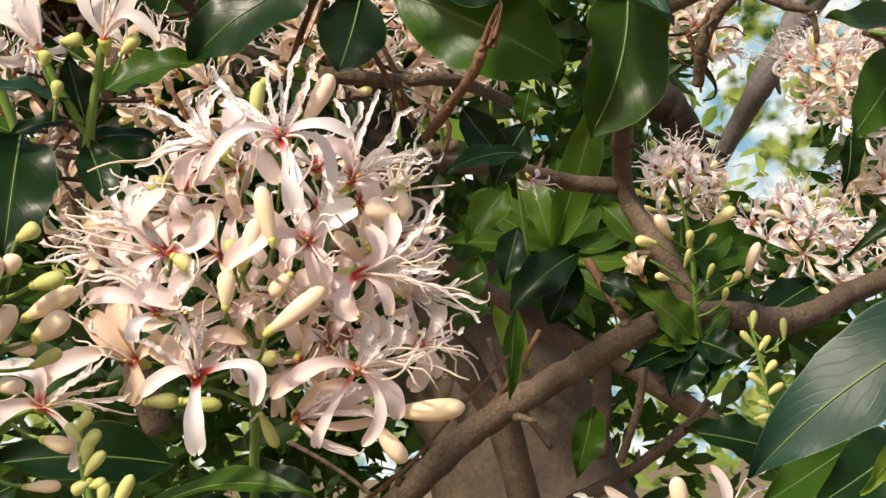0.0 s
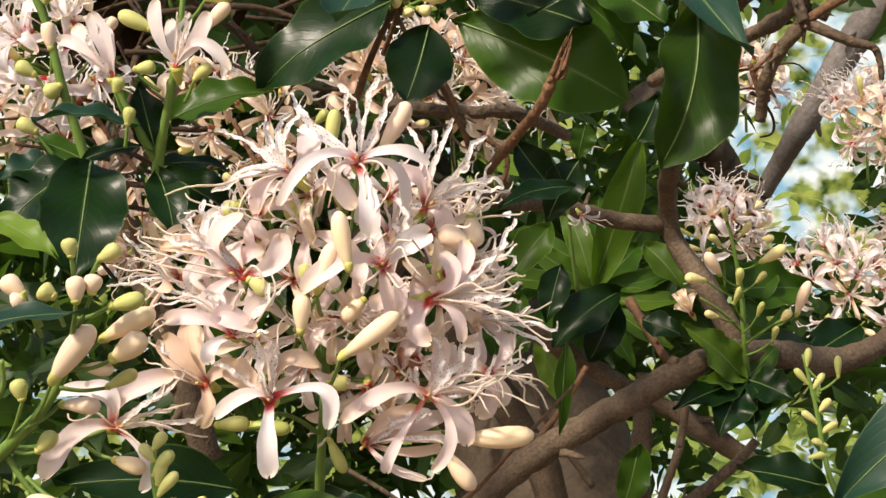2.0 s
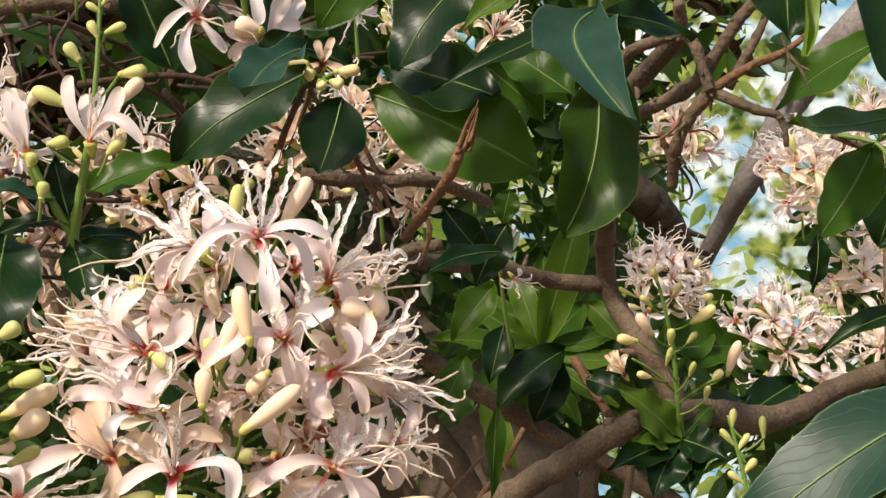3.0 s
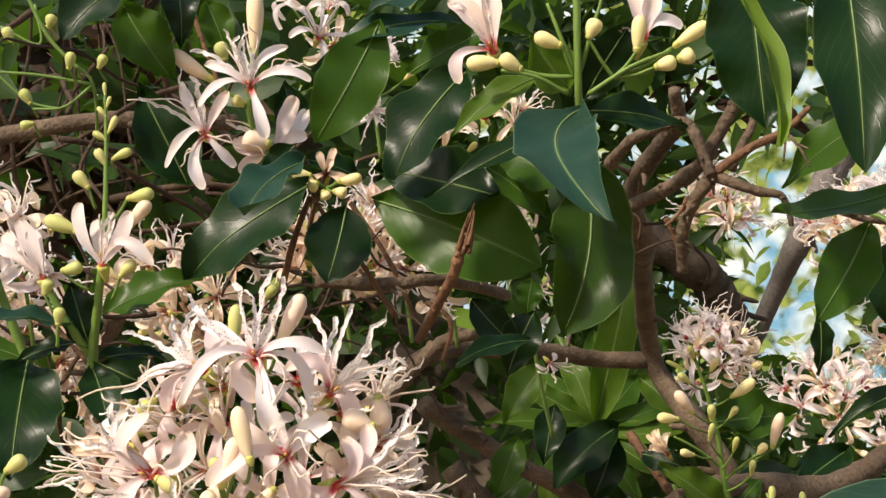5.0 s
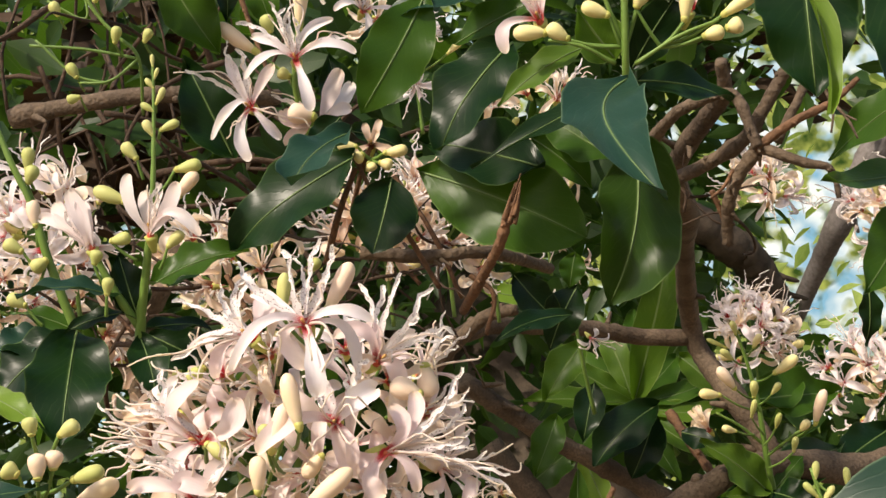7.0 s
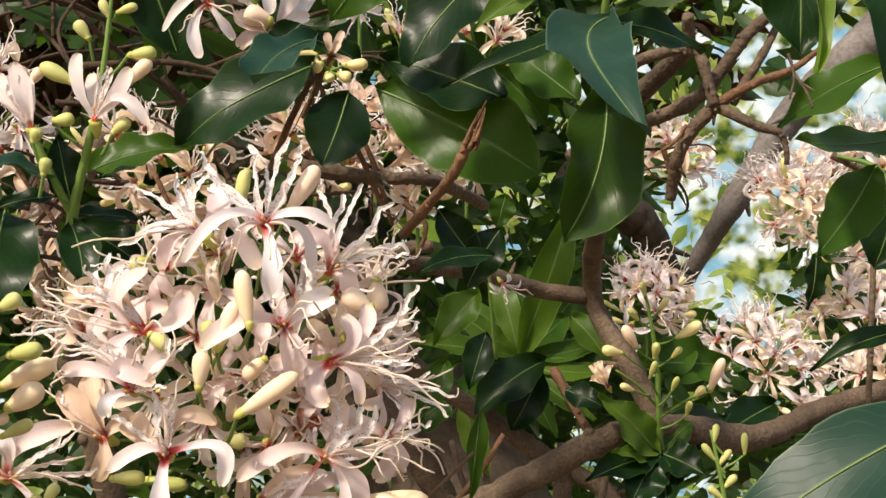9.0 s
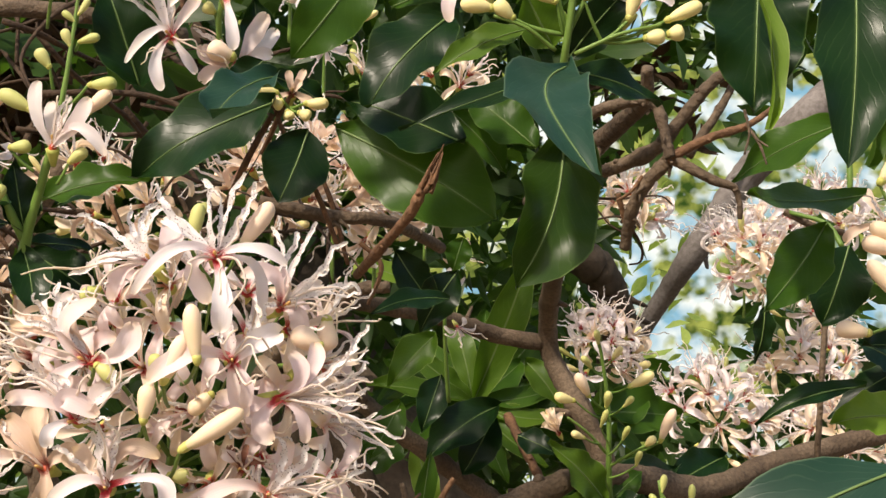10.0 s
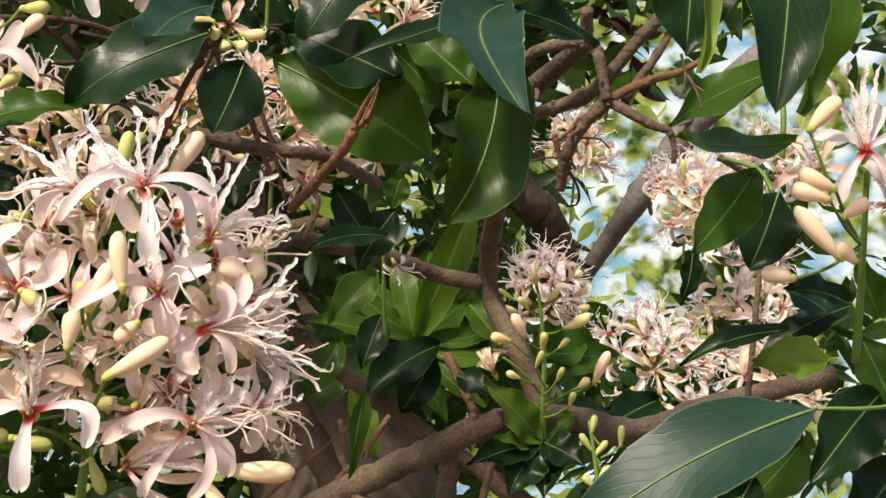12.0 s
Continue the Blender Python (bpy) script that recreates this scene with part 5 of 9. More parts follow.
whole_flower(head_main, (-0.1820, 0.7382, 1.5644), (-0.36, -0.85, -0.31), 0.77, 4.9, 0.86, PETAL_CREAM, straps=2, threads=2)
whole_flower(head_main, (-0.1551, 0.7399, 1.5507), (-0.14, -0.85, -0.40), 0.83, 1.7, 0.96, PETAL, straps=2, threads=2)
whole_flower(head_main, (-0.0670, 0.7440, 1.6009), (0.52, -0.85, 0.02), 0.78, 6.0, 0.89, PETAL_CREAM, straps=2, threads=2)
whole_flower(head_main, (-0.2072, 0.7339, 1.6149), (-0.57, -0.85, 0.07), 0.76, 3.8, 0.91, PETAL_WHITE, straps=2, threads=2)
whole_flower(head_main, (-0.1231, 0.7470, 1.5368), (0.12, -0.85, -0.50), 0.85, 1.9, 0.96, PETAL_CREAM, straps=2, threads=2)

# lower spray of yellow buds beside the head
spray_left = thing("flower_spray", (-0.3052, 0.7073, 1.5036), "green flower stalk with cream-yellow buds and one open pink flower", "flower spray", "flower sprays")
stem(spray_left, ((-0.3627, 0.7271, 1.4746), (-0.3170, 0.7063, 1.5054), (-0.2853, 0.6858, 1.5262), (-0.2667, 0.6743, 1.5481), (-0.2569, 0.6620, 1.5724)), 0.0046, 0.0015, STEM)
stem(spray_left, ((-0.3346, 0.7043, 1.5133), (-0.3037, 0.6832, 1.5382), (-0.2979, 0.6716, 1.5546)), 0.0018, 0.0012, STEM)
stem(spray_left, ((-0.3169, 0.7058, 1.5098), (-0.2845, 0.7178, 1.5121), (-0.2616, 0.7235, 1.5191)), 0.0021, 0.0012, STEM)
stem(spray_left, ((-0.3109, 0.7062, 1.5097), (-0.2996, 0.7091, 1.4916), (-0.2910, 0.7107, 1.4825)), 0.0018, 0.0012, STEM)
f = bloom(spray_left, (-0.2570, 0.7236, 1.5205), (0.80, -0.65, -0.00), 1.0)
petal(f, (-0.2570, 0.7236, 1.5205), (-0.2916, 0.7122, 1.4949), (0.0007, -0.0070, 0.0084), 0.0140, (-0.22, -1.06, 0.29), PETAL, 0.25, 0.1)
petal(f, (-0.2570, 0.7236, 1.5205), (-0.2696, 0.7143, 1.5417), (0.0084, -0.0041, 0.0054), 0.0085, (-0.12, -1.05, 0.29), PETAL_WHITE, 0.25, 0.0)
petal(f, (-0.2570, 0.7236, 1.5205), (-0.2422, 0.7225, 1.4870), (0.0112, -0.0031, -0.0020), 0.0073, (0.27, -1.01, 0.18), PETAL_WHITE, 0.25, 0.2)
petal(f, (-0.2570, 0.7236, 1.5205), (-0.2248, 0.7248, 1.5455), (-0.0087, -0.0051, 0.0040), 0.0122, (0.08, -1.04, 0.28), PETAL, 0.25, 0.0)
petal(f, (-0.2570, 0.7236, 1.5205), (-0.2883, 0.7193, 1.5395), (0.0096, -0.0034, 0.0085), 0.0079, (-0.12, -1.04, 0.19), PETAL_WHITE, 0.25, 0.0)
staminode(f, (-0.2570, 0.7236, 1.5205), (-0.2260, 0.7176, 1.5376), (-0.0029, -0.0030, -0.0015), 0.0027, (0.07, -1.03, 0.18), 0.003)
staminode(f, (-0.2570, 0.7236, 1.5205), (-0.2157, 0.7196, 1.5434), (-0.0016, -0.0031, -0.0003), 0.0027, (0.07, -1.03, 0.18), 0.003)
staminode(f, (-0.2570, 0.7236, 1.5205), (-0.2089, 0.7227, 1.5207), (0.0003, -0.0032, 0.0015), 0.0027, (0.07, -1.03, 0.18), 0.003)
staminode(f, (-0.2570, 0.7236, 1.5205), (-0.2296, 0.7193, 1.5212), (0.0002, -0.0031, 0.0009), 0.0024, (0.07, -1.03, 0.18), 0.003)
staminode(f, (-0.2570, 0.7236, 1.5205), (-0.2218, 0.7249, 1.5287), (0.0002, -0.0031, 0.0009), 0.0027, (0.07, -1.03, 0.18), 0.003)
stamen(f, (-0.2570, 0.7236, 1.5205), (-0.2323, 0.7180, 1.4958), (0.0034, -0.0041, 0.0025))
stamen(f, (-0.2570, 0.7236, 1.5205), (-0.2072, 0.7217, 1.5131), (0.0004, -0.0043, 0.0026))
stamen(f, (-0.2570, 0.7236, 1.5205), (-0.2167, 0.7166, 1.5163), (0.0004, -0.0043, 0.0026))
stamen(f, (-0.2570, 0.7236, 1.5205), (-0.2156, 0.7250, 1.5316), (0.0003, -0.0041, 0.0007))
stamen(f, (-0.2570, 0.7236, 1.5205), (-0.2793, 0.7113, 1.5268), (0.0034, -0.0041, 0.0025))
bud(spray_left, (-0.2685, 0.6647, 1.5433), (-0.2486, 0.6631, 1.5680), 0.0130, BUD, (-0.2883, 0.6859, 1.5234))
bud(spray_left, (-0.2462, 0.6739, 1.5632), (-0.2207, 0.6742, 1.5753), 0.0120, BUD, (-0.2608, 0.6741, 1.5536))
bud(spray_left, (-0.2408, 0.6704, 1.5527), (-0.2248, 0.6702, 1.5636), 0.0125, BUD, (-0.2610, 0.6747, 1.5479))
bud(spray_left, (-0.2495, 0.6417, 1.5783), (-0.2496, 0.6402, 1.5905), 0.0098, BUD, (-0.2586, 0.6629, 1.5640))
bud(spray_left, (-0.2433, 0.6466, 1.5828), (-0.2416, 0.6456, 1.5918), 0.0088, BUD, (-0.2571, 0.6627, 1.5668))
bud(spray_left, (-0.2507, 0.6390, 1.6001), (-0.2518, 0.6379, 1.6088), 0.0082, BUD_GREEN, (-0.2529, 0.6501, 1.5906))
bud(spray_left, (-0.2386, 0.6450, 1.5991), (-0.2288, 0.6450, 1.6044), 0.0083, BUD_GREEN, (-0.2504, 0.6509, 1.5850))
bud(spray_left, (-0.2354, 0.6528, 1.5769), (-0.2200, 0.6535, 1.5801), 0.0089, BUD_GREEN, (-0.2569, 0.6620, 1.5724))
bud(spray_left, (-0.2781, 0.6492, 1.5843), (-0.2875, 0.6476, 1.5929), 0.0100, BUD, (-0.2775, 0.6716, 1.5654))
bud(spray_left, (-0.2595, 0.6407, 1.5813), (-0.2662, 0.6397, 1.5855), 0.0098, BUD_GREEN, (-0.2626, 0.6620, 1.5697))
bud(spray_left, (-0.2763, 0.6445, 1.5823), (-0.2819, 0.6444, 1.5797), 0.0094, BUD, (-0.2738, 0.6612, 1.5700))
bud(spray_left, (-0.2886, 0.6745, 1.5345), (-0.2911, 0.6732, 1.5445), 0.0097, BUD_GREEN, (-0.3040, 0.6959, 1.5153))
bud(spray_left, (-0.2721, 0.6860, 1.5316), (-0.2533, 0.6875, 1.5297), 0.0093, BUD, (-0.2913, 0.6861, 1.5206))
bud(spray_left, (-0.2801, 0.7013, 1.4825), (-0.2962, 0.7002, 1.4829), 0.0100, BUD, (-0.2976, 0.7036, 1.4961))
bud(spray_left, (-0.2864, 0.7023, 1.4710), (-0.2760, 0.7028, 1.4722), 0.0077, BUD, (-0.2979, 0.7045, 1.4887))
bud(spray_left, (-0.2546, 0.7157, 1.5029), (-0.2389, 0.7174, 1.4974), 0.0090, BUD, (-0.2724, 0.7186, 1.5118))
bud(spray_left, (-0.2707, 0.7327, 1.4783), (-0.2523, 0.7340, 1.4779), 0.0074, BUD, (-0.2888, 0.7308, 1.4849))
bud(spray_left, (-0.2567, 0.6749, 1.5493), (-0.2425, 0.6760, 1.5475), 0.0080, BUD, (-0.2667, 0.6743, 1.5481))
bud(spray_left, (-0.2487, 0.6866, 1.5396), (-0.2339, 0.6868, 1.5465), 0.0081, BUD_GREEN, (-0.2698, 0.6751, 1.5397))
bud(spray_left, (-0.2895, 0.6976, 1.5091), (-0.2804, 0.6971, 1.5182), 0.0094, BUD_GREEN, (-0.3031, 0.7017, 1.5094))

# small green bud spike under the head
spike_low = thing("bud_spike", (-0.2242, 0.6987, 1.4496), "slender green spike of small unopened buds", "bud spike")
stem(spike_low, ((-0.2114, 0.7006, 1.4407), (-0.2235, 0.6964, 1.4698), (-0.2275, 0.6931, 1.4958), (-0.2250, 0.6916, 1.5102)), 0.0020, 0.0012, STEM)
bud(spike_low, (-0.2266, 0.6918, 1.5074), (-0.2205, 0.6913, 1.5153), 0.0070, BUD_GREEN, (-0.2260, 0.6925, 1.5022))
bud(spike_low, (-0.2268, 0.6925, 1.5016), (-0.2332, 0.6911, 1.5098), 0.0070, BUD_GREEN, (-0.2262, 0.6931, 1.4964))
bud(spike_low, (-0.2270, 0.6933, 1.4944), (-0.2171, 0.6926, 1.5057), 0.0070, BUD_GREEN, (-0.2265, 0.6940, 1.4892))
bud(spike_low, (-0.2253, 0.6946, 1.4843), (-0.2154, 0.6940, 1.4950), 0.0070, BUD_GREEN, (-0.2258, 0.6952, 1.4791))
bud(spike_low, (-0.2232, 0.6954, 1.4784), (-0.2153, 0.6958, 1.4797), 0.0070, BUD_GREEN, (-0.2248, 0.6959, 1.4733))
bud(spike_low, (-0.2183, 0.6969, 1.4682), (-0.2159, 0.6958, 1.4797), 0.0070, BUD_GREEN, (-0.2226, 0.6973, 1.4631))
bud(spike_low, (-0.2121, 0.6979, 1.4637), (-0.2022, 0.6964, 1.4822), 0.0070, BUD_GREEN, (-0.2195, 0.6980, 1.4587))
bud(spike_low, (-0.2231, 0.6951, 1.4813), (-0.2326, 0.6951, 1.4758), 0.0070, BUD_GREEN, (-0.2247, 0.6956, 1.4762))
bud(spike_low, (-0.2257, 0.6939, 1.4900), (-0.2224, 0.6928, 1.5015), 0.0070, BUD_GREEN, (-0.2259, 0.6945, 1.4849))

# leaves under and beside the head
shoot_low = thing("leafy_shoot", (-0.1664, 0.8083, 1.4077), "shoot with dark glossy leaves and pale midribs", "leafy shoot", "leafy shoots")
stem(shoot_low, ((-0.1261, 0.8642, 1.3834), (-0.1855, 0.8043, 1.4313), (-0.2149, 0.7590, 1.4574)), 0.0025, 0.0014, BARK_RED, "twig")
leaf(shoot_low, (-0.2116, 0.7588, 1.4605), (-0.1152, 0.7239, 1.4679), 0.0202, (0.16, -0.59, 0.83), LEAF_MID, 0.1, 0.2, 0.1)
leaf(shoot_low, (-0.2201, 0.7804, 1.4436), (-0.1251, 0.7467, 1.4395), 0.0346, (0.07, -0.77, 0.61), LEAF_DARK, 0.12, 0.25, 0.1)
leaf(shoot_low, (-0.1775, 0.8399, 1.4760), (-0.1225, 0.8082, 1.4330), 0.0374, (0.27, -0.92, 0.29), LEAF_DARK, 0.06, 0.25, 0.1)
leaf(shoot_low, (-0.2234, 0.8564, 1.4820), (-0.3247, 0.8188, 1.4887), 0.0420, (0.07, -0.86, 0.50), LEAF_DARK, 0.1, 0.25, 0.1)
leaf(shoot_low, (-0.2956, 0.6548, 1.4409), (-0.2283, 0.6577, 1.4527), 0.0219, (0.07, -0.69, 0.72), LEAF_YOUNG, 0.12, 0.25, 0.1)
leaf(shoot_low, (-0.3303, 0.7101, 1.4657), (-0.3141, 0.7067, 1.5038), 0.0179, (0.38, -1.02, 0.27), LEAF_MID, 0.06, 0.25, 0.1)
leaf(shoot_low, (-0.3183, 0.6195, 1.5567), (-0.2426, 0.6378, 1.5722), 0.0225, (0.06, -0.55, 0.84), LEAF_PALE, 0.08, 0.25, 0.1)
shoot_left = thing("leafy_shoot", (-0.3042, 0.7951, 1.4442), "shoot with a grey-green leaf beside the buds", "leafy shoot", "leafy shoots")
leaf(shoot_left, (-0.3197, 0.8509, 1.4756), (-0.3694, 0.8301, 1.4533), 0.0317, (0.08, -1.05, 0.38), LEAF_DARK, 0.06, 0.25, 0.1)
leaf(shoot_left, (-0.3160, 0.8735, 1.4567), (-0.3533, 0.8544, 1.4269), 0.0324, (0.08, -1.05, 0.38), LEAF_MID, 0.06, 0.25, 0.1)

# upper spray with a small open flower
spray_top = thing("flower_spray", (-0.2738, 0.8637, 1.6829), "upright green flower stalk with a half-open pink flower and buds", "flower spray", "flower sprays")
stem(spray_top, ((-0.2790, 0.8768, 1.6625), (-0.2728, 0.8624, 1.6921), (-0.2599, 0.8425, 1.7269), (-0.2504, 0.8288, 1.7529), (-0.2437, 0.8194, 1.7835), (-0.2388, 0.8129, 1.8261), (-0.2358, 0.8075, 1.8617)), 0.0041, 0.0006, STEM)
stem(spray_top, ((-0.2734, 0.8617, 1.6958), (-0.2827, 0.8478, 1.7158), (-0.2897, 0.8392, 1.7348), (-0.2914, 0.8325, 1.7444)), 0.0034, 0.0019, STEM)
f = bloom(spray_top, (-0.2492, 0.8245, 1.7487), (0.06, -0.63, 0.81), 1.0)
petal(f, (-0.2492, 0.8245, 1.7487), (-0.2579, 0.8136, 1.7879), (-0.0048, -0.0043, -0.0005), 0.0094, (-0.13, -1.03, 0.05), PETAL_FRESH, 0.25, 0.0)
petal(f, (-0.2492, 0.8245, 1.7487), (-0.2266, 0.8171, 1.7790), (0.0015, -0.0031, -0.0056), 0.0101, (0.27, -1.00, 0.04), PETAL_FRESH, 0.25, 0.0)
petal(f, (-0.2492, 0.8245, 1.7487), (-0.2145, 0.8176, 1.7428), (0.0007, -0.0058, 0.0115), 0.0087, (0.09, -1.09, 0.53), PETAL_FRESH, 0.25, 0.2)
petal(f, (-0.2492, 0.8245, 1.7487), (-0.2423, 0.8277, 1.7823), (0.0003, -0.0039, -0.0006), 0.0094, (0.07, -1.02, 0.04), PETAL_FRESH, 0.25, 0.0)
petal(f, (-0.2492, 0.8245, 1.7487), (-0.2539, 0.8294, 1.7796), (0.0001, -0.0020, -0.0003), 0.0087, (0.08, -1.03, 0.14), PETAL_FRESH, 0.25, 0.0)
staminode(f, (-0.2492, 0.8245, 1.7487), (-0.2423, 0.8143, 1.7773), (0.0001, -0.0020, -0.0003), 0.0025, (0.08, -1.03, 0.14), 0.003)
staminode(f, (-0.2492, 0.8245, 1.7487), (-0.2376, 0.8173, 1.7732), (0.0001, -0.0020, -0.0003), 0.0025, (0.08, -1.03, 0.14), 0.003)
stamen(f, (-0.2492, 0.8245, 1.7487), (-0.2442, 0.8122, 1.7775), (0.0001, -0.0020, -0.0003))
stamen(f, (-0.2492, 0.8245, 1.7487), (-0.2394, 0.8136, 1.7703), (0.0009, -0.0019, -0.0003))
f = bloom(spray_top, (-0.2931, 0.8319, 1.7473), (-0.14, -0.55, 0.83), 1.0)
petal(f, (-0.2931, 0.8319, 1.7473), (-0.3139, 0.8255, 1.7791), (-0.0020, -0.0039, -0.0020), 0.0109, (-0.13, -1.03, 0.05), PETAL_FRESH, 0.25, 0.0)
petal(f, (-0.2931, 0.8319, 1.7473), (-0.3026, 0.8193, 1.7842), (0.0038, -0.0032, -0.0036), 0.0117, (0.07, -1.02, 0.04), PETAL_FRESH, 0.25, 0.0)
petal(f, (-0.2931, 0.8319, 1.7473), (-0.3252, 0.8264, 1.7685), (-0.0010, -0.0049, 0.0052), 0.0088, (-0.22, -1.08, 0.34), PETAL_FRESH, 0.25, 0.0)
petal(f, (-0.2931, 0.8319, 1.7473), (-0.2996, 0.8326, 1.7788), (0.0024, -0.0038, -0.0007), 0.0109, (0.07, -1.02, 0.04), PETAL_FRESH, 0.25, 0.0)
staminode(f, (-0.2931, 0.8319, 1.7473), (-0.3086, 0.8215, 1.7682), (0.0001, -0.0020, -0.0003), 0.0026, (0.08, -1.03, 0.14), 0.003)
staminode(f, (-0.2931, 0.8319, 1.7473), (-0.2992, 0.8204, 1.7787), (0.0001, -0.0020, -0.0003), 0.0026, (0.08, -1.03, 0.14), 0.003)
bud(spray_top, (-0.2639, 0.8199, 1.7714), (-0.2834, 0.8170, 1.7815), 0.0101, BUD_GREEN, (-0.2565, 0.8275, 1.7584))
bud(spray_top, (-0.2279, 0.8224, 1.7707), (-0.2142, 0.8212, 1.7846), 0.0101, BUD, (-0.2420, 0.8286, 1.7581))
bud(spray_top, (-0.2380, 0.8268, 1.7388), (-0.2276, 0.8263, 1.7468), 0.0094, BUD_GREEN, (-0.2467, 0.8334, 1.7260))
bud(spray_top, (-0.2274, 0.8197, 1.7885), (-0.2111, 0.8204, 1.7906), 0.0094, BUD_GREEN, (-0.2414, 0.8258, 1.7760))
bud(spray_top, (-0.2533, 0.8163, 1.7987), (-0.2609, 0.8141, 1.8095), 0.0094, BUD_GREEN, (-0.2517, 0.8235, 1.7859))
bud(spray_top, (-0.2755, 0.8230, 1.7467), (-0.2628, 0.8237, 1.7483), 0.0087, BUD_GREEN, (-0.2616, 0.8312, 1.7335))
bud(spray_top, (-0.2885, 0.8244, 1.7328), (-0.2854, 0.8232, 1.7416), 0.0087, BUD_GREEN, (-0.2851, 0.8318, 1.7196))
bud(spray_top, (-0.2406, 0.8149, 1.8126), (-0.2453, 0.8130, 1.8227), 0.0072, BUD_GREEN, (-0.2412, 0.8206, 1.8086))
bud(spray_top, (-0.2348, 0.8149, 1.8154), (-0.2228, 0.8151, 1.8194), 0.0072, BUD_GREEN, (-0.2388, 0.8203, 1.8115))
bud(spray_top, (-0.2387, 0.8126, 1.8283), (-0.2464, 0.8111, 1.8341), 0.0054, BUD_GREEN, (-0.2402, 0.8182, 1.8244))
bud(spray_top, (-0.2364, 0.8120, 1.8332), (-0.2303, 0.8108, 1.8431), 0.0050, BUD_GREEN, (-0.2391, 0.8175, 1.8294))
bud(spray_top, (-0.2371, 0.8102, 1.8439), (-0.2416, 0.8089, 1.8504), 0.0040, BUD_GREEN, (-0.2392, 0.8157, 1.8401))
bud(spray_top, (-0.2362, 0.8094, 1.8496), (-0.2327, 0.8085, 1.8566), 0.0032, BUD_GREEN, (-0.2388, 0.8149, 1.8458))
bud(spray_top, (-0.2359, 0.8080, 1.8581), (-0.2357, 0.8068, 1.8660), 0.0029, BUD_GREEN, (-0.2385, 0.8135, 1.8544))
bud(spray_top, (-0.2820, 0.8281, 1.7123), (-0.2798, 0.8265, 1.7230), 0.0079, BUD_GREEN, (-0.2858, 0.8350, 1.6992))
spray_shade = thing("flower_spray", (-0.2677, 1.0961, 1.8837), "loose pale green stalks with small buds in the shade", "flower spray", "flower sprays")
stem(spray_shade, ((-0.3782, 1.0106, 2.0606), (-0.3615, 1.0248, 2.0115), (-0.3437, 1.0331, 1.9858), (-0.3276, 1.0400, 1.9650), (-0.3365, 1.0700, 1.9252)), 0.0019, 0.0014, STEM)
stem(spray_shade, ((-0.4185, 1.0258, 1.9854), (-0.3715, 1.0325, 1.9774), (-0.3276, 1.0400, 1.9650)), 0.0014, 0.0014, STEM)
stem(spray_shade, ((-0.3675, 1.0180, 2.0357), (-0.3677, 1.0264, 2.0028), (-0.3987, 1.0188, 2.0206)), 0.0014, 0.0010, STEM)
stem(spray_shade, ((-0.3532, 1.0326, 1.9436), (-0.3803, 1.0273, 1.9539), (-0.4090, 1.0164, 1.9853)), 0.0014, 0.0010, STEM)
stem(spray_shade, ((-0.3276, 1.0400, 1.9650), (-0.3505, 1.0323, 1.9456), (-0.3767, 1.0295, 1.9464)), 0.0014, 0.0010, STEM)
bud(spray_shade, (-0.3425, 1.0253, 1.9764), (-0.3387, 1.0225, 1.9890), 0.0095, BUD_GREEN, (-0.3410, 1.0378, 1.9685))
bud(spray_shade, (-0.3783, 1.0281, 1.9513), (-0.3847, 1.0245, 1.9628), 0.0095, BUD_GREEN, (-0.3772, 1.0407, 1.9432))
bud(spray_shade, (-0.3784, 1.0323, 1.9350), (-0.3891, 1.0316, 1.9334), 0.0095, BUD_GREEN, (-0.3773, 1.0449, 1.9267))
bud(spray_shade, (-0.3175, 1.0283, 1.9743), (-0.3113, 1.0265, 1.9838), 0.0095, BUD_GREEN, (-0.3158, 1.0409, 1.9664))
bud(spray_shade, (-0.3549, 1.0151, 2.0115), (-0.3501, 1.0131, 2.0212), 0.0095, BUD_GREEN, (-0.3535, 1.0275, 2.0039))
bud(spray_shade, (-0.3871, 1.0139, 2.0037), (-0.3911, 1.0106, 2.0149), 0.0095, BUD_GREEN, (-0.3860, 1.0263, 1.9961))
bud(spray_shade, (-0.3338, 1.0179, 2.0090), (-0.3274, 1.0158, 2.0194), 0.0095, BUD_GREEN, (-0.3322, 1.0303, 2.0014))
spray_edge = thing("flower_spray", (-0.3393, 0.8728, 1.7257), "green flower stalk with buds and white petals", "flower spray", "flower sprays")
stem(spray_edge, ((-0.3283, 0.8876, 1.7011), (-0.3392, 0.8687, 1.7521), (-0.3449, 0.8574, 1.7884), (-0.3552, 0.8465, 1.8206), (-0.3688, 0.8385, 1.8656)), 0.0035, 0.0019, STEM)
bud(spray_edge, (-0.3434, 0.8596, 1.7752), (-0.3448, 0.8567, 1.7929), 0.0106, BUD, (-0.3457, 0.8667, 1.7616))
bud(spray_edge, (-0.3462, 0.8547, 1.8053), (-0.3402, 0.8533, 1.8164), 0.0106, BUD_GREEN, (-0.3447, 0.8620, 1.7917))
bud(spray_edge, (-0.3385, 0.8638, 1.7508), (-0.3489, 0.8640, 1.7454), 0.0106, BUD_GREEN, (-0.3465, 0.8705, 1.7372))
bud(spray_edge, (-0.3553, 0.8615, 1.7586), (-0.3664, 0.8595, 1.7663), 0.0106, BUD_GREEN, (-0.3463, 0.8694, 1.7447))
bud(spray_edge, (-0.3459, 0.8532, 1.8146), (-0.3436, 0.8510, 1.8296), 0.0106, BUD_GREEN, (-0.3444, 0.8605, 1.8012))
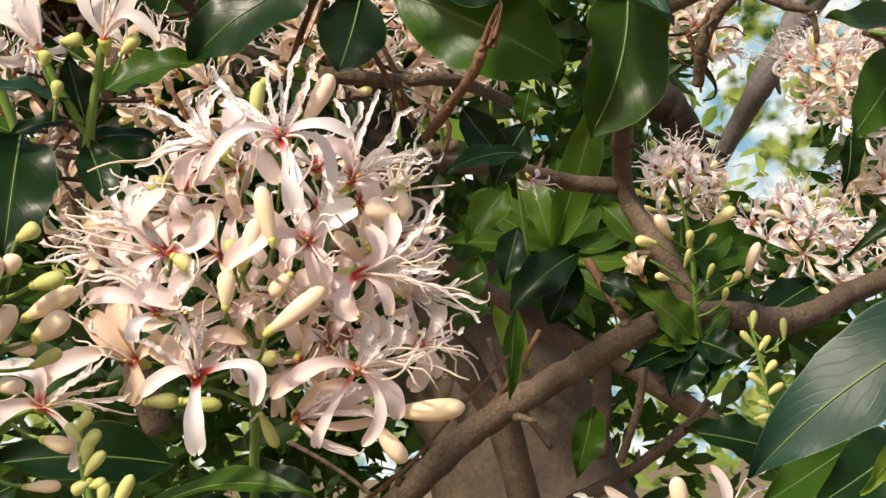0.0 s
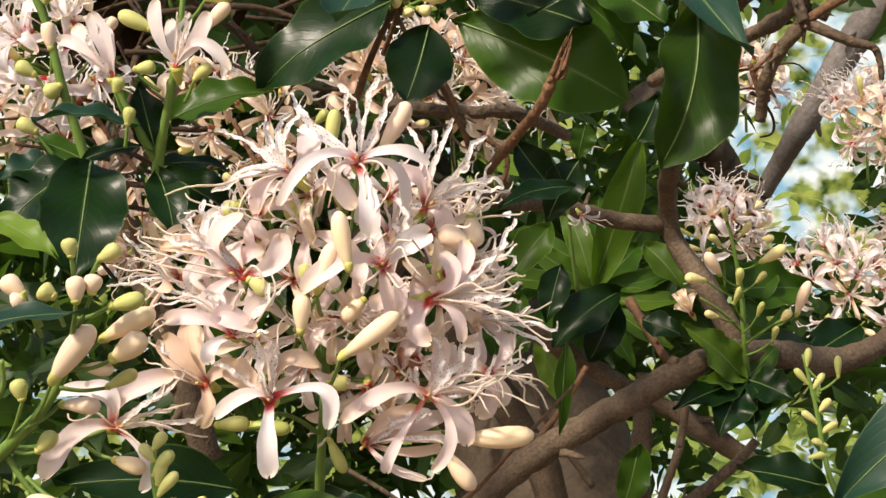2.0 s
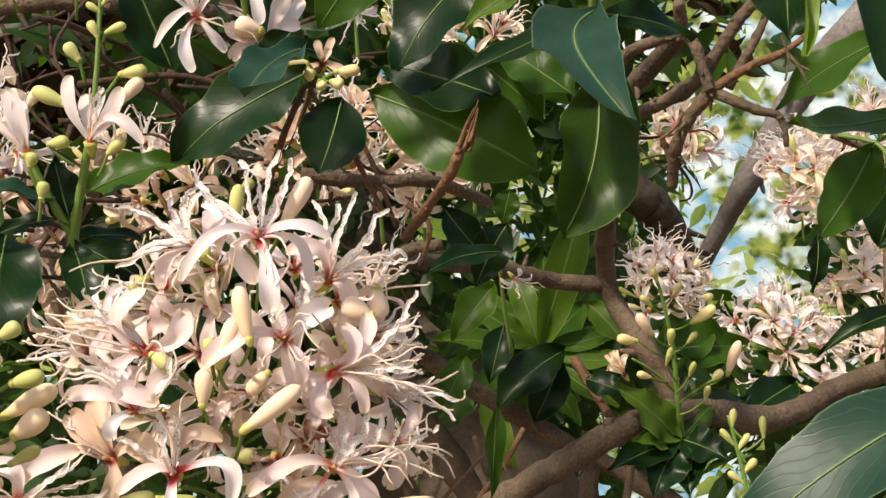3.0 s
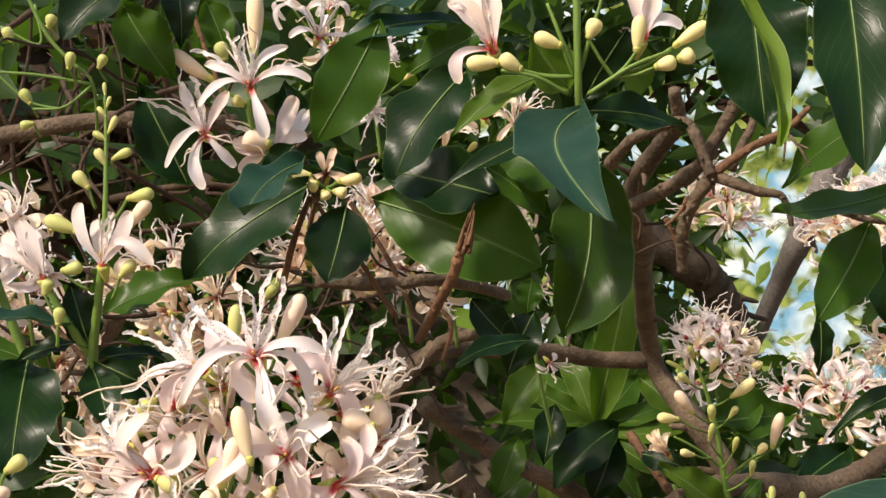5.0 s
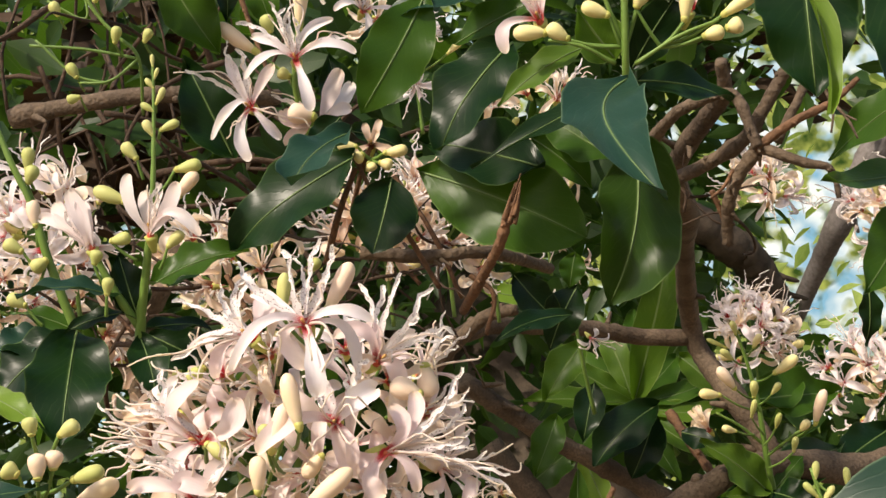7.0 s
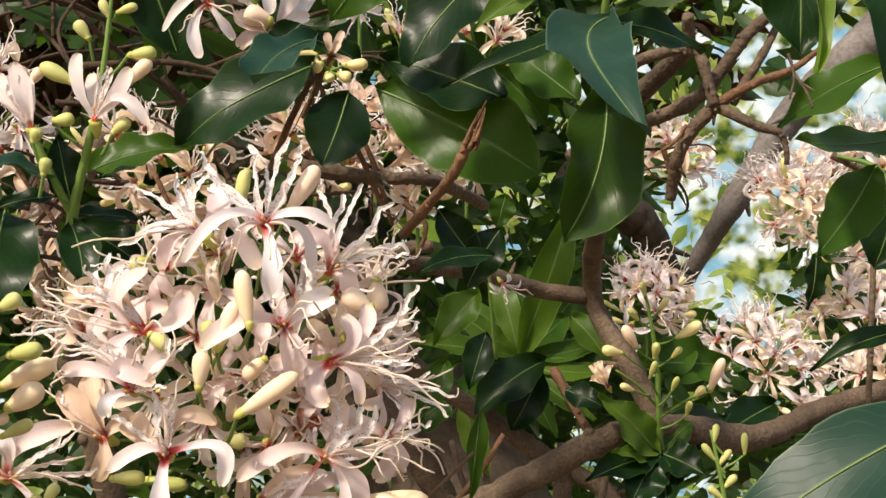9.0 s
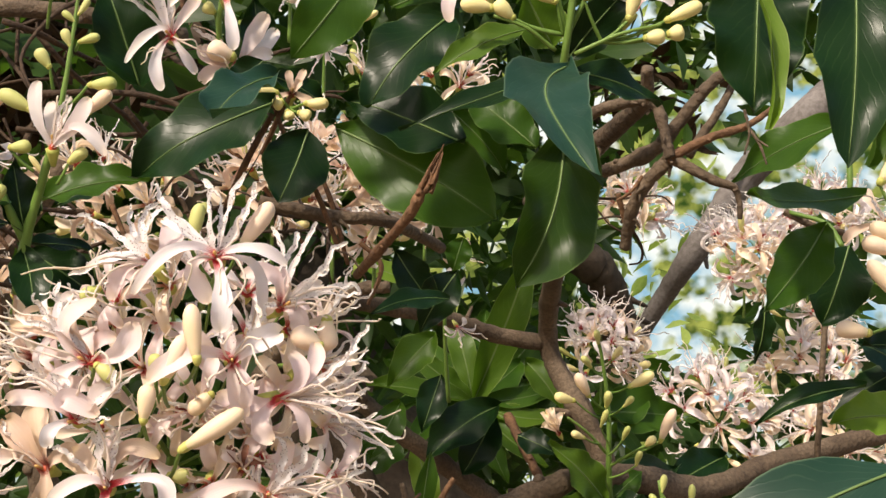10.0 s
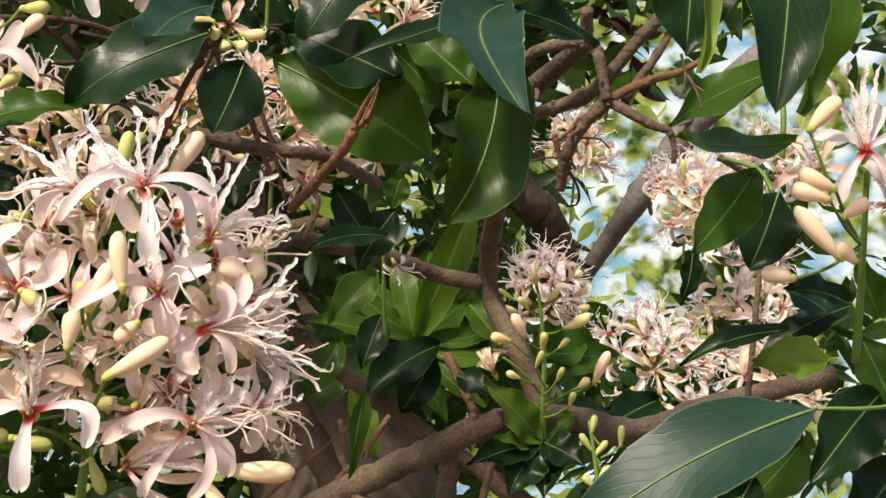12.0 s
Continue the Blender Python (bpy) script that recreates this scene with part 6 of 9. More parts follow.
bud(spray_edge, (-0.3565, 0.8673, 1.7212), (-0.3676, 0.8653, 1.7289), 0.0106, BUD_GREEN, (-0.3475, 0.8752, 1.7070))
whole_flower(spray_edge, (-0.3755, 0.8904, 1.7917), (-0.23, -0.89, 0.37), 0.9, 0.2, 1.0, PETAL_WHITE, straps=5, threads=5)
whole_flower(spray_edge, (-0.4106, 0.9041, 1.8181), (-0.23, -0.89, 0.37), 0.95, 0.8, 1.0, PETAL_WHITE, straps=5, threads=5)
whole_flower(spray_edge, (-0.4195, 0.8994, 1.7798), (-0.23, -0.94, 0.06), 0.95, 0.4, 1.0, PETAL_WHITE, straps=5, threads=5)

# leaves round the upper spray
shoot_spray = thing("leafy_shoot", (-0.2787, 0.8756, 1.6700), "leafy shoot of dark green leaves below the flower stalk", "leafy shoot", "leafy shoots")
leaf(shoot_spray, (-0.2828, 0.8482, 1.7133), (-0.3374, 0.8137, 1.7154), 0.0239, (0.06, -0.63, 0.81), LEAF_PALE, 0.12, 0.2, 0.1)
leaf(shoot_spray, (-0.2733, 0.8610, 1.7006), (-0.2822, 0.8532, 1.7457), 0.0269, (0.57, -1.00, 0.13), LEAF_DARK, 0.06, 0.25, 0.1)
leaf(shoot_spray, (-0.3162, 0.8587, 1.6967), (-0.3103, 0.8111, 1.6156), 0.0541, (0.38, -1.04, 0.33), LEAF_DARK, 0.08, 0.2, 0.1, 0, 0.5)
leaf(shoot_spray, (-0.3215, 0.8684, 1.6970), (-0.3709, 0.8421, 1.6505), 0.0482, (-0.02, -0.90, 0.57), LEAF_DARK, 0.06, 0.25, 0.1)
leaf(shoot_spray, (-0.3660, 0.8212, 1.6562), (-0.3197, 0.8086, 1.6272), 0.0211, (0.07, -0.71, 0.70), LEAF_YOUNG, 0.06, 0.25, 0.1)
leaf(shoot_spray, (-0.2824, 0.8596, 1.7052), (-0.3202, 0.8486, 1.6947), 0.0163, (0.07, -0.81, 0.68), LEAF_DARK, 0.06, 0.25, 0.1)
leaf(shoot_spray, (-0.2716, 0.8871, 1.7285), (-0.2018, 0.8890, 1.7460), 0.0308, (0.08, -0.90, 0.57), LEAF_MID, 0.08, 0.25, 0.1)
leaf(shoot_spray, (-0.2737, 0.8629, 1.6884), (-0.2563, 0.8414, 1.6395), 0.0264, (0.38, -1.03, 0.23), LEAF_DARK, 0.06, 0.25, 0.1)
leaf(shoot_spray, (-0.2842, 0.9113, 1.6984), (-0.2361, 0.9194, 1.6682), 0.0354, (0.28, -1.05, 0.33), LEAF_DARK, 0.06, 0.25, 0.1)
leaf(shoot_spray, (-0.2746, 0.8721, 1.6941), (-0.2332, 0.9149, 1.6973), 0.0193, (0.07, -0.71, 0.70), LEAF_DARK, 0.06, 0.25, 0.1)
leaf(shoot_spray, (-0.3244, 0.8879, 1.7010), (-0.3737, 0.8811, 1.7230), 0.0216, (0.07, -0.71, 0.70), LEAF_MID, 0.06, 0.25, 0.1)
leaf(shoot_spray, (-0.3477, 0.8764, 1.6995), (-0.3779, 0.8558, 1.6888), 0.0302, (0.07, -0.88, 0.47), LEAF_PALE, 0.06, 0.25, 0.1)
leaf(shoot_spray, (-0.2701, 0.9169, 1.7334), (-0.2341, 0.9345, 1.7653), 0.0241, (-0.12, -1.08, 0.34), LEAF_DARK, 0.06, 0.25, 0.1)

# white flowers above the head
spray_white = thing("flower_spray", (-0.1813, 0.9444, 1.8283), "cluster of white-pink flowers with red throats among leaves", "flower spray", "flower sprays")
stem(spray_white, ((-0.1478, 0.9680, 1.8298), (-0.1616, 0.9416, 1.8466), (-0.1647, 0.9138, 1.8734), (-0.1522, 0.9009, 1.9288), (-0.1368, 0.8905, 1.9756)), 0.0030, 0.0017, STEM)
f = bloom(spray_white, (-0.1579, 0.8915, 1.8819), (0.09, -1.12, 0.34), 1.0)
petal(f, (-0.1579, 0.8915, 1.8819), (-0.1868, 0.8839, 1.9005), (0.0009, -0.0046, 0.0021), 0.0081, (0.07, -1.09, 0.25), PETAL_WHITE, 0.25, 0.0)
petal(f, (-0.1579, 0.8915, 1.8819), (-0.1934, 0.8809, 1.8689), (0.0019, -0.0063, 0.0092), 0.0073, (-0.01, -1.13, 0.36), PETAL_WHITE, 0.25, 0.0)
petal(f, (-0.1579, 0.8915, 1.8819), (-0.1495, 0.8903, 1.8413), (0.0022, -0.0056, -0.0017), 0.0093, (0.22, -1.00, -0.07), PETAL_WHITE, 0.25, 0.0)
petal(f, (-0.1579, 0.8915, 1.8819), (-0.1143, 0.8919, 1.8812), (0.0016, -0.0057, 0.0068), 0.0081, (0.38, -1.08, 0.31), PETAL_WHITE, 0.25, 0.1)
petal(f, (-0.1579, 0.8915, 1.8819), (-0.1284, 0.8918, 1.9085), (-0.0046, -0.0055, 0.0036), 0.0073, (0.35, -1.03, 0.12), PETAL_WHITE, 0.25, 0.0)
staminode(f, (-0.1579, 0.8915, 1.8819), (-0.1685, 0.8795, 1.9249), (0.0002, -0.0019, -0.0005), 0.0032, (0.14, -1.03, 0.04), 0.003)
staminode(f, (-0.1579, 0.8915, 1.8819), (-0.1581, 0.8816, 1.9209), (0.0002, -0.0019, -0.0005), 0.0032, (0.14, -1.03, 0.04), 0.003)
staminode(f, (-0.1579, 0.8915, 1.8819), (-0.1939, 0.8800, 1.9133), (0.0007, -0.0027, 0.0026), 0.0032, (0.14, -1.03, 0.04), 0.003)
staminode(f, (-0.1579, 0.8915, 1.8819), (-0.1158, 0.8935, 1.8908), (0.0013, -0.0036, 0.0065), 0.0028, (0.14, -1.03, 0.04), 0.003)
staminode(f, (-0.1579, 0.8915, 1.8819), (-0.1632, 0.8827, 1.9144), (0.0002, -0.0019, -0.0005), 0.0032, (0.14, -1.03, 0.04), 0.003)
stamen(f, (-0.1579, 0.8915, 1.8819), (-0.1574, 0.8805, 1.9256), (0.0034, -0.0015, -0.0009))
staminode(f, (-0.1579, 0.8915, 1.8819), (-0.1645, 0.8778, 1.9170), (-0.0010, -0.0021, -0.0003), 0.0028, (0.14, -1.03, 0.04), 0.003)
staminode(f, (-0.1579, 0.8915, 1.8819), (-0.1526, 0.8809, 1.9096), (0.0014, -0.0018, -0.0006), 0.0028, (0.14, -1.03, 0.04), 0.003)
stamen(f, (-0.1579, 0.8915, 1.8819), (-0.1739, 0.8771, 1.9161), (0.0005, -0.0025, 0.0019))
stamen(f, (-0.1579, 0.8915, 1.8819), (-0.1298, 0.8845, 1.8962), (0.0007, -0.0027, 0.0026))
stamen(f, (-0.1579, 0.8915, 1.8819), (-0.1468, 0.8808, 1.9283), (0.0002, -0.0019, -0.0005))
stamen(f, (-0.1579, 0.8915, 1.8819), (-0.1155, 0.8930, 1.8927), (0.0014, -0.0038, 0.0073))
f = bloom(spray_white, (-0.1967, 0.9047, 1.8559), (-0.34, -1.12, 0.20), 1.0)
petal(f, (-0.1967, 0.9047, 1.8559), (-0.2279, 0.9024, 1.8364), (0.0054, -0.0063, 0.0105), 0.0082, (-0.13, -1.12, 0.27), PETAL_WHITE, 0.25, 0.2)
petal(f, (-0.1967, 0.9047, 1.8559), (-0.2003, 0.9062, 1.8159), (-0.0061, -0.0047, -0.0002), 0.0094, (0.03, -1.02, -0.04), PETAL_WHITE, 0.25, 0.0)
petal(f, (-0.1967, 0.9047, 1.8559), (-0.2086, 0.8944, 1.8915), (0.0004, -0.0039, -0.0010), 0.0082, (-0.06, -1.06, 0.07), PETAL_WHITE, 0.25, 0.0)
petal(f, (-0.1967, 0.9047, 1.8559), (-0.1792, 0.9088, 1.8874), (0.0004, -0.0039, -0.0010), 0.0086, (0.14, -1.03, 0.04), PETAL, 0.25, 0.0)
petal(f, (-0.1967, 0.9047, 1.8559), (-0.1795, 0.9164, 1.8329), (0.0004, -0.0039, -0.0010), 0.0074, (0.32, -0.98, -0.08), PETAL_WHITE, 0.25, 0.0)
staminode(f, (-0.1967, 0.9047, 1.8559), (-0.2100, 0.8912, 1.9037), (-0.0022, -0.0022, -0.0002), 0.0033, (0.14, -1.03, 0.04), 0.003)
staminode(f, (-0.1967, 0.9047, 1.8559), (-0.1973, 0.8938, 1.8982), (0.0002, -0.0019, -0.0005), 0.0033, (0.14, -1.03, 0.04), 0.003)
staminode(f, (-0.1967, 0.9047, 1.8559), (-0.2057, 0.8968, 1.8831), (0.0002, -0.0019, -0.0005), 0.0033, (0.14, -1.03, 0.04), 0.003)
staminode(f, (-0.1967, 0.9047, 1.8559), (-0.2412, 0.8889, 1.8840), (0.0010, -0.0033, 0.0050), 0.0025, (0.14, -1.03, 0.04), 0.003)
stamen(f, (-0.1967, 0.9047, 1.8559), (-0.2472, 0.8919, 1.8861), (0.0097, -0.0031, 0.0080))
staminode(f, (-0.1967, 0.9047, 1.8559), (-0.2061, 0.8899, 1.8938), (-0.0014, -0.0021, -0.0003), 0.0029, (0.14, -1.03, 0.04), 0.003)
stamen(f, (-0.1967, 0.9047, 1.8559), (-0.2210, 0.8915, 1.8816), (0.0023, -0.0025, 0.0025))
stamen(f, (-0.1967, 0.9047, 1.8559), (-0.2155, 0.9001, 1.8337), (0.0004, -0.0023, 0.0011))
stamen(f, (-0.1967, 0.9047, 1.8559), (-0.1983, 0.8890, 1.8921), (0.0026, -0.0016, -0.0008))
stamen(f, (-0.1967, 0.9047, 1.8559), (-0.1698, 0.9001, 1.8435), (0.0004, -0.0023, 0.0011))
stamen(f, (-0.1967, 0.9047, 1.8559), (-0.2090, 0.8970, 1.8403), (0.0002, -0.0019, -0.0005))
stamen(f, (-0.1967, 0.9047, 1.8559), (-0.1508, 0.9137, 1.8383), (0.0002, -0.0019, -0.0005))
f = bloom(spray_white, (-0.1506, 0.9324, 1.8464), (0.44, -1.00, 0.01), 1.0)
petal(f, (-0.1506, 0.9324, 1.8464), (-0.1324, 0.9249, 1.8831), (-0.0016, -0.0035, -0.0032), 0.0126, (0.32, -0.98, -0.08), PETAL, 0.25, 0.0)
petal(f, (-0.1506, 0.9324, 1.8464), (-0.1275, 0.9376, 1.8756), (0.0037, -0.0034, -0.0014), 0.0105, (0.42, -0.97, -0.09), PETAL_WHITE, 0.25, 0.0)
petal(f, (-0.1506, 0.9324, 1.8464), (-0.1285, 0.9327, 1.8540), (0.0008, -0.0044, 0.0014), 0.0096, (0.44, -1.00, 0.01), PETAL_WHITE, 0.25, 0.0)
petal(f, (-0.1506, 0.9324, 1.8464), (-0.1773, 0.9230, 1.8565), (-0.0043, -0.0034, -0.0045), 0.0126, (0.13, -1.01, -0.05), PETAL, 0.25, 0.0)
petal(f, (-0.1506, 0.9324, 1.8464), (-0.1778, 0.9331, 1.8332), (-0.0037, -0.0044, -0.0005), 0.0105, (0.13, -1.01, -0.05), PETAL, 0.25, 0.0)
staminode(f, (-0.1506, 0.9324, 1.8464), (-0.1832, 0.9172, 1.8688), (0.0004, -0.0023, 0.0011), 0.0029, (0.14, -1.03, 0.04), 0.003)
stamen(f, (-0.1506, 0.9324, 1.8464), (-0.1819, 0.9131, 1.8694), (0.0008, -0.0029, 0.0035))
bud(spray_white, (-0.1899, 0.9048, 1.8988), (-0.2149, 0.8967, 1.9209), 0.0124, BUD, (-0.1625, 0.9230, 1.8786))
bud(spray_white, (-0.1566, 0.9045, 1.9131), (-0.1500, 0.8939, 1.9569), 0.0133, BUD, (-0.1598, 0.9187, 1.8967))
bud(spray_white, (-0.1776, 0.9028, 1.9115), (-0.1808, 0.8994, 1.9233), 0.0108, BUD_GREEN, (-0.1604, 0.9197, 1.8926))
bud(spray_white, (-0.1540, 0.9214, 1.8478), (-0.1718, 0.9180, 1.8540), 0.0149, BUD, (-0.1695, 0.9341, 1.8322))
bud(spray_white, (-0.1682, 0.9123, 1.8779), (-0.1757, 0.9102, 1.8829), 0.0091, BUD_GREEN, (-0.1652, 0.9274, 1.8604))
whole_flower(spray_white, (-0.1432, 0.9185, 1.9854), (0.17, -0.84, 0.50), 0.9, 0.3, 1.0, PETAL, straps=5, threads=5)
whole_flower(spray_white, (-0.1178, 0.9627, 1.9437), (0.44, -0.75, 0.27), 0.8, 0.3, 1.0, PETAL_WHITE, straps=5, threads=5)
bud_group = thing("bud_cluster", (-0.1033, 0.8676, 1.7937), "little cluster of cream buds and withered petals on a twig", "bud cluster")
stem(bud_group, ((-0.1255, 0.8929, 1.7673), (-0.1120, 0.8684, 1.7872), (-0.1041, 0.8656, 1.8014)), 0.0020, 0.0016, BARK_RED, "twig")
bud(bud_group, (-0.1126, 0.8550, 1.7988), (-0.1248, 0.8531, 1.8017), 0.0088, BUD_YELLOW, (-0.1055, 0.8678, 1.7921))
bud(bud_group, (-0.0937, 0.8585, 1.7928), (-0.0790, 0.8600, 1.7940), 0.0088, BUD_YELLOW, (-0.1055, 0.8678, 1.7921))
bud(bud_group, (-0.1059, 0.8586, 1.7875), (-0.1037, 0.8603, 1.7817), 0.0088, BUD_YELLOW, (-0.1055, 0.8678, 1.7921))
bud(bud_group, (-0.0984, 0.8596, 1.7866), (-0.0904, 0.8611, 1.7838), 0.0088, BUD_YELLOW, (-0.1055, 0.8678, 1.7921))
bud(bud_group, (-0.1088, 0.8568, 1.7935), (-0.1150, 0.8569, 1.7905), 0.0088, BUD_YELLOW, (-0.1055, 0.8678, 1.7921))
f = bloom(bud_group, (-0.1041, 0.8656, 1.8014), (0.16, -0.91, 0.38), 0.8)
petal(f, (-0.1041, 0.8656, 1.8014), (-0.1062, 0.8578, 1.8148), (0.0003, -0.0029, -0.0007), 0.0054, (0.13, -1.01, -0.05), PETAL_OLD, 0.25, 0.0)
petal(f, (-0.1041, 0.8656, 1.8014), (-0.0982, 0.8601, 1.8089), (0.0003, -0.0029, -0.0007), 0.0054, (0.13, -1.01, -0.05), PETAL_OLD, 0.25, 0.0)
petal(f, (-0.1041, 0.8656, 1.8014), (-0.1220, 0.8621, 1.7919), (0.0005, -0.0032, 0.0007), 0.0069, (0.17, -1.08, 0.24), PETAL_OLD, 0.25, 0.0)
petal(f, (-0.1041, 0.8656, 1.8014), (-0.0875, 0.8658, 1.7907), (0.0005, -0.0032, 0.0007), 0.0077, (0.17, -1.08, 0.24), PETAL_OLD, 0.25, 0.0)
petal(f, (-0.1041, 0.8656, 1.8014), (-0.0959, 0.8623, 1.8174), (0.0003, -0.0029, -0.0007), 0.0054, (0.13, -1.01, -0.05), PETAL_OLD, 0.25, 0.0)

# central leaves over the head
shoot_centre = thing("leafy_shoot", (-0.1158, 0.8678, 1.7476), "shoot with large dark glossy leaves and a pale young leaf", "leafy shoot", "leafy shoots")
stem(shoot_centre, ((-0.0707, 0.8940, 1.7030), (-0.0866, 0.8730, 1.7385), (-0.1065, 0.8628, 1.7708), (-0.1157, 0.8612, 1.7938)), 0.0019, 0.0015, BARK_RED, "twig")
stem(shoot_centre, ((-0.1487, 0.8997, 1.7315), (-0.1317, 0.8735, 1.7594), (-0.1157, 0.8631, 1.7863)), 0.0028, 0.0020, BARK_RED, "twig")
leaf(shoot_centre, (-0.1087, 0.8150, 1.7947), (-0.1374, 0.7608, 1.7521), 0.0352, (-0.01, -0.89, 0.62), LEAF_PALE, 0.06, 0.2, 0.1, 0, 0.62)
leaf(shoot_centre, (-0.1136, 0.8566, 1.7922), (-0.2030, 0.8504, 1.7410), 0.0531, (-0.02, -1.03, 0.38), LEAF_DARK, 0.08, 0.15, 0.1, 0, 0.5)
leaf(shoot_centre, (-0.0917, 0.8631, 1.7754), (-0.1074, 0.8540, 1.7237), 0.0445, (0.22, -1.00, -0.07), LEAF_DARK, 0.03, 0.1, 0.05, 0, 0.5)
leaf(shoot_centre, (-0.0736, 0.8739, 1.7807), (0.0319, 0.8490, 1.7164), 0.0660, (0.03, -1.02, -0.04), LEAF_MID, 0.03, 0.12, 0.06, -0.04, 0.55)
leaf(shoot_centre, (0.0124, 0.8455, 1.7632), (-0.0683, 0.8595, 1.7987), 0.0480, (0.17, -1.08, 0.24), LEAF_DARK, 0.05, 0.2, 0.1, 0, 0.4)
leaf(shoot_centre, (0.0036, 0.7957, 1.8329), (-0.0475, 0.7762, 1.7675), 0.0490, (-0.02, -1.03, 0.38), LEAF_DARK, 0.06, 0.18, 0.1, 0, 0.5)
leaf(shoot_centre, (-0.0488, 0.8000, 1.8768), (-0.0967, 0.7940, 1.8006), 0.0425, (0.35, -1.03, 0.12), LEAF_MID, 0.05, 0.12, 0.08, 0, 0.5)
leaf(shoot_centre, (0.0021, 0.8254, 1.8786), (-0.0946, 0.8006, 1.8566), 0.0258, (0.17, -0.76, 0.62), LEAF_PALE, 0.12, 0.2, 0.1)
leaf(shoot_centre, (-0.0379, 0.8475, 1.8578), (0.0357, 0.8288, 1.8783), 0.0302, (0.16, -0.91, 0.38), LEAF_MID, 0.06, 0.25, 0.1)
leaf(shoot_centre, (-0.0057, 0.8188, 1.9015), (-0.0567, 0.7972, 1.8849), 0.0332, (0.18, -0.86, 0.60), LEAF_PALE, 0.06, 0.25, 0.1)
leaf(shoot_centre, (0.0694, 0.7658, 1.7459), (0.0442, 0.7579, 1.6526), 0.0520, (0.21, -0.97, -0.16), LEAF_OLIVE, 0.06, 0.45, 0.20, -0.05, 0.48)
leaf(shoot_centre, (0.0043, 0.8780, 1.7951), (0.0414, 0.8814, 1.7556), 0.0291, (0.25, -1.04, 0.13), LEAF_MID, 0.04, 0.25, 0.1)
leaf(shoot_centre, (0.0597, 0.8503, 1.7630), (0.0117, 0.8654, 1.8070), 0.0338, (0.15, -1.06, 0.14), LEAF_MID, 0.06, 0.25, 0.1)
leaf(shoot_centre, (-0.1179, 0.8614, 1.8125), (-0.0830, 0.8886, 1.8007), 0.0234, (0.16, -0.91, 0.38), LEAF_DARK, 0.06, 0.25, 0.1)
leaf(shoot_centre, (-0.1260, 0.8771, 1.8290), (-0.1494, 0.8809, 1.8049), 0.0236, (0.15, -1.06, 0.14), LEAF_DARK, 0.06, 0.25, 0.1)
shoot_node = thing("leafy_shoot", (0.0698, 0.7721, 1.7888), "leafy shoot tip with green buds radiating from the node", "leafy shoot", "leafy shoots")
stem(shoot_node, ((0.0732, 0.8701, 1.7312), (0.0682, 0.8197, 1.7640), (0.0698, 0.7721, 1.7888), (0.0734, 0.7538, 1.8212), (0.0786, 0.7428, 1.8666)), 0.0026, 0.0022, STEM)
stem(shoot_node, ((0.0646, 0.7641, 1.7977), (0.0462, 0.7545, 1.8080), (0.0268, 0.7511, 1.8136)), 0.0014, 0.0010, STEM)
stem(shoot_node, ((0.0762, 0.7657, 1.7963), (0.1033, 0.7603, 1.8077), (0.1279, 0.7610, 1.8146)), 0.0014, 0.0010, STEM)
stem(shoot_node, ((0.0699, 0.7615, 1.8103), (0.0645, 0.7510, 1.8288), (0.0591, 0.7453, 1.8492)), 0.0017, 0.0010, STEM)
stem(shoot_node, ((0.0732, 0.7619, 1.8099), (0.0831, 0.7526, 1.8299), (0.0932, 0.7480, 1.8517)), 0.0017, 0.0010, STEM)
leaf(shoot_node, (0.0701, 0.7435, 1.7793), (0.0771, 0.6240, 1.6812), 0.0454, (0.06, -1.07, 0.15), LEAF_PALE, 0.05, 0.2, 0.1, 0.1, 0.42)
leaf(shoot_node, (0.0669, 0.7722, 1.7875), (-0.0268, 0.7533, 1.7433), 0.0208, (0.08, -0.78, 0.63), LEAF_DARK, 0.06, 0.3, 0.1, -0.06, 0.35)
leaf(shoot_node, (0.0493, 0.7738, 1.8148), (-0.0079, 0.7662, 1.7815), 0.0212, (-0.02, -0.96, 0.50), LEAF_ROSETTE, 0.06, 0.25, 0.1)
leaf(shoot_node, (0.0768, 0.7825, 1.7913), (0.1332, 0.8018, 1.7784), 0.0277, (0.26, -0.90, 0.37), LEAF_DARK, 0.06, 0.25, 0.1)
leaf(shoot_node, (0.0748, 0.7995, 1.8052), (0.1130, 0.7820, 1.8483), 0.0280, (0.44, -1.00, 0.01), LEAF_DARK, 0.06, 0.25, 0.1)
leaf(shoot_node, (0.0654, 0.7965, 1.8132), (0.0459, 0.7767, 1.8427), 0.0315, (-0.06, -1.06, 0.07), LEAF_ROSETTE, 0.06, 0.25, 0.1)
bud(shoot_node, (0.0637, 0.7522, 1.8240), (0.0497, 0.7489, 1.8313), 0.0101, BUD_YELLOW, (0.0694, 0.7622, 1.8070))
bud(shoot_node, (0.0385, 0.7525, 1.8129), (0.0281, 0.7492, 1.8217), 0.0101, BUD_YELLOW, (0.0694, 0.7622, 1.8070))
bud(shoot_node, (0.0258, 0.7500, 1.8177), (0.0075, 0.7478, 1.8192), 0.0101, BUD_YELLOW, (0.0694, 0.7622, 1.8070))
bud(shoot_node, (0.0810, 0.7532, 1.8268), (0.0869, 0.7512, 1.8366), 0.0101, BUD_YELLOW, (0.0927, 0.7653, 1.8042))
bud(shoot_node, (0.1081, 0.7584, 1.8170), (0.1127, 0.7539, 1.8362), 0.0101, BUD_YELLOW, (0.0927, 0.7653, 1.8042))
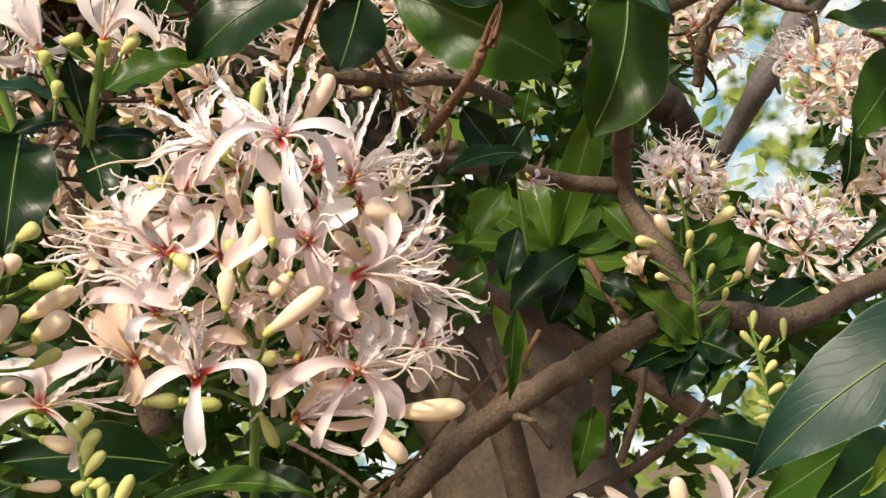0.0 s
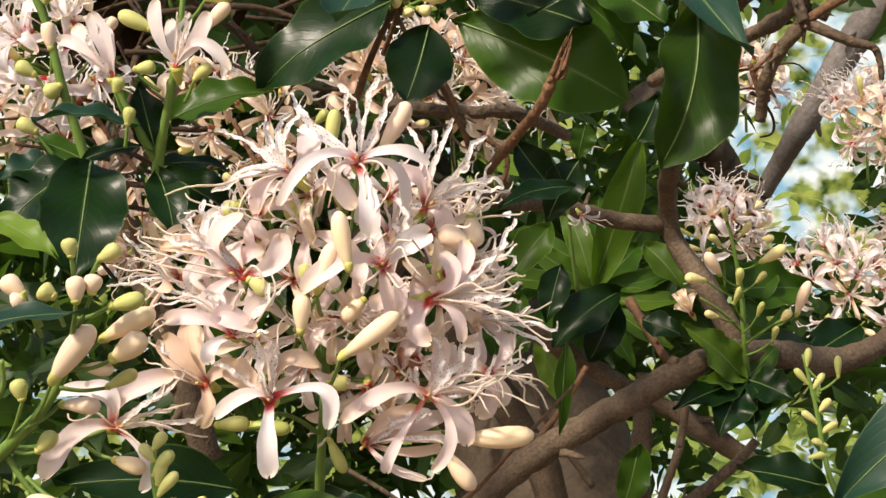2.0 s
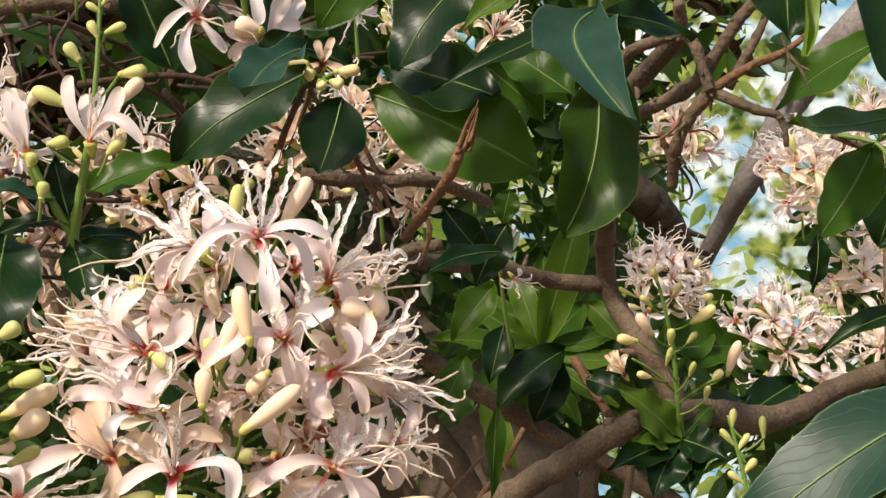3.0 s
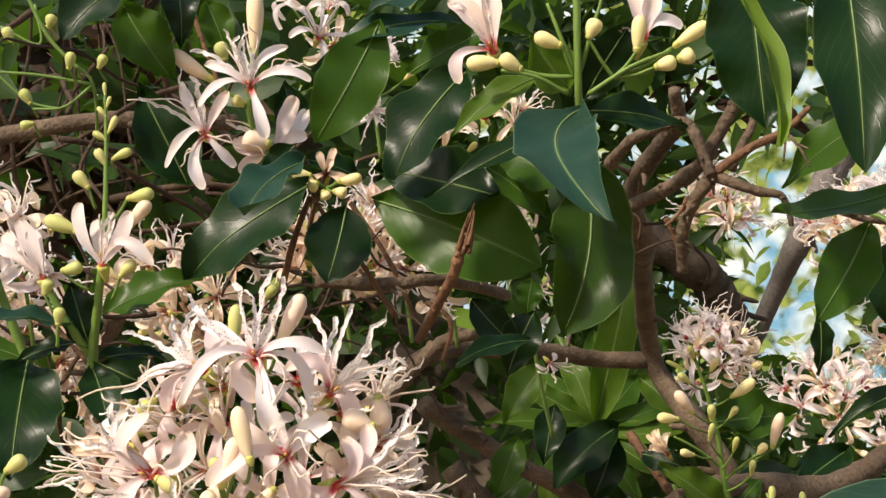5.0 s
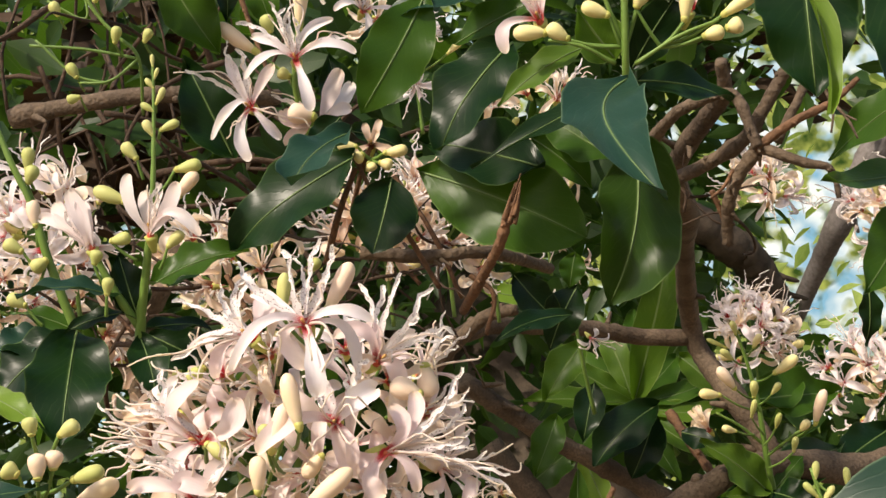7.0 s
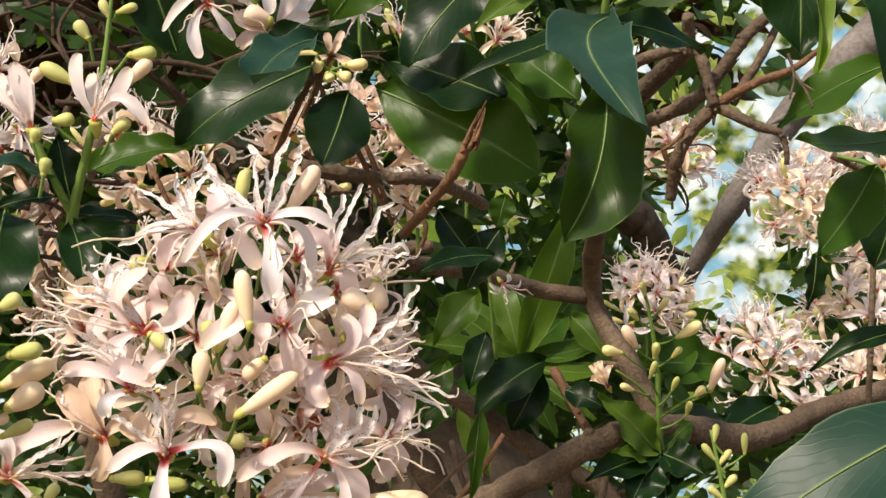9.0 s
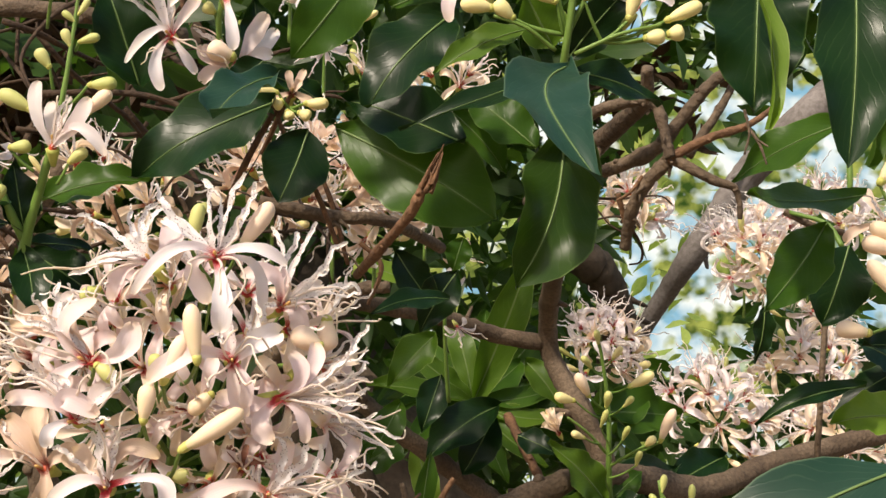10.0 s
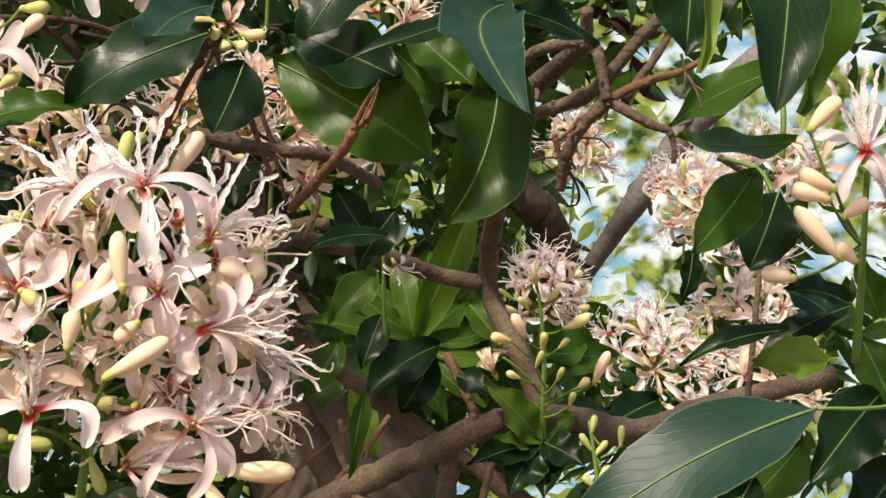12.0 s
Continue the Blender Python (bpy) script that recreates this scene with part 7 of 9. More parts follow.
bud(shoot_node, (0.1317, 0.7606, 1.8174), (0.1518, 0.7600, 1.8275), 0.0101, BUD_YELLOW, (0.0927, 0.7653, 1.8042))
bud(shoot_node, (0.1182, 0.7622, 1.8059), (0.1303, 0.7629, 1.8078), 0.0101, BUD_YELLOW, (0.0927, 0.7653, 1.8042))
bud(shoot_node, (0.1322, 0.7628, 1.8092), (0.1416, 0.7632, 1.8113), 0.0101, BUD_YELLOW, (0.0927, 0.7653, 1.8042))
f = bloom(shoot_node, (0.0228, 0.7665, 1.8332), (-0.15, -0.93, 0.32), 1.0)
petal(f, (0.0228, 0.7665, 1.8332), (0.0019, 0.7560, 1.8660), (0.0009, -0.0047, 0.0023), 0.0138, (0.14, -1.03, 0.04), PETAL, 0.25, 0.0)
petal(f, (0.0228, 0.7665, 1.8332), (0.0011, 0.7593, 1.8120), (-0.0090, -0.0065, 0.0055), 0.0083, (-0.04, -1.08, 0.16), PETAL, 0.25, 0.0)
petal(f, (0.0228, 0.7665, 1.8332), (0.0262, 0.7616, 1.8698), (0.0004, -0.0039, -0.0010), 0.0117, (0.13, -1.01, -0.05), PETAL, 0.25, 0.0)
petal(f, (0.0228, 0.7665, 1.8332), (0.0125, 0.7617, 1.8723), (0.0004, -0.0039, -0.0010), 0.0117, (0.13, -1.01, -0.05), PETAL_WHITE, 0.25, 0.0)
staminode(f, (0.0228, 0.7665, 1.8332), (0.0053, 0.7532, 1.8623), (0.0002, -0.0019, -0.0005), 0.0028, (0.14, -1.03, 0.04), 0.003)
staminode(f, (0.0228, 0.7665, 1.8332), (0.0200, 0.7562, 1.8723), (0.0002, -0.0019, -0.0005), 0.0028, (0.14, -1.03, 0.04), 0.003)
f = bloom(shoot_node, (0.1144, 0.7856, 1.8345), (0.37, -0.57, 0.74), 1.0)
petal(f, (0.1144, 0.7856, 1.8345), (0.1259, 0.7793, 1.8638), (0.0004, -0.0039, -0.0010), 0.0118, (0.32, -0.98, -0.08), PETAL, 0.25, 0.0)
petal(f, (0.1144, 0.7856, 1.8345), (0.1124, 0.7813, 1.8671), (0.0004, -0.0039, -0.0010), 0.0104, (0.14, -1.03, 0.04), PETAL, 0.25, 0.0)
petal(f, (0.1144, 0.7856, 1.8345), (0.1394, 0.7872, 1.8383), (-0.0020, -0.0059, 0.0061), 0.0091, (0.45, -1.02, 0.10), PETAL_WHITE, 0.25, 0.0)
staminode(f, (0.1144, 0.7856, 1.8345), (0.1017, 0.7823, 1.8428), (0.0002, -0.0019, -0.0005), 0.0028, (0.14, -1.03, 0.04), 0.003)

# leaves at the upper edge
shoot_top = thing("leafy_shoot", (0.1744, 0.6836, 1.8515), "hanging dark leaves with one narrow light green leaf", "leafy shoot", "leafy shoots")
stem(shoot_top, ((0.2769, 0.7215, 1.9056), (0.2141, 0.6956, 1.8606), (0.1731, 0.6857, 1.8426), (0.1569, 0.6790, 1.8221)), 0.0019, 0.0013, STEM)
leaf(shoot_top, (0.1717, 0.6879, 1.8338), (0.1618, 0.6717, 1.7306), 0.0531, (0.14, -1.03, 0.04), LEAF_DARK, 0.05, 0.15, 0.12, 0, 0.5)
leaf(shoot_top, (0.1464, 0.6406, 1.8059), (0.1634, 0.6451, 1.7135), 0.0124, (0.68, -0.72, -0.17), LEAF_YOUNG, 0.05, 0.5, 0.1, -0.12, 0.5)
leaf(shoot_top, (0.2117, 0.6555, 1.8138), (0.1973, 0.6337, 1.6904), 0.0420, (-0.07, -1.04, -0.03), LEAF_DARK, 0.05, 0.2, 0.12, 0, 0.5)
leaf(shoot_top, (0.2644, 0.7578, 1.8399), (0.2530, 0.7732, 1.7342), 0.0428, (0.32, -0.98, -0.08), LEAF_MID, 0.06, 0.25, 0.1)
shoot_topleft = thing("leafy_shoot", (-0.2265, 0.8788, 1.9864), "blue-green leaves hanging over dark twigs", "leafy shoot", "leafy shoots")
stem(shoot_topleft, ((-0.1565, 0.8980, 2.0199), (-0.2061, 0.8814, 1.9840), (-0.2457, 0.8742, 1.9969)), 0.0025, 0.0017, STEM)
leaf(shoot_topleft, (-0.2166, 0.8626, 1.9725), (-0.2767, 0.8393, 1.9185), 0.0416, (0.08, -0.95, 0.49), LEAF_DARK, 0.06, 0.2, 0.1, 0, 0.55)
leaf(shoot_topleft, (-0.2456, 0.8846, 1.9562), (-0.2168, 0.9018, 1.9000), 0.0398, (0.24, -1.02, 0.03), LEAF_MID, 0.06, 0.25, 0.1)
leaf(shoot_topleft, (-0.2061, 0.8814, 1.9840), (-0.2053, 0.8879, 1.9184), 0.0272, (0.34, -1.01, 0.02), LEAF_DARK, 0.06, 0.25, 0.1)
leaf(shoot_topleft, (-0.2375, 0.9955, 1.8496), (-0.2648, 0.9730, 1.9274), 0.0492, (0.25, -1.04, 0.13), LEAF_DARK, 0.06, 0.25, 0.1)
leaf(shoot_topleft, (-0.1445, 0.9790, 1.8694), (-0.1489, 0.9675, 1.9130), 0.0281, (0.24, -1.02, 0.03), LEAF_DARK, 0.06, 0.25, 0.1)
leaf(shoot_topleft, (-0.1980, 0.9364, 1.9750), (-0.1872, 0.9486, 1.9311), 0.0261, (0.24, -1.02, 0.03), LEAF_MID, 0.06, 0.25, 0.1)

# leaves and flowers at the side
shoot_side = thing("leafy_shoot", (0.2781, 0.9056, 1.7148), "shoot with a hanging light green leaf and dark leaves", "leafy shoot", "leafy shoots")
stem(shoot_side, ((0.2789, 0.9007, 1.7374), (0.2781, 0.8942, 1.7676), (0.2802, 0.9052, 1.8118)), 0.0023, 0.0019, STEM)
stem(shoot_side, ((0.2713, 0.8958, 1.7125), (0.2627, 0.9023, 1.7299), (0.2408, 0.9200, 1.7425)), 0.0019, 0.0015, STEM)
leaf(shoot_side, (0.2579, 0.8373, 1.6994), (0.2401, 0.8379, 1.6488), 0.0397, (0.10, -1.04, 0.08), LEAF_DARK, 0.05, 0.2, 0.1, 0, 0.5)
leaf(shoot_side, (0.2802, 0.9068, 1.8041), (0.2120, 0.9642, 1.7748), 0.0364, (0.00, -0.91, 0.42), LEAF_MID, 0.04, 0.25, 0.1)
leaf(shoot_side, (0.2518, 0.7965, 1.6038), (0.1875, 0.8011, 1.5817), 0.0153, (0.00, -0.75, 0.66), LEAF_DARK, 0.1, 0.25, 0.1)
leaf(shoot_side, (0.2825, 0.8200, 1.5897), (0.2384, 0.8208, 1.5858), 0.0292, (0.00, -0.91, 0.42), LEAF_YOUNG, 0.05, 0.25, 0.1)
leaf(shoot_side, (0.3064, 0.8929, 1.6313), (0.2766, 0.8897, 1.6459), 0.0261, (0.00, -0.89, 0.32), LEAF_PALE, 0.06, 0.25, 0.1)
leaf(shoot_side, (0.1911, 0.7866, 1.6491), (0.1862, 0.7935, 1.6167), 0.0146, (0.40, -1.00, -0.11), LEAF_DARK, 0.06, 0.25, 0.1)
leaf(shoot_side, (0.2259, 0.7801, 1.6964), (0.1811, 0.7489, 1.6386), 0.0332, (0.04, -1.05, 0.05), LEAF_MID, 0.04, 0.15, 0.08, 0, 0.45)
leaf(shoot_side, (0.2478, 0.7676, 1.7134), (0.1578, 0.6819, 1.6890), 0.0250, (0.17, -0.76, 0.62), LEAF_MID, -0.05, 0.3, 0.1)
head_side = thing("flower_cluster", (0.3436, 0.9154, 1.6880), "small head of cream and white flowers with yellow buds", "flower cluster", "flower clusters")
stem(head_side, ((0.3083, 0.8431, 1.5923), (0.3062, 0.8241, 1.6397), (0.3029, 0.8079, 1.6722), (0.2996, 0.7919, 1.7039)), 0.0029, 0.0018, STEM)
f = bloom(head_side, (0.2938, 0.7800, 1.7140), (-0.27, -1.08, 0.40), 1.0)
petal(f, (0.2938, 0.7800, 1.7140), (0.2630, 0.7801, 1.7202), (-0.0003, -0.0046, 0.0026), 0.0088, (-0.17, -1.09, 0.40), PETAL_WHITE, 0.25, 0.0)
petal(f, (0.2938, 0.7800, 1.7140), (0.2757, 0.7792, 1.6788), (-0.0035, -0.0038, -0.0009), 0.0095, (-0.15, -1.01, 0.01), PETAL_WHITE, 0.25, 0.0)
petal(f, (0.2938, 0.7800, 1.7140), (0.3223, 0.7773, 1.7224), (-0.0003, -0.0046, 0.0026), 0.0088, (0.14, -1.08, 0.31), PETAL_WHITE, 0.25, 0.0)
petal(f, (0.2938, 0.7800, 1.7140), (0.3103, 0.7842, 1.6885), (0.0032, -0.0041, -0.0006), 0.0088, (0.15, -1.03, 0.02), PETAL, 0.25, 0.0)
petal(f, (0.2938, 0.7800, 1.7140), (0.3046, 0.7840, 1.7447), (-0.0002, -0.0039, -0.0007), 0.0095, (-0.05, -1.04, 0.11), PETAL, 0.25, 0.0)
staminode(f, (0.2938, 0.7800, 1.7140), (0.2645, 0.7721, 1.7621), (-0.0001, -0.0020, -0.0004), 0.0031, (-0.05, -1.04, 0.11), 0.003)
staminode(f, (0.2938, 0.7800, 1.7140), (0.2780, 0.7712, 1.7642), (-0.0001, -0.0020, -0.0004), 0.0031, (-0.05, -1.04, 0.11), 0.003)
staminode(f, (0.2938, 0.7800, 1.7140), (0.2898, 0.7703, 1.7663), (-0.0001, -0.0020, -0.0004), 0.0031, (-0.05, -1.04, 0.11), 0.003)
staminode(f, (0.2938, 0.7800, 1.7140), (0.3000, 0.7702, 1.7650), (-0.0001, -0.0020, -0.0004), 0.0031, (-0.05, -1.04, 0.11), 0.003)
stamen(f, (0.2938, 0.7800, 1.7140), (0.2630, 0.7732, 1.7570), (0.0033, -0.0021, -0.0002))
stamen(f, (0.2938, 0.7800, 1.7140), (0.2795, 0.7705, 1.7676), (-0.0001, -0.0020, -0.0004))
bud(head_side, (0.2748, 0.7731, 1.6469), (0.2487, 0.7691, 1.6736), 0.0106, BUD, (0.2982, 0.8003, 1.6599))
bud(head_side, (0.2667, 0.7673, 1.6792), (0.2449, 0.7671, 1.6849), 0.0106, BUD, (0.2982, 0.8003, 1.6599))
bud(head_side, (0.2697, 0.7659, 1.6858), (0.2494, 0.7650, 1.6948), 0.0106, BUD, (0.2982, 0.8003, 1.6599))
bud(head_side, (0.2489, 0.7767, 1.6329), (0.2306, 0.7770, 1.6354), 0.0106, BUD, (0.2982, 0.8003, 1.6599))
bud(head_side, (0.2849, 0.7732, 1.6440), (0.2745, 0.7719, 1.6534), 0.0106, BUD, (0.2982, 0.8003, 1.6599))
bud(head_side, (0.2549, 0.7602, 1.7195), (0.2707, 0.7561, 1.7380), 0.0106, BUD, (0.2982, 0.8003, 1.6599))
bud(head_side, (0.2771, 0.7687, 1.6698), (0.2899, 0.7662, 1.6800), 0.0106, BUD, (0.2982, 0.8003, 1.6599))
whole_flower(head_side, (0.3252, 0.8239, 1.6911), (-0.15, -1.03, 0.11), 0.9, 0.4, 1.0, PETAL, straps=5, threads=5)
whole_flower(head_side, (0.2905, 0.8604, 1.7205), (-0.44, -0.82, 0.13), 0.8, 0.4, 1.0, PETAL_OLD, straps=3, threads=2)
leaf(head_side, (0.2946, 0.8170, 1.6257), (0.2511, 0.7978, 1.6289), 0.0227, (-0.06, -0.82, 0.56), LEAF_DARK, 0.06, 0.25, 0.1)
leaf(head_side, (0.3271, 0.9051, 1.6381), (0.2599, 0.9053, 1.5966), 0.0230, (-0.06, -0.82, 0.56), LEAF_DARK, 0.06, 0.25, 0.1)
leaf(head_side, (0.3503, 0.9154, 1.6327), (0.3274, 0.8986, 1.6722), 0.0271, (0.25, -1.05, 0.12), LEAF_MID, 0.06, 0.25, 0.1)
leaf(head_side, (0.3323, 0.8992, 1.6143), (0.3540, 0.8893, 1.5540), 0.0377, (0.14, -1.06, 0.22), LEAF_MID, 0.06, 0.25, 0.1)
leaf(head_side, (0.3162, 0.8267, 1.5700), (0.2643, 0.7988, 1.5128), 0.0408, (0.04, -1.06, 0.21), LEAF_DARK, 0.06, 0.25, 0.1)
leaf(head_side, (0.2875, 0.8944, 1.5406), (0.2502, 0.8827, 1.5025), 0.0369, (-0.06, -1.06, 0.21), LEAF_MID, 0.06, 0.25, 0.1)
leaf(head_side, (0.3397, 0.8536, 1.5303), (0.2994, 0.8442, 1.4803), 0.0423, (0.04, -1.06, 0.21), LEAF_DARK, 0.06, 0.25, 0.1)
spray_corner = thing("flower_spray", (0.3398, 0.8927, 1.5388), "cream buds above a hanging leaf", "flower spray", "flower sprays")
stem(spray_corner, ((0.3869, 0.9178, 1.5038), (0.3472, 0.8924, 1.5391), (0.3310, 0.8876, 1.5679)), 0.0023, 0.0015, STEM)
bud(spray_corner, (0.3207, 0.8700, 1.5553), (0.2913, 0.8703, 1.5596), 0.0160, BUD, (0.3471, 0.8917, 1.5428))
bud(spray_corner, (0.3254, 0.8742, 1.5322), (0.2999, 0.8751, 1.5323), 0.0131, BUD, (0.3474, 0.8931, 1.5354))
bud(spray_corner, (0.3284, 0.8818, 1.5453), (0.3098, 0.8819, 1.5482), 0.0133, BUD_GREEN, (0.3472, 0.8924, 1.5391))
shoot_big = thing("leafy_shoot", (0.1659, 0.5782, 1.5261), "one very large blue-green leaf hanging from a twig", "leafy shoot", "leafy shoots")
stem(shoot_big, ((0.8278, 1.7682, 1.6623), (0.4899, 0.9212, 1.6052), (0.2528, 0.6049, 1.5483), (0.1924, 0.5579, 1.5395)), 0.0016, 0.0007, STEM)
leaf(shoot_big, (0.1924, 0.5579, 1.5395), (0.0835, 0.5598, 1.4750), 0.0410, (-0.12, -0.87, 0.51), LEAF_PALE, 0.08, 0.15, 0.08, 0.05, 0.45)
leaf(shoot_big, (0.2068, 0.7776, 1.4773), (0.1430, 0.7477, 1.4440), 0.0366, (0.17, -0.84, 0.40), LEAF_DARK, 0.06, 0.25, 0.1)
leaf(shoot_big, (0.1990, 0.8786, 1.4713), (0.1324, 0.8486, 1.4381), 0.0311, (0.08, -0.95, 0.39), LEAF_MID, 0.06, 0.25, 0.1)
leaf(shoot_big, (0.1764, 0.6218, 1.5027), (0.1419, 0.6248, 1.4598), 0.0149, (0.27, -1.01, 0.17), LEAF_YOUNG, 0.06, 0.25, 0.1)
leaf(shoot_big, (0.1880, 0.6415, 1.5125), (0.1598, 0.6453, 1.4652), 0.0257, (0.27, -1.01, 0.17), LEAF_DARK, 0.06, 0.25, 0.1)

# the bud spike in front of the forked branch
spike_right = thing("bud_spike", (0.1875, 1.5187, 1.5628), "upright green spike of cream buds with leaves at its base", "bud spike")
stem(spike_right, ((0.1924, 1.5410, 1.5537), (0.1879, 1.5108, 1.6030), (0.1854, 1.4900, 1.6569), (0.1780, 1.4704, 1.7040), (0.1699, 1.4534, 1.7374)), 0.0040, 0.0014, STEM)
stem(spike_right, ((0.1875, 1.5084, 1.6152), (0.1607, 1.4828, 1.6379), (0.1384, 1.4692, 1.6520)), 0.0020, 0.0012, STEM)
stem(spike_right, ((0.1879, 1.5108, 1.6030), (0.2095, 1.4884, 1.6166), (0.2344, 1.4762, 1.6306)), 0.0020, 0.0012, STEM)
bud(spike_right, (0.1606, 1.4652, 1.6758), (0.1465, 1.4505, 1.6967), 0.0125, BUD, (0.1824, 1.4887, 1.6630))
bud(spike_right, (0.1447, 1.4659, 1.6699), (0.1244, 1.4545, 1.6731), 0.0125, BUD_YELLOW, (0.1835, 1.4912, 1.6508))
bud(spike_right, (0.2405, 1.4764, 1.6305), (0.2525, 1.4605, 1.6616), 0.0125, BUD, (0.2109, 1.4985, 1.6174))
bud(spike_right, (0.1800, 1.4680, 1.6644), (0.1807, 1.4550, 1.6787), 0.0090, BUD_GREEN, (0.1860, 1.4912, 1.6508))
bud(spike_right, (0.1749, 1.4718, 1.6441), (0.1799, 1.4587, 1.6597), 0.0072, BUD_GREEN, (0.1863, 1.4960, 1.6266))
bud(spike_right, (0.2246, 1.4771, 1.6246), (0.2316, 1.4657, 1.6320), 0.0095, BUD_YELLOW, (0.2109, 1.4985, 1.6174))
bud(spike_right, (0.2140, 1.4809, 1.6038), (0.2169, 1.4682, 1.6167), 0.0080, BUD_GREEN, (0.1877, 1.5031, 1.5902))
bud(spike_right, (0.1991, 1.4752, 1.6308), (0.2039, 1.4627, 1.6429), 0.0075, BUD_GREEN, (0.1862, 1.4984, 1.6145))
bud(spike_right, (0.1622, 1.4594, 1.7057), (0.1515, 1.4472, 1.7145), 0.0085, BUD_GREEN, (0.1779, 1.4815, 1.6994))
bud(spike_right, (0.1867, 1.4582, 1.7157), (0.1940, 1.4461, 1.7261), 0.0085, BUD_YELLOW, (0.1780, 1.4797, 1.7085))
bud(spike_right, (0.2058, 1.4644, 1.6869), (0.2287, 1.4523, 1.6998), 0.0120, BUD_YELLOW, (0.1839, 1.4852, 1.6811))
bud(spike_right, (0.1698, 1.4546, 1.7314), (0.1664, 1.4421, 1.7429), 0.0075, BUD_GREEN, (0.1734, 1.4754, 1.7297))
bud(spike_right, (0.1995, 1.4684, 1.6654), (0.2073, 1.4568, 1.6738), 0.0080, BUD_GREEN, (0.1854, 1.4900, 1.6569))
bud(spike_right, (0.1564, 1.4739, 1.6310), (0.1433, 1.4625, 1.6349), 0.0090, BUD_YELLOW, (0.1771, 1.4957, 1.6266))
f = bloom(spike_right, (0.1292, 1.4673, 1.6343), (-0.40, -0.60, 0.60), 0.7)
petal(f, (0.1292, 1.4673, 1.6343), (0.1117, 1.4524, 1.6560), (-0.0015, -0.0045, 0.0010), 0.0085, (-0.30, -0.90, 0.20), PETAL_CREAM, 0.60, 0.9)
petal(f, (0.1292, 1.4673, 1.6343), (0.1190, 1.4519, 1.6595), (-0.0015, -0.0045, 0.0010), 0.0075, (-0.30, -0.90, 0.20), PETAL_CREAM, 0.60, 0.5)
petal(f, (0.1292, 1.4673, 1.6343), (0.1103, 1.4549, 1.6429), (-0.0015, -0.0045, 0.0010), 0.0070, (-0.30, -0.90, 0.20), PETAL_CREAM, 0.60, 1.0)
petal(f, (0.1292, 1.4673, 1.6343), (0.1298, 1.4532, 1.6547), (-0.0015, -0.0045, 0.0010), 0.0070, (-0.30, -0.90, 0.20), PETAL_CREAM, 0.60, 0.8)
petal(f, (0.1292, 1.4673, 1.6343), (0.1224, 1.4546, 1.6464), (-0.0015, -0.0045, 0.0010), 0.0080, (-0.30, -0.90, 0.20), PETAL_CREAM, 0.60, 0.3)
leaf(spike_right, (0.1838, 1.5179, 1.5665), (0.1202, 1.4641, 1.6232), 0.0440, (0.00, -1.00, 0.35), LEAF_ROSETTE, 0.07, 0.25, 0.1)
leaf(spike_right, (0.1868, 1.5187, 1.5628), (0.1508, 1.4881, 1.5054), 0.0520, (0.00, -1.00, 0.35), LEAF_DARK, 0.07, 0.25, 0.1)
leaf(spike_right, (0.1837, 1.5186, 1.5628), (0.1058, 1.4809, 1.5354), 0.0400, (0.00, -1.00, 0.35), LEAF_DARK, 0.07, 0.25, 0.1)
leaf(spike_right, (0.1912, 1.5186, 1.5640), (0.2329, 1.4838, 1.5394), 0.0440, (0.00, -1.00, 0.35), LEAF_DARK, 0.07, 0.25, 0.1)
leaf(spike_right, (0.1900, 1.5390, 1.5636), (0.1901, 1.4899, 1.5022), 0.0500, (0.00, -1.00, 0.35), LEAF_DARK, 0.07, 0.25, 0.1)
leaf(spike_right, (0.1775, 1.5189, 1.5604), (0.1334, 1.4759, 1.5649), 0.0220, (0.00, -1.00, 0.35), LEAF_ROSETTE, 0.07, 0.25, 0.1)
leaf(spike_right, (0.1952, 1.5586, 1.5682), (0.2337, 1.5732, 1.6038), 0.0300, (0.00, -1.00, 0.35), LEAF_MID, 0.07, 0.25, 0.1)
leaf(spike_right, (0.1819, 1.5738, 1.5675), (0.2930, 1.6819, 1.6171), 0.0559, (0.08, -1.06, 0.34), LEAF_DARK, 0.06, 0.25, 0.1)
leaf(spike_right, (0.3600, 1.7381, 1.6333), (0.2714, 1.6858, 1.5836), 0.0522, (0.08, -1.06, 0.34), LEAF_DARK, 0.06, 0.25, 0.1)
leaf(spike_right, (0.1988, 1.7190, 1.6859), (0.3076, 1.7801, 1.6893), 0.0673, (0.08, -1.06, 0.34), LEAF_MID, 0.06, 0.25, 0.1)
leaf(spike_right, (0.2055, 1.7216, 1.6716), (0.2647, 1.7725, 1.7190), 0.0539, (0.08, -1.06, 0.34), LEAF_MID, 0.06, 0.25, 0.1)

# the rosette of long leaves behind
shoot_star = thing("leafy_shoot", (0.0589, 2.4316, 1.7750), "rosette of long light green leaves with yellow midribs", "leafy shoot", "leafy shoots")
stem(shoot_star, ((0.1255, 2.4523, 1.6794), (0.0857, 2.4414, 1.7292), (0.0589, 2.4316, 1.7750)), 0.0059, 0.0045, STEM)
leaf(shoot_star, (0.0589, 2.4316, 1.7750), (0.1544, 2.3446, 2.0257), 0.0704, (0.25, -1.00, 0.15), LEAF_ROSETTE, 0.06, 0.25, 0.1, 0.00, 0.5)
leaf(shoot_star, (0.0589, 2.4316, 1.7750), (0.0107, 2.4569, 1.9509), 0.0480, (-0.10, -1.00, 0.20), LEAF_ROSETTE, 0.06, 0.25, 0.1, 0.00, 0.5)
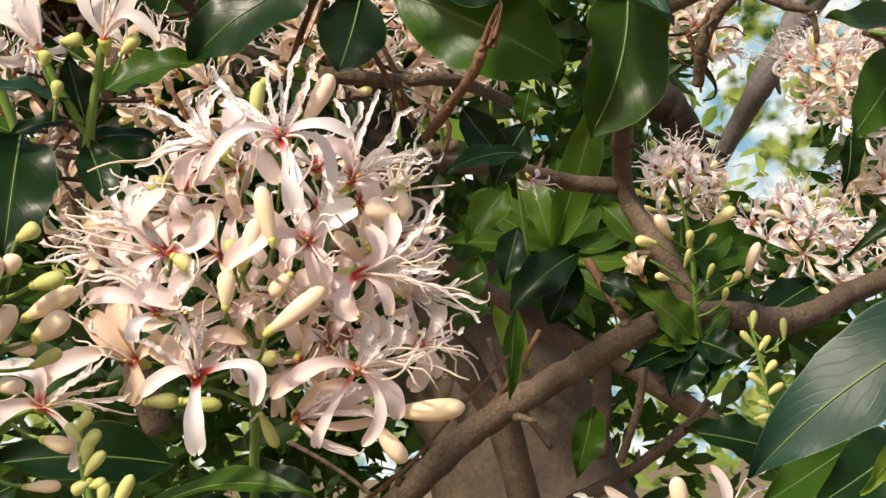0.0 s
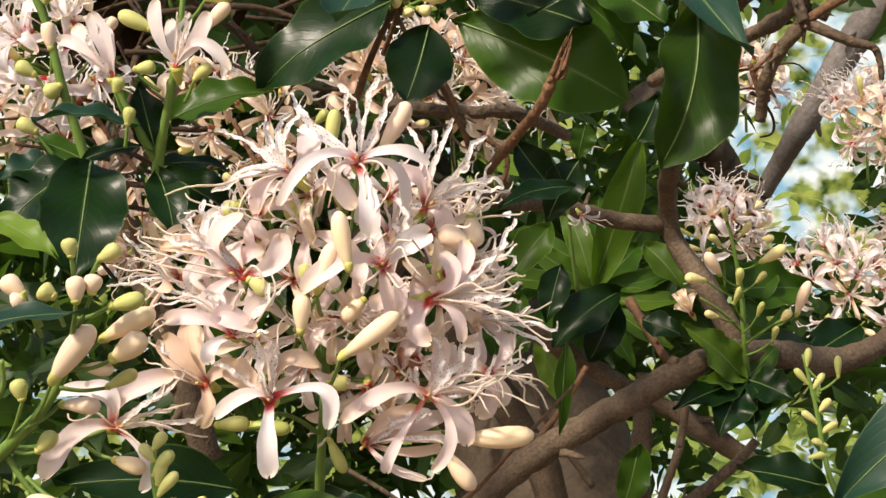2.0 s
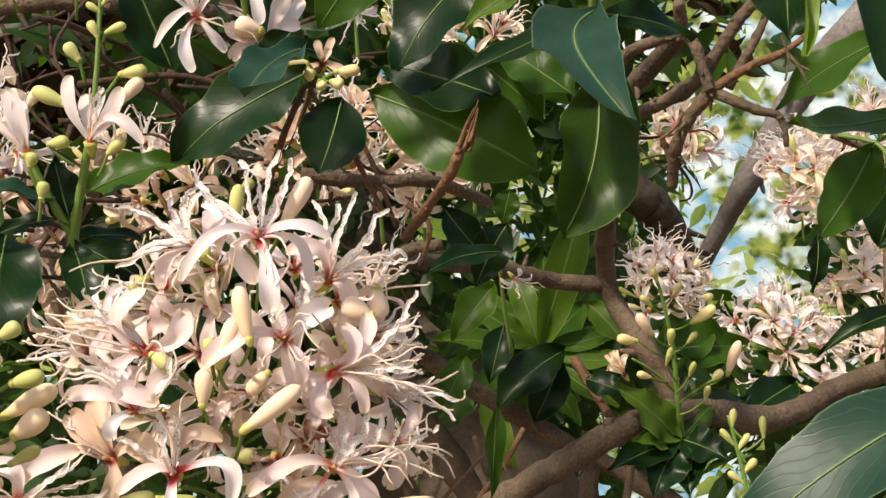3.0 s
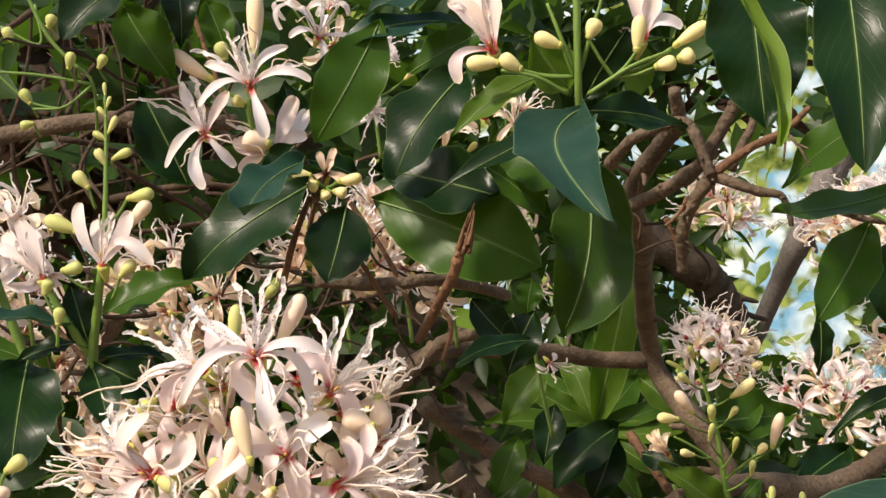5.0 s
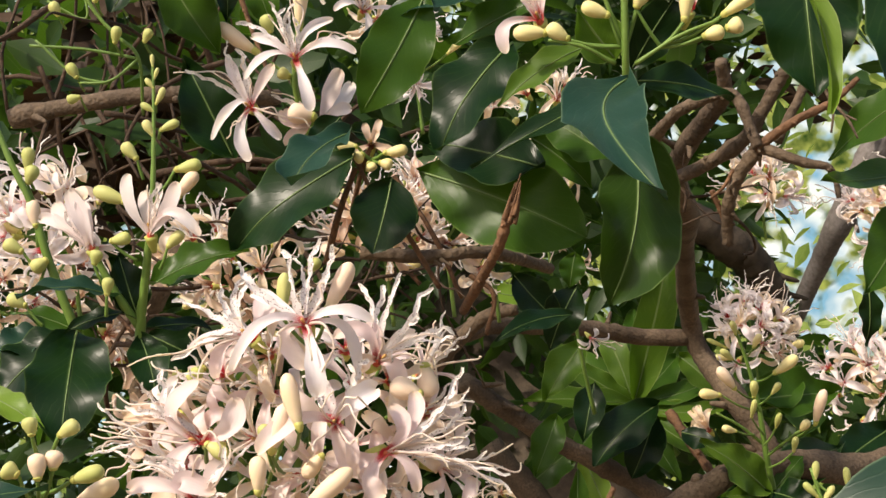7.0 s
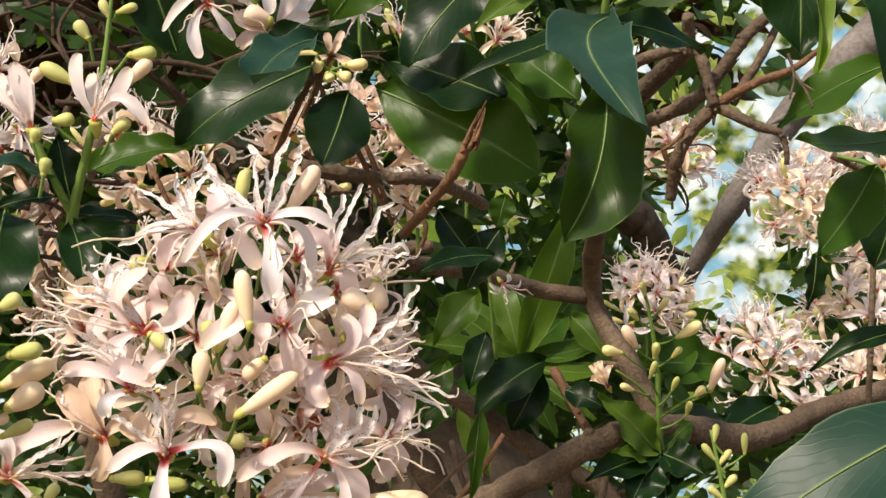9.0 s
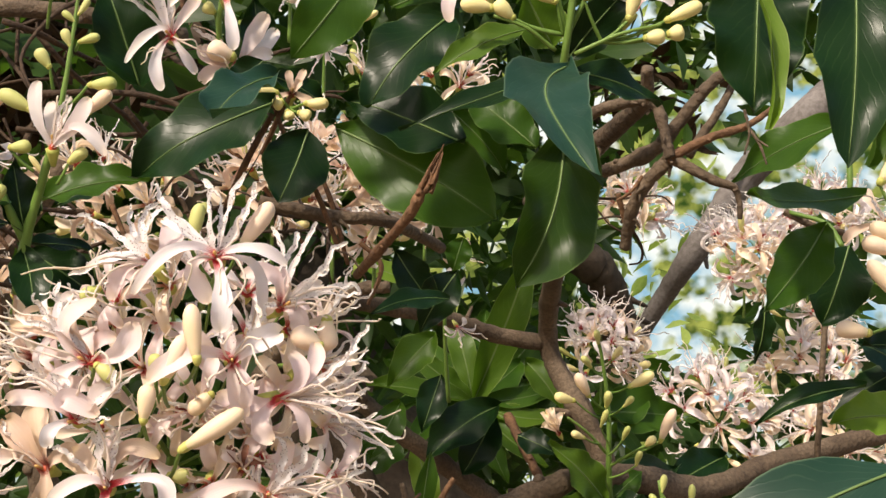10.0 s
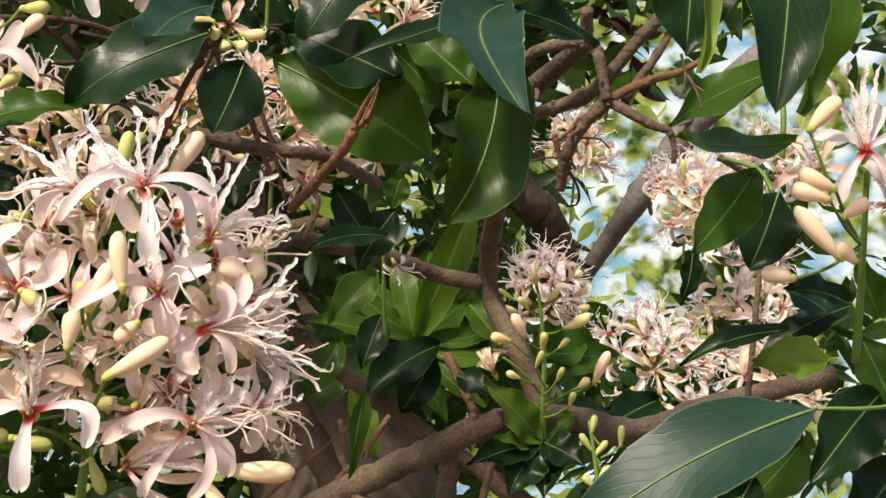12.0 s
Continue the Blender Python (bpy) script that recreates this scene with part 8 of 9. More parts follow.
leaf(shoot_star, (0.0589, 2.4316, 1.7750), (0.0821, 2.5186, 1.9593), 0.0560, (0.00, -1.00, 0.20), LEAF_MID, 0.06, 0.25, 0.1, 0.00, 0.5)
leaf(shoot_star, (0.0589, 2.4316, 1.7750), (-0.0588, 2.3910, 1.8611), 0.0464, (-0.20, -0.90, 0.50), LEAF_ROSETTE, 0.06, 0.25, 0.1, -0.05, 0.5)
leaf(shoot_star, (0.0589, 2.4316, 1.7750), (-0.1216, 2.3400, 1.7997), 0.0528, (-0.20, -0.80, 0.60), LEAF_ROSETTE, 0.06, 0.25, 0.1, -0.05, 0.5)
leaf(shoot_star, (0.0589, 2.4316, 1.7750), (-0.1117, 2.3331, 1.7324), 0.0480, (-0.10, -0.70, 0.70), LEAF_MID, 0.06, 0.25, 0.1, 0.05, 0.5)
leaf(shoot_star, (0.0589, 2.4316, 1.7750), (-0.0588, 2.3352, 1.6770), 0.0496, (-0.10, -0.80, 0.50), LEAF_MID, 0.06, 0.25, 0.1, 0.06, 0.5)
leaf(shoot_star, (0.0589, 2.4316, 1.7750), (0.1475, 2.4992, 1.8594), 0.0600, (0.20, -1.00, 0.30), LEAF_MID, 0.06, 0.25, 0.1, 0.04, 0.5)
leaf(shoot_star, (0.0589, 2.4316, 1.7750), (0.2199, 2.4498, 1.8104), 0.0400, (0.30, -0.90, 0.40), LEAF_MID, 0.06, 0.25, 0.1, 0.10, 0.5)
leaf(shoot_star, (0.0589, 2.4316, 1.7750), (0.2204, 2.4406, 1.7532), 0.0432, (0.30, -0.90, 0.50), LEAF_ROSETTE, 0.06, 0.25, 0.1, 0.14, 0.5)
leaf(shoot_star, (0.0589, 2.4316, 1.7750), (0.1883, 2.3962, 1.6629), 0.0496, (0.20, -0.80, 0.50), LEAF_ROSETTE, 0.06, 0.25, 0.1, 0.10, 0.5)
leaf(shoot_star, (0.0589, 2.4316, 1.7750), (0.1208, 2.3793, 1.6351), 0.0480, (0.10, -0.90, 0.40), LEAF_MID, 0.06, 0.25, 0.1, 0.05, 0.5)
leaf(shoot_star, (0.0589, 2.4316, 1.7750), (0.2690, 2.5090, 1.7237), 0.0560, (0.30, -0.90, 0.40), LEAF_MID, 0.06, 0.25, 0.1, 0.06, 0.5)
leaf(shoot_star, (0.0589, 2.4316, 1.7750), (-0.0214, 2.4537, 1.6505), 0.0624, (0.00, -0.90, 0.40), LEAF_MID, 0.06, 0.25, 0.1, -0.05, 0.5)
leaf(shoot_star, (0.0589, 2.4316, 1.7750), (-0.0931, 2.5136, 1.9067), 0.0600, (-0.20, -0.90, 0.40), LEAF_MID, 0.06, 0.25, 0.1, 0.00, 0.5)
leaf(shoot_star, (0.0945, 2.2343, 1.7467), (-0.0167, 2.2077, 1.6579), 0.0760, (-0.10, -1.00, 0.25), LEAF_DARK, 0.10, 0.25, 0.1, 0.00, 0.5)
leaf(shoot_star, (0.0883, 2.2468, 1.7341), (0.0399, 2.2339, 1.6364), 0.0640, (0.10, -1.00, 0.20), LEAF_DARK, 0.08, 0.25, 0.1, 0.00, 0.5)
leaf(shoot_star, (-0.0403, 2.4013, 1.7067), (0.0027, 2.3889, 1.5686), 0.0480, (-0.20, -1.00, 0.20), LEAF_YOUNG, 0.06, 0.25, 0.1, 0.00, 0.5)
leaf(shoot_star, (-0.0409, 2.4495, 1.7210), (-0.1617, 2.4312, 1.6402), 0.0680, (0.00, -0.90, 0.40), LEAF_MID, 0.06, 0.25, 0.1, 0.00, 0.5)
leaf(shoot_star, (0.0225, 2.5851, 1.8188), (-0.1069, 2.5906, 1.8753), 0.0720, (0.00, -1.00, 0.20), LEAF_MID, 0.06, 0.25, 0.1, 0.00, 0.5)
leaf(shoot_star, (0.1088, 2.5857, 1.8288), (0.2197, 2.5839, 1.9586), 0.0680, (0.10, -1.00, 0.20), LEAF_MID, 0.06, 0.25, 0.1, 0.00, 0.5)
leaf(shoot_star, (-0.0080, 1.3010, 1.5982), (-0.0188, 1.3139, 1.5122), 0.0215, (0.57, -0.97, -0.07), LEAF_MID, 0.06, 0.25, 0.1)
leaf(shoot_star, (0.0136, 1.2755, 1.7681), (-0.0205, 1.2823, 1.7102), 0.0388, (0.07, -1.02, 0.04), LEAF_DARK, 0.06, 0.25, 0.1)
leaf(shoot_star, (-0.0450, 1.2688, 1.7853), (-0.0037, 1.2802, 1.7312), 0.0345, (0.07, -1.02, 0.04), LEAF_DARK, 0.06, 0.25, 0.1)
leaf(shoot_star, (0.0066, 1.2299, 1.7326), (-0.0616, 1.1781, 1.7103), 0.0244, (0.07, -0.88, 0.47), LEAF_DARK, 0.06, 0.25, 0.1)
leaf(shoot_star, (0.0175, 1.1728, 1.7774), (0.0091, 1.1768, 1.7481), 0.0238, (0.07, -1.02, 0.04), LEAF_MID, 0.06, 0.25, 0.1)
leaf(shoot_star, (0.0679, 1.2768, 1.7829), (0.0907, 1.2716, 1.8250), 0.0388, (0.07, -1.02, 0.04), LEAF_DARK, 0.06, 0.25, 0.1)
leaf(shoot_star, (-0.0897, 1.3565, 1.7927), (0.0097, 1.3753, 1.7580), 0.0260, (0.16, -0.91, 0.38), LEAF_YOUNG, 0.06, 0.25, 0.1)
leaf(shoot_star, (-0.0126, 2.1702, 1.8503), (-0.0808, 2.1540, 1.7664), 0.0600, (0.05, -0.95, 0.30), LEAF_ROSETTE, 0.07, 0.25, 0.1)
leaf(shoot_star, (0.0002, 2.1331, 1.7810), (-0.0272, 2.1194, 1.6910), 0.0500, (0.05, -0.95, 0.30), LEAF_DARK, 0.07, 0.25, 0.1)
leaf(shoot_star, (0.1438, 2.2810, 1.8279), (0.2021, 2.2675, 1.7494), 0.0550, (0.05, -0.95, 0.30), LEAF_ROSETTE, 0.07, 0.25, 0.1)
leaf(shoot_star, (-0.0613, 2.0899, 1.7321), (-0.1043, 2.0752, 1.6448), 0.0500, (0.05, -0.95, 0.30), LEAF_MID, 0.07, 0.25, 0.1)
leaf(shoot_star, (0.1269, 2.2042, 1.6973), (0.1877, 2.1812, 1.6678), 0.0450, (0.05, -0.95, 0.30), LEAF_DARK, 0.07, 0.25, 0.1)
small_flowers = thing("flower_cluster", (0.0011, 1.4408, 1.7166), "few small white flowers between the leaves", "flower cluster", "flower clusters")
stem(small_flowers, ((0.0099, 1.4969, 1.6684), (0.0045, 1.4602, 1.7256), (0.0024, 1.4344, 1.7763)), 0.0025, 0.0019, STEM)
whole_flower(small_flowers, (0.0034, 1.4033, 1.7852), (-0.29, -0.44, -0.74), 0.75, 0.4, 0.8, PETAL_WHITE, straps=3, threads=2)
whole_flower(small_flowers, (0.0142, 1.4300, 1.8239), (0.51, -0.30, -0.65), 0.65, 0.9, 0.8, PETAL_OLD, straps=2, threads=2)
whole_flower(small_flowers, (0.0166, 1.4388, 1.7432), (0.51, -0.29, -0.75), 0.65, 0.2, 0.8, PETAL_WHITE, straps=2, threads=2)
spike_corner = thing("bud_spike", (0.2202, 1.2325, 1.4328), "green stalk with small buds in loose clusters", "bud spike")
stem(spike_corner, ((0.2297, 1.2352, 1.4129), (0.2112, 1.2276, 1.4726), (0.2048, 1.2219, 1.5221), (0.1960, 1.2161, 1.5717)), 0.0030, 0.0015, STEM)
stem(spike_corner, ((0.2112, 1.2276, 1.4726), (0.2457, 1.2308, 1.4621), (0.2805, 1.2324, 1.4665)), 0.0020, 0.0015, STEM)
bud(spike_corner, (0.1979, 1.2188, 1.5469), (0.1883, 1.2169, 1.5595), 0.0072, BUD_GREEN, (0.2076, 1.2208, 1.5344))
bud(spike_corner, (0.2028, 1.2197, 1.5419), (0.2130, 1.2190, 1.5541), 0.0072, BUD_GREEN, (0.2075, 1.2213, 1.5295))
bud(spike_corner, (0.2253, 1.2200, 1.5515), (0.2257, 1.2181, 1.5688), 0.0072, BUD_GREEN, (0.2077, 1.2202, 1.5394))
bud(spike_corner, (0.2046, 1.2230, 1.5122), (0.1924, 1.2212, 1.5223), 0.0072, BUD_GREEN, (0.2068, 1.2244, 1.4998))
bud(spike_corner, (0.2069, 1.2242, 1.5023), (0.2220, 1.2240, 1.5119), 0.0072, BUD_GREEN, (0.2066, 1.2255, 1.4899))
bud(spike_corner, (0.1965, 1.2257, 1.4827), (0.2114, 1.2263, 1.4849), 0.0072, BUD_GREEN, (0.2061, 1.2276, 1.4702))
bud(spike_corner, (0.2116, 1.2255, 1.4923), (0.1993, 1.2243, 1.4975), 0.0072, BUD_GREEN, (0.2064, 1.2265, 1.4800))
bud(spike_corner, (0.2505, 1.2316, 1.4571), (0.2828, 1.2333, 1.4591), 0.0072, BUD_GREEN, (0.2056, 1.2302, 1.4454))
bud(spike_corner, (0.2355, 1.2313, 1.4524), (0.2603, 1.2330, 1.4495), 0.0072, BUD_GREEN, (0.2055, 1.2308, 1.4405))
bud(spike_corner, (0.1982, 1.2173, 1.5618), (0.2011, 1.2158, 1.5766), 0.0072, BUD_GREEN, (0.2079, 1.2192, 1.5493))
bud(spike_corner, (0.2073, 1.2221, 1.5221), (0.2174, 1.2216, 1.5318), 0.0072, BUD_GREEN, (0.2070, 1.2234, 1.5097))
leaf(spike_corner, (0.2059, 1.2289, 1.4578), (0.1343, 1.2227, 1.4762), 0.0398, (0.06, -0.86, 0.51), LEAF_DARK, 0.06, 0.25, 0.1)
leaf(spike_corner, (0.2201, 1.2330, 1.4279), (0.1762, 1.2266, 1.4632), 0.0298, (0.06, -0.86, 0.51), LEAF_MID, 0.06, 0.25, 0.1)
leaf(spike_corner, (0.2248, 1.2343, 1.4179), (0.2999, 1.2357, 1.4464), 0.0298, (0.06, -0.86, 0.51), LEAF_MID, 0.06, 0.25, 0.1)
leaf(spike_corner, (0.0741, 1.6195, 1.5008), (0.0492, 1.6266, 1.4208), 0.0398, (0.26, -0.99, -0.01), LEAF_MID, 0.06, 0.25, 0.1)
leaf(spike_corner, (0.2248, 1.2343, 1.4179), (0.2888, 1.2409, 1.3922), 0.0398, (0.06, -0.86, 0.51), LEAF_YOUNG, 0.06, 0.25, 0.1)
head_low = thing("flower_cluster", (0.1121, 1.0342, 1.3731), "head of pink-white flowers seen from above its top", "flower cluster", "flower clusters")
stem(head_low, ((-0.2275, 1.5810, 1.3360), (-0.0749, 1.4629, 1.1982), (0.0555, 1.1665, 1.2214), (0.1061, 1.0707, 1.3059), (0.1122, 1.0338, 1.3772)), 0.0058, 0.0032, STEM)
f = bloom(head_low, (0.1101, 1.0110, 1.4038), (0.06, -0.67, 0.74), 1.0)
petal(f, (0.1101, 1.0110, 1.4038), (0.0495, 1.0032, 1.4453), (0.0001, -0.0036, -0.0044), 0.0088, (-0.03, -1.04, 0.30), PETAL, 0.25, 0.0)
petal(f, (0.1101, 1.0110, 1.4038), (0.1255, 1.0068, 1.4560), (0.0165, -0.0030, -0.0007), 0.0088, (0.27, -1.01, 0.20), PETAL, 0.25, 0.0)
petal(f, (0.1101, 1.0110, 1.4038), (0.1859, 1.0121, 1.4388), (-0.0040, -0.0034, -0.0084), 0.0092, (0.27, -1.02, 0.30), PETAL, 0.25, 0.0)
petal(f, (0.1101, 1.0110, 1.4038), (0.0650, 0.9964, 1.4215), (0.0005, -0.0051, 0.0117), 0.0080, (-0.03, -1.05, 0.40), PETAL, 0.25, 0.0)
petal(f, (0.1101, 1.0110, 1.4038), (0.1445, 1.0041, 1.3920), (0.0004, -0.0048, 0.0077), 0.0080, (0.07, -1.02, 0.20), PETAL, 0.25, 0.0)
bud(head_low, (0.1044, 1.0090, 1.4200), (0.1010, 1.0060, 1.4484), 0.0138, BUD, (0.1125, 1.0326, 1.3896))
staminode(f, (0.1101, 1.0110, 1.4038), (0.1638, 1.0103, 1.4432), (0.0001, -0.0020, -0.0002), 0.0037, (0.07, -1.02, 0.20), 0.003)
staminode(f, (0.1101, 1.0110, 1.4038), (0.0258, 1.0025, 1.4377), (0.0003, -0.0028, 0.0079), 0.0037, (0.07, -1.02, 0.20), 0.003)
staminode(f, (0.1101, 1.0110, 1.4038), (0.0191, 1.0045, 1.4135), (0.0002, -0.0024, 0.0038), 0.0037, (0.07, -1.02, 0.20), 0.003)
stamen(f, (0.1101, 1.0110, 1.4038), (0.1641, 1.0092, 1.4553), (0.0001, -0.0020, -0.0002))
whole_flower(head_low, (0.0627, 1.0303, 1.3822), (-0.34, -0.87, 0.43), 1, 0.2, 1.0, PETAL, straps=5, threads=5)
whole_flower(head_low, (0.1576, 1.0371, 1.3722), (0.46, -0.82, 0.41), 1, 0.6, 1.0, PETAL, straps=5, threads=5)
whole_flower(head_low, (0.1089, 1.0156, 1.3553), (0.07, -1.01, 0.10), 1, 0.1, 1.0, PETAL, straps=5, threads=5)

# branches
branch(((-0.4393, 1.6496, 1.1367), (-0.2340, 1.5813, 1.3347), (-0.1184, 1.5222, 1.4363), (-0.0484, 1.5184, 1.4901), (0.0463, 1.5168, 1.5403), (0.1408, 1.5161, 1.5844), (0.2117, 1.5797, 1.5976), (0.3137, 1.6491, 1.5871), (0.4243, 1.7110, 1.6278), (0.6033, 1.7856, 1.6810)), 0.0166, 0.0138, "thick grey-brown branch rising slantwise under the leaves", BARK, "branch", "", 12, 0.06, 3)
branch(((-0.3675, 1.2836, 1.8746), (-0.4373, 1.2928, 1.7876), (-0.4285, 1.3048, 1.7156), (-0.3978, 1.3210, 1.6265), (-0.3629, 1.3436, 1.4986)), 0.0168, 0.0145, "dark reddish-brown limb behind the flowers", BARK, "branch", "", 12, 0.06, 3)
branch(((-0.2007, 2.3837, 1.7278), (-0.0967, 2.4160, 1.5683), (-0.0236, 2.4523, 1.3702), (0.0305, 2.6463, 0.8105)), 0.0219, 0.0311, "brown limb in the shade behind", BARK, "branch", "", 12, 0.06, 3)
twig_broken = branch(((-0.0070, 0.7952, 1.7292), (-0.0128, 0.8021, 1.7202), (-0.0214, 0.8151, 1.7063), (-0.0335, 0.8467, 1.6999), (-0.0595, 0.9291, 1.6916)), 0.0030, 0.0034, "broken reddish twig with a frayed end", BARK_RED, "branch", "", 12, 0.06, 3)
frayed_end(twig_broken, (-0.0081, 0.7957, 1.7269), (0.39, -0.20, 0.93), 0.017, 11)
branch(((-0.1339, 0.9488, 1.7480), (-0.0852, 0.9557, 1.7401), (-0.0416, 0.9800, 1.7431), (-0.0017, 1.0667, 1.7442)), 0.0050, 0.0046, "dark brown branch over the flower head", BARK, "branch", "", 12, 0.06, 3)
branch(((-0.1918, 1.4732, 1.7018), (-0.1451, 1.4468, 1.7421), (-0.0945, 1.4228, 1.7748), (-0.0562, 1.4149, 1.7803)), 0.0093, 0.0066, "dark branch behind the flower head", BARK, "branch", "", 12, 0.06, 3)
branch(((-0.5020, 1.1648, 1.9767), (-0.4144, 1.1715, 1.9846), (-0.3337, 1.1800, 1.9829), (-0.2555, 1.2386, 1.9869)), 0.0086, 0.0078, "dark branch at the top of the shade", BARK, "branch", "", 12, 0.06, 3)
branch(((-0.2539, 1.0602, 2.0773), (-0.2430, 1.0766, 2.0175), (-0.2280, 1.0947, 1.9524)), 0.0025, 0.0020, "thin dark twig among the leaves", BARK_RED, "branch", "", 7, 0.06, 3)
branch(((0.1983, 0.8574, 1.7954), (0.2020, 0.8606, 1.7808), (0.1990, 0.8637, 1.7662)), 0.0011, 0.0007, "thin dark twig among the leaves", BARK, "branch", "", 7, 0.06, 3)
branch(((0.2388, 0.9200, 1.7425), (0.2565, 0.9219, 1.7341), (0.2831, 0.9327, 1.7315)), 0.0024, 0.0024, "thin dark twig among the leaves", BARK, "branch", "", 8, 0.06, 3)
branch(((0.4237, 1.4776, 1.7675), (0.4205, 1.4933, 1.6946), (0.4229, 1.5330, 1.6048)), 0.0031, 0.0038, "thin upright twig above the branch", BARK, "branch", "", 8, 0.06, 3)
branch(((-0.1234, 0.8484, 1.4425), (-0.0796, 0.8278, 1.4702), (-0.0447, 0.8162, 1.5033), (-0.0100, 0.8448, 1.5376)), 0.0014, 0.0010, "thin reddish-brown twig below the flowers", BARK_RED, "branch", "", 8, 0.06, 3)
branch(((-0.0183, 1.6288, 1.3638), (0.1088, 1.6301, 1.4211), (0.1760, 1.6292, 1.4662), (0.2098, 1.6278, 1.4987)), 0.0086, 0.0053, "brown branch below the rosette", BARK, "branch", "", 12, 0.06, 3)
branch(((-0.1670, 0.9514, 1.4907), (-0.1360, 0.9554, 1.4706), (-0.0974, 0.9611, 1.4387)), 0.0016, 0.0016, "thin brown twig among the leaves", BARK, "branch", "", 8, 0.06, 3)
branch(((-0.2666, 1.0534, 1.7699), (-0.2496, 1.0603, 1.7335), (-0.2242, 1.0487, 1.6892)), 0.0023, 0.0018, "thin brown twig between the flower clusters", BARK_RED, "branch", "", 7, 0.06, 2)
branch(((-0.1190, 1.0531, 1.8344), (-0.0933, 1.0627, 1.7843), (-0.0780, 1.0921, 1.7339)), 0.0023, 0.0019, "thin brown twig between the flower clusters", BARK_RED, "branch", "", 7, 0.06, 2)
branch(((-0.3797, 0.9903, 1.7993), (-0.3550, 0.9989, 1.7558), (-0.3271, 0.9965, 1.7189)), 0.0022, 0.0017, "thin brown twig between the flower clusters", BARK_RED, "branch", "", 7, 0.06, 2)
branch(((-0.1984, 1.1458, 1.8557), (-0.1599, 1.1548, 1.8156), (-0.1219, 1.1653, 1.7656)), 0.0025, 0.0020, "thin brown twig between the flower clusters", BARK_RED, "branch", "", 7, 0.06, 2)
branch(((-0.4149, 1.1469, 1.7571), (-0.3864, 1.1551, 1.7172), (-0.3758, 1.1645, 1.6629)), 0.0025, 0.0020, "thin brown twig between the flower clusters", BARK_RED, "branch", "", 7, 0.06, 2)
branch(((-0.0672, 1.0703, 1.7477), (-0.0495, 1.0744, 1.7293), (-0.0597, 1.0787, 1.6980)), 0.0023, 0.0018, "thin brown twig between the flower clusters", BARK_RED, "branch", "", 7, 0.06, 2)
branch(((0.0191, 1.6283, 1.5933), (-0.0090, 1.6332, 1.5508), (-0.0503, 1.6178, 1.5020), (-0.1038, 1.6020, 1.4514)), 0.0034, 0.0039, "thin orange-brown twig in the shade", BARK_RED, "branch", "", 8, 0.06, 3)
branch(((0.1349, 2.3223, 1.6175), (0.1242, 2.3365, 1.5236), (0.1130, 2.3536, 1.4108)), 0.0162, 0.0162, "dark upright branch in the shade", BARK, "branch", "", 12, 0.06, 3)
branch(((0.1928, 2.2314, 1.5754), (0.1765, 2.2431, 1.4946), (0.1418, 2.2550, 1.4053)), 0.0064, 0.0073, "thin dark twig in the shade", BARK, "branch", "", 8, 0.06, 3)
branch(((-0.0522, 2.0070, 1.6068), (-0.0297, 2.0203, 1.5326), (0.0294, 2.0387, 1.4413)), 0.0041, 0.0050, "thin dark twig in the shade", BARK, "branch", "", 8, 0.06, 3)
branch(((-0.2035, 1.5204, 1.6921), (-0.1617, 1.5777, 1.7696), (-0.1214, 1.6356, 1.8028), (-0.0642, 1.7115, 1.8116), (0.0046, 1.7904, 1.8135), (0.0778, 1.8522, 1.8024), (0.1392, 1.8700, 1.7968)), 0.0100, 0.0120, "grey-brown branch with knots meeting a forked limb", BARK, "branch", "", 12, 0.035, 5)
branch(((0.2465, 1.8547, 1.5686), (0.2183, 1.8532, 1.6466), (0.1840, 1.8532, 1.7158), (0.1526, 1.8752, 1.7815), (0.1435, 1.7994, 1.8328), (0.1326, 1.5165, 1.8419), (0.1198, 1.2117, 1.8136), (0.1102, 1.1060, 1.8182), (0.1159, 1.0143, 1.8147), (0.1295, 0.9532, 1.8160), (0.1401, 0.9119, 1.8198), (0.1389, 0.8874, 1.8344)), 0.0172, 0.0042, "knotty grey-brown limb rising past the hanging leaf", BARK, "branch", "", 12, 0.035, 7)
branch(((0.0911, 0.9581, 1.8085), (0.0984, 0.9278, 1.8078), (0.1102, 0.9073, 1.8106), (0.1370, 0.9019, 1.8157), (0.1471, 0.8984, 1.8094), (0.1516, 0.8970, 1.7910), (0.1551, 0.8957, 1.7724)), 0.0045, 0.0036, "brown branch bending over to a knot", BARK, "branch", "", 12, 0.035, 4)
branch(((0.0681, 1.0642, 1.7837), (0.1011, 0.9842, 1.7806), (0.1302, 0.9490, 1.7827), (0.1541, 0.9324, 1.7929), (0.1750, 0.9179, 1.8182), (0.1870, 0.9104, 1.8320), (0.2070, 0.9031, 1.8464)), 0.0055, 0.0041, "dark brown branch crossing behind the knot", BARK, "branch", "", 12, 0.035, 4)
branch(((0.1534, 0.9049, 1.7772), (0.1689, 0.8973, 1.7659), (0.1852, 0.8946, 1.7564), (0.1985, 0.8958, 1.7522), (0.2026, 0.8978, 1.7424), (0.2032, 0.9001, 1.7311)), 0.0045, 0.0015, "brown branch with a short hooked stub", BARK, "branch", "", 12, 0.035, 3)
branch(((0.1537, 0.9007, 1.7727), (0.1807, 0.8937, 1.7862), (0.2078, 0.8926, 1.7959), (0.2272, 0.8905, 1.8094)), 0.0036, 0.0019, "reddish-brown branch rising from the knot", BARK_RED, "branch", "", 10, 0.035, 2)
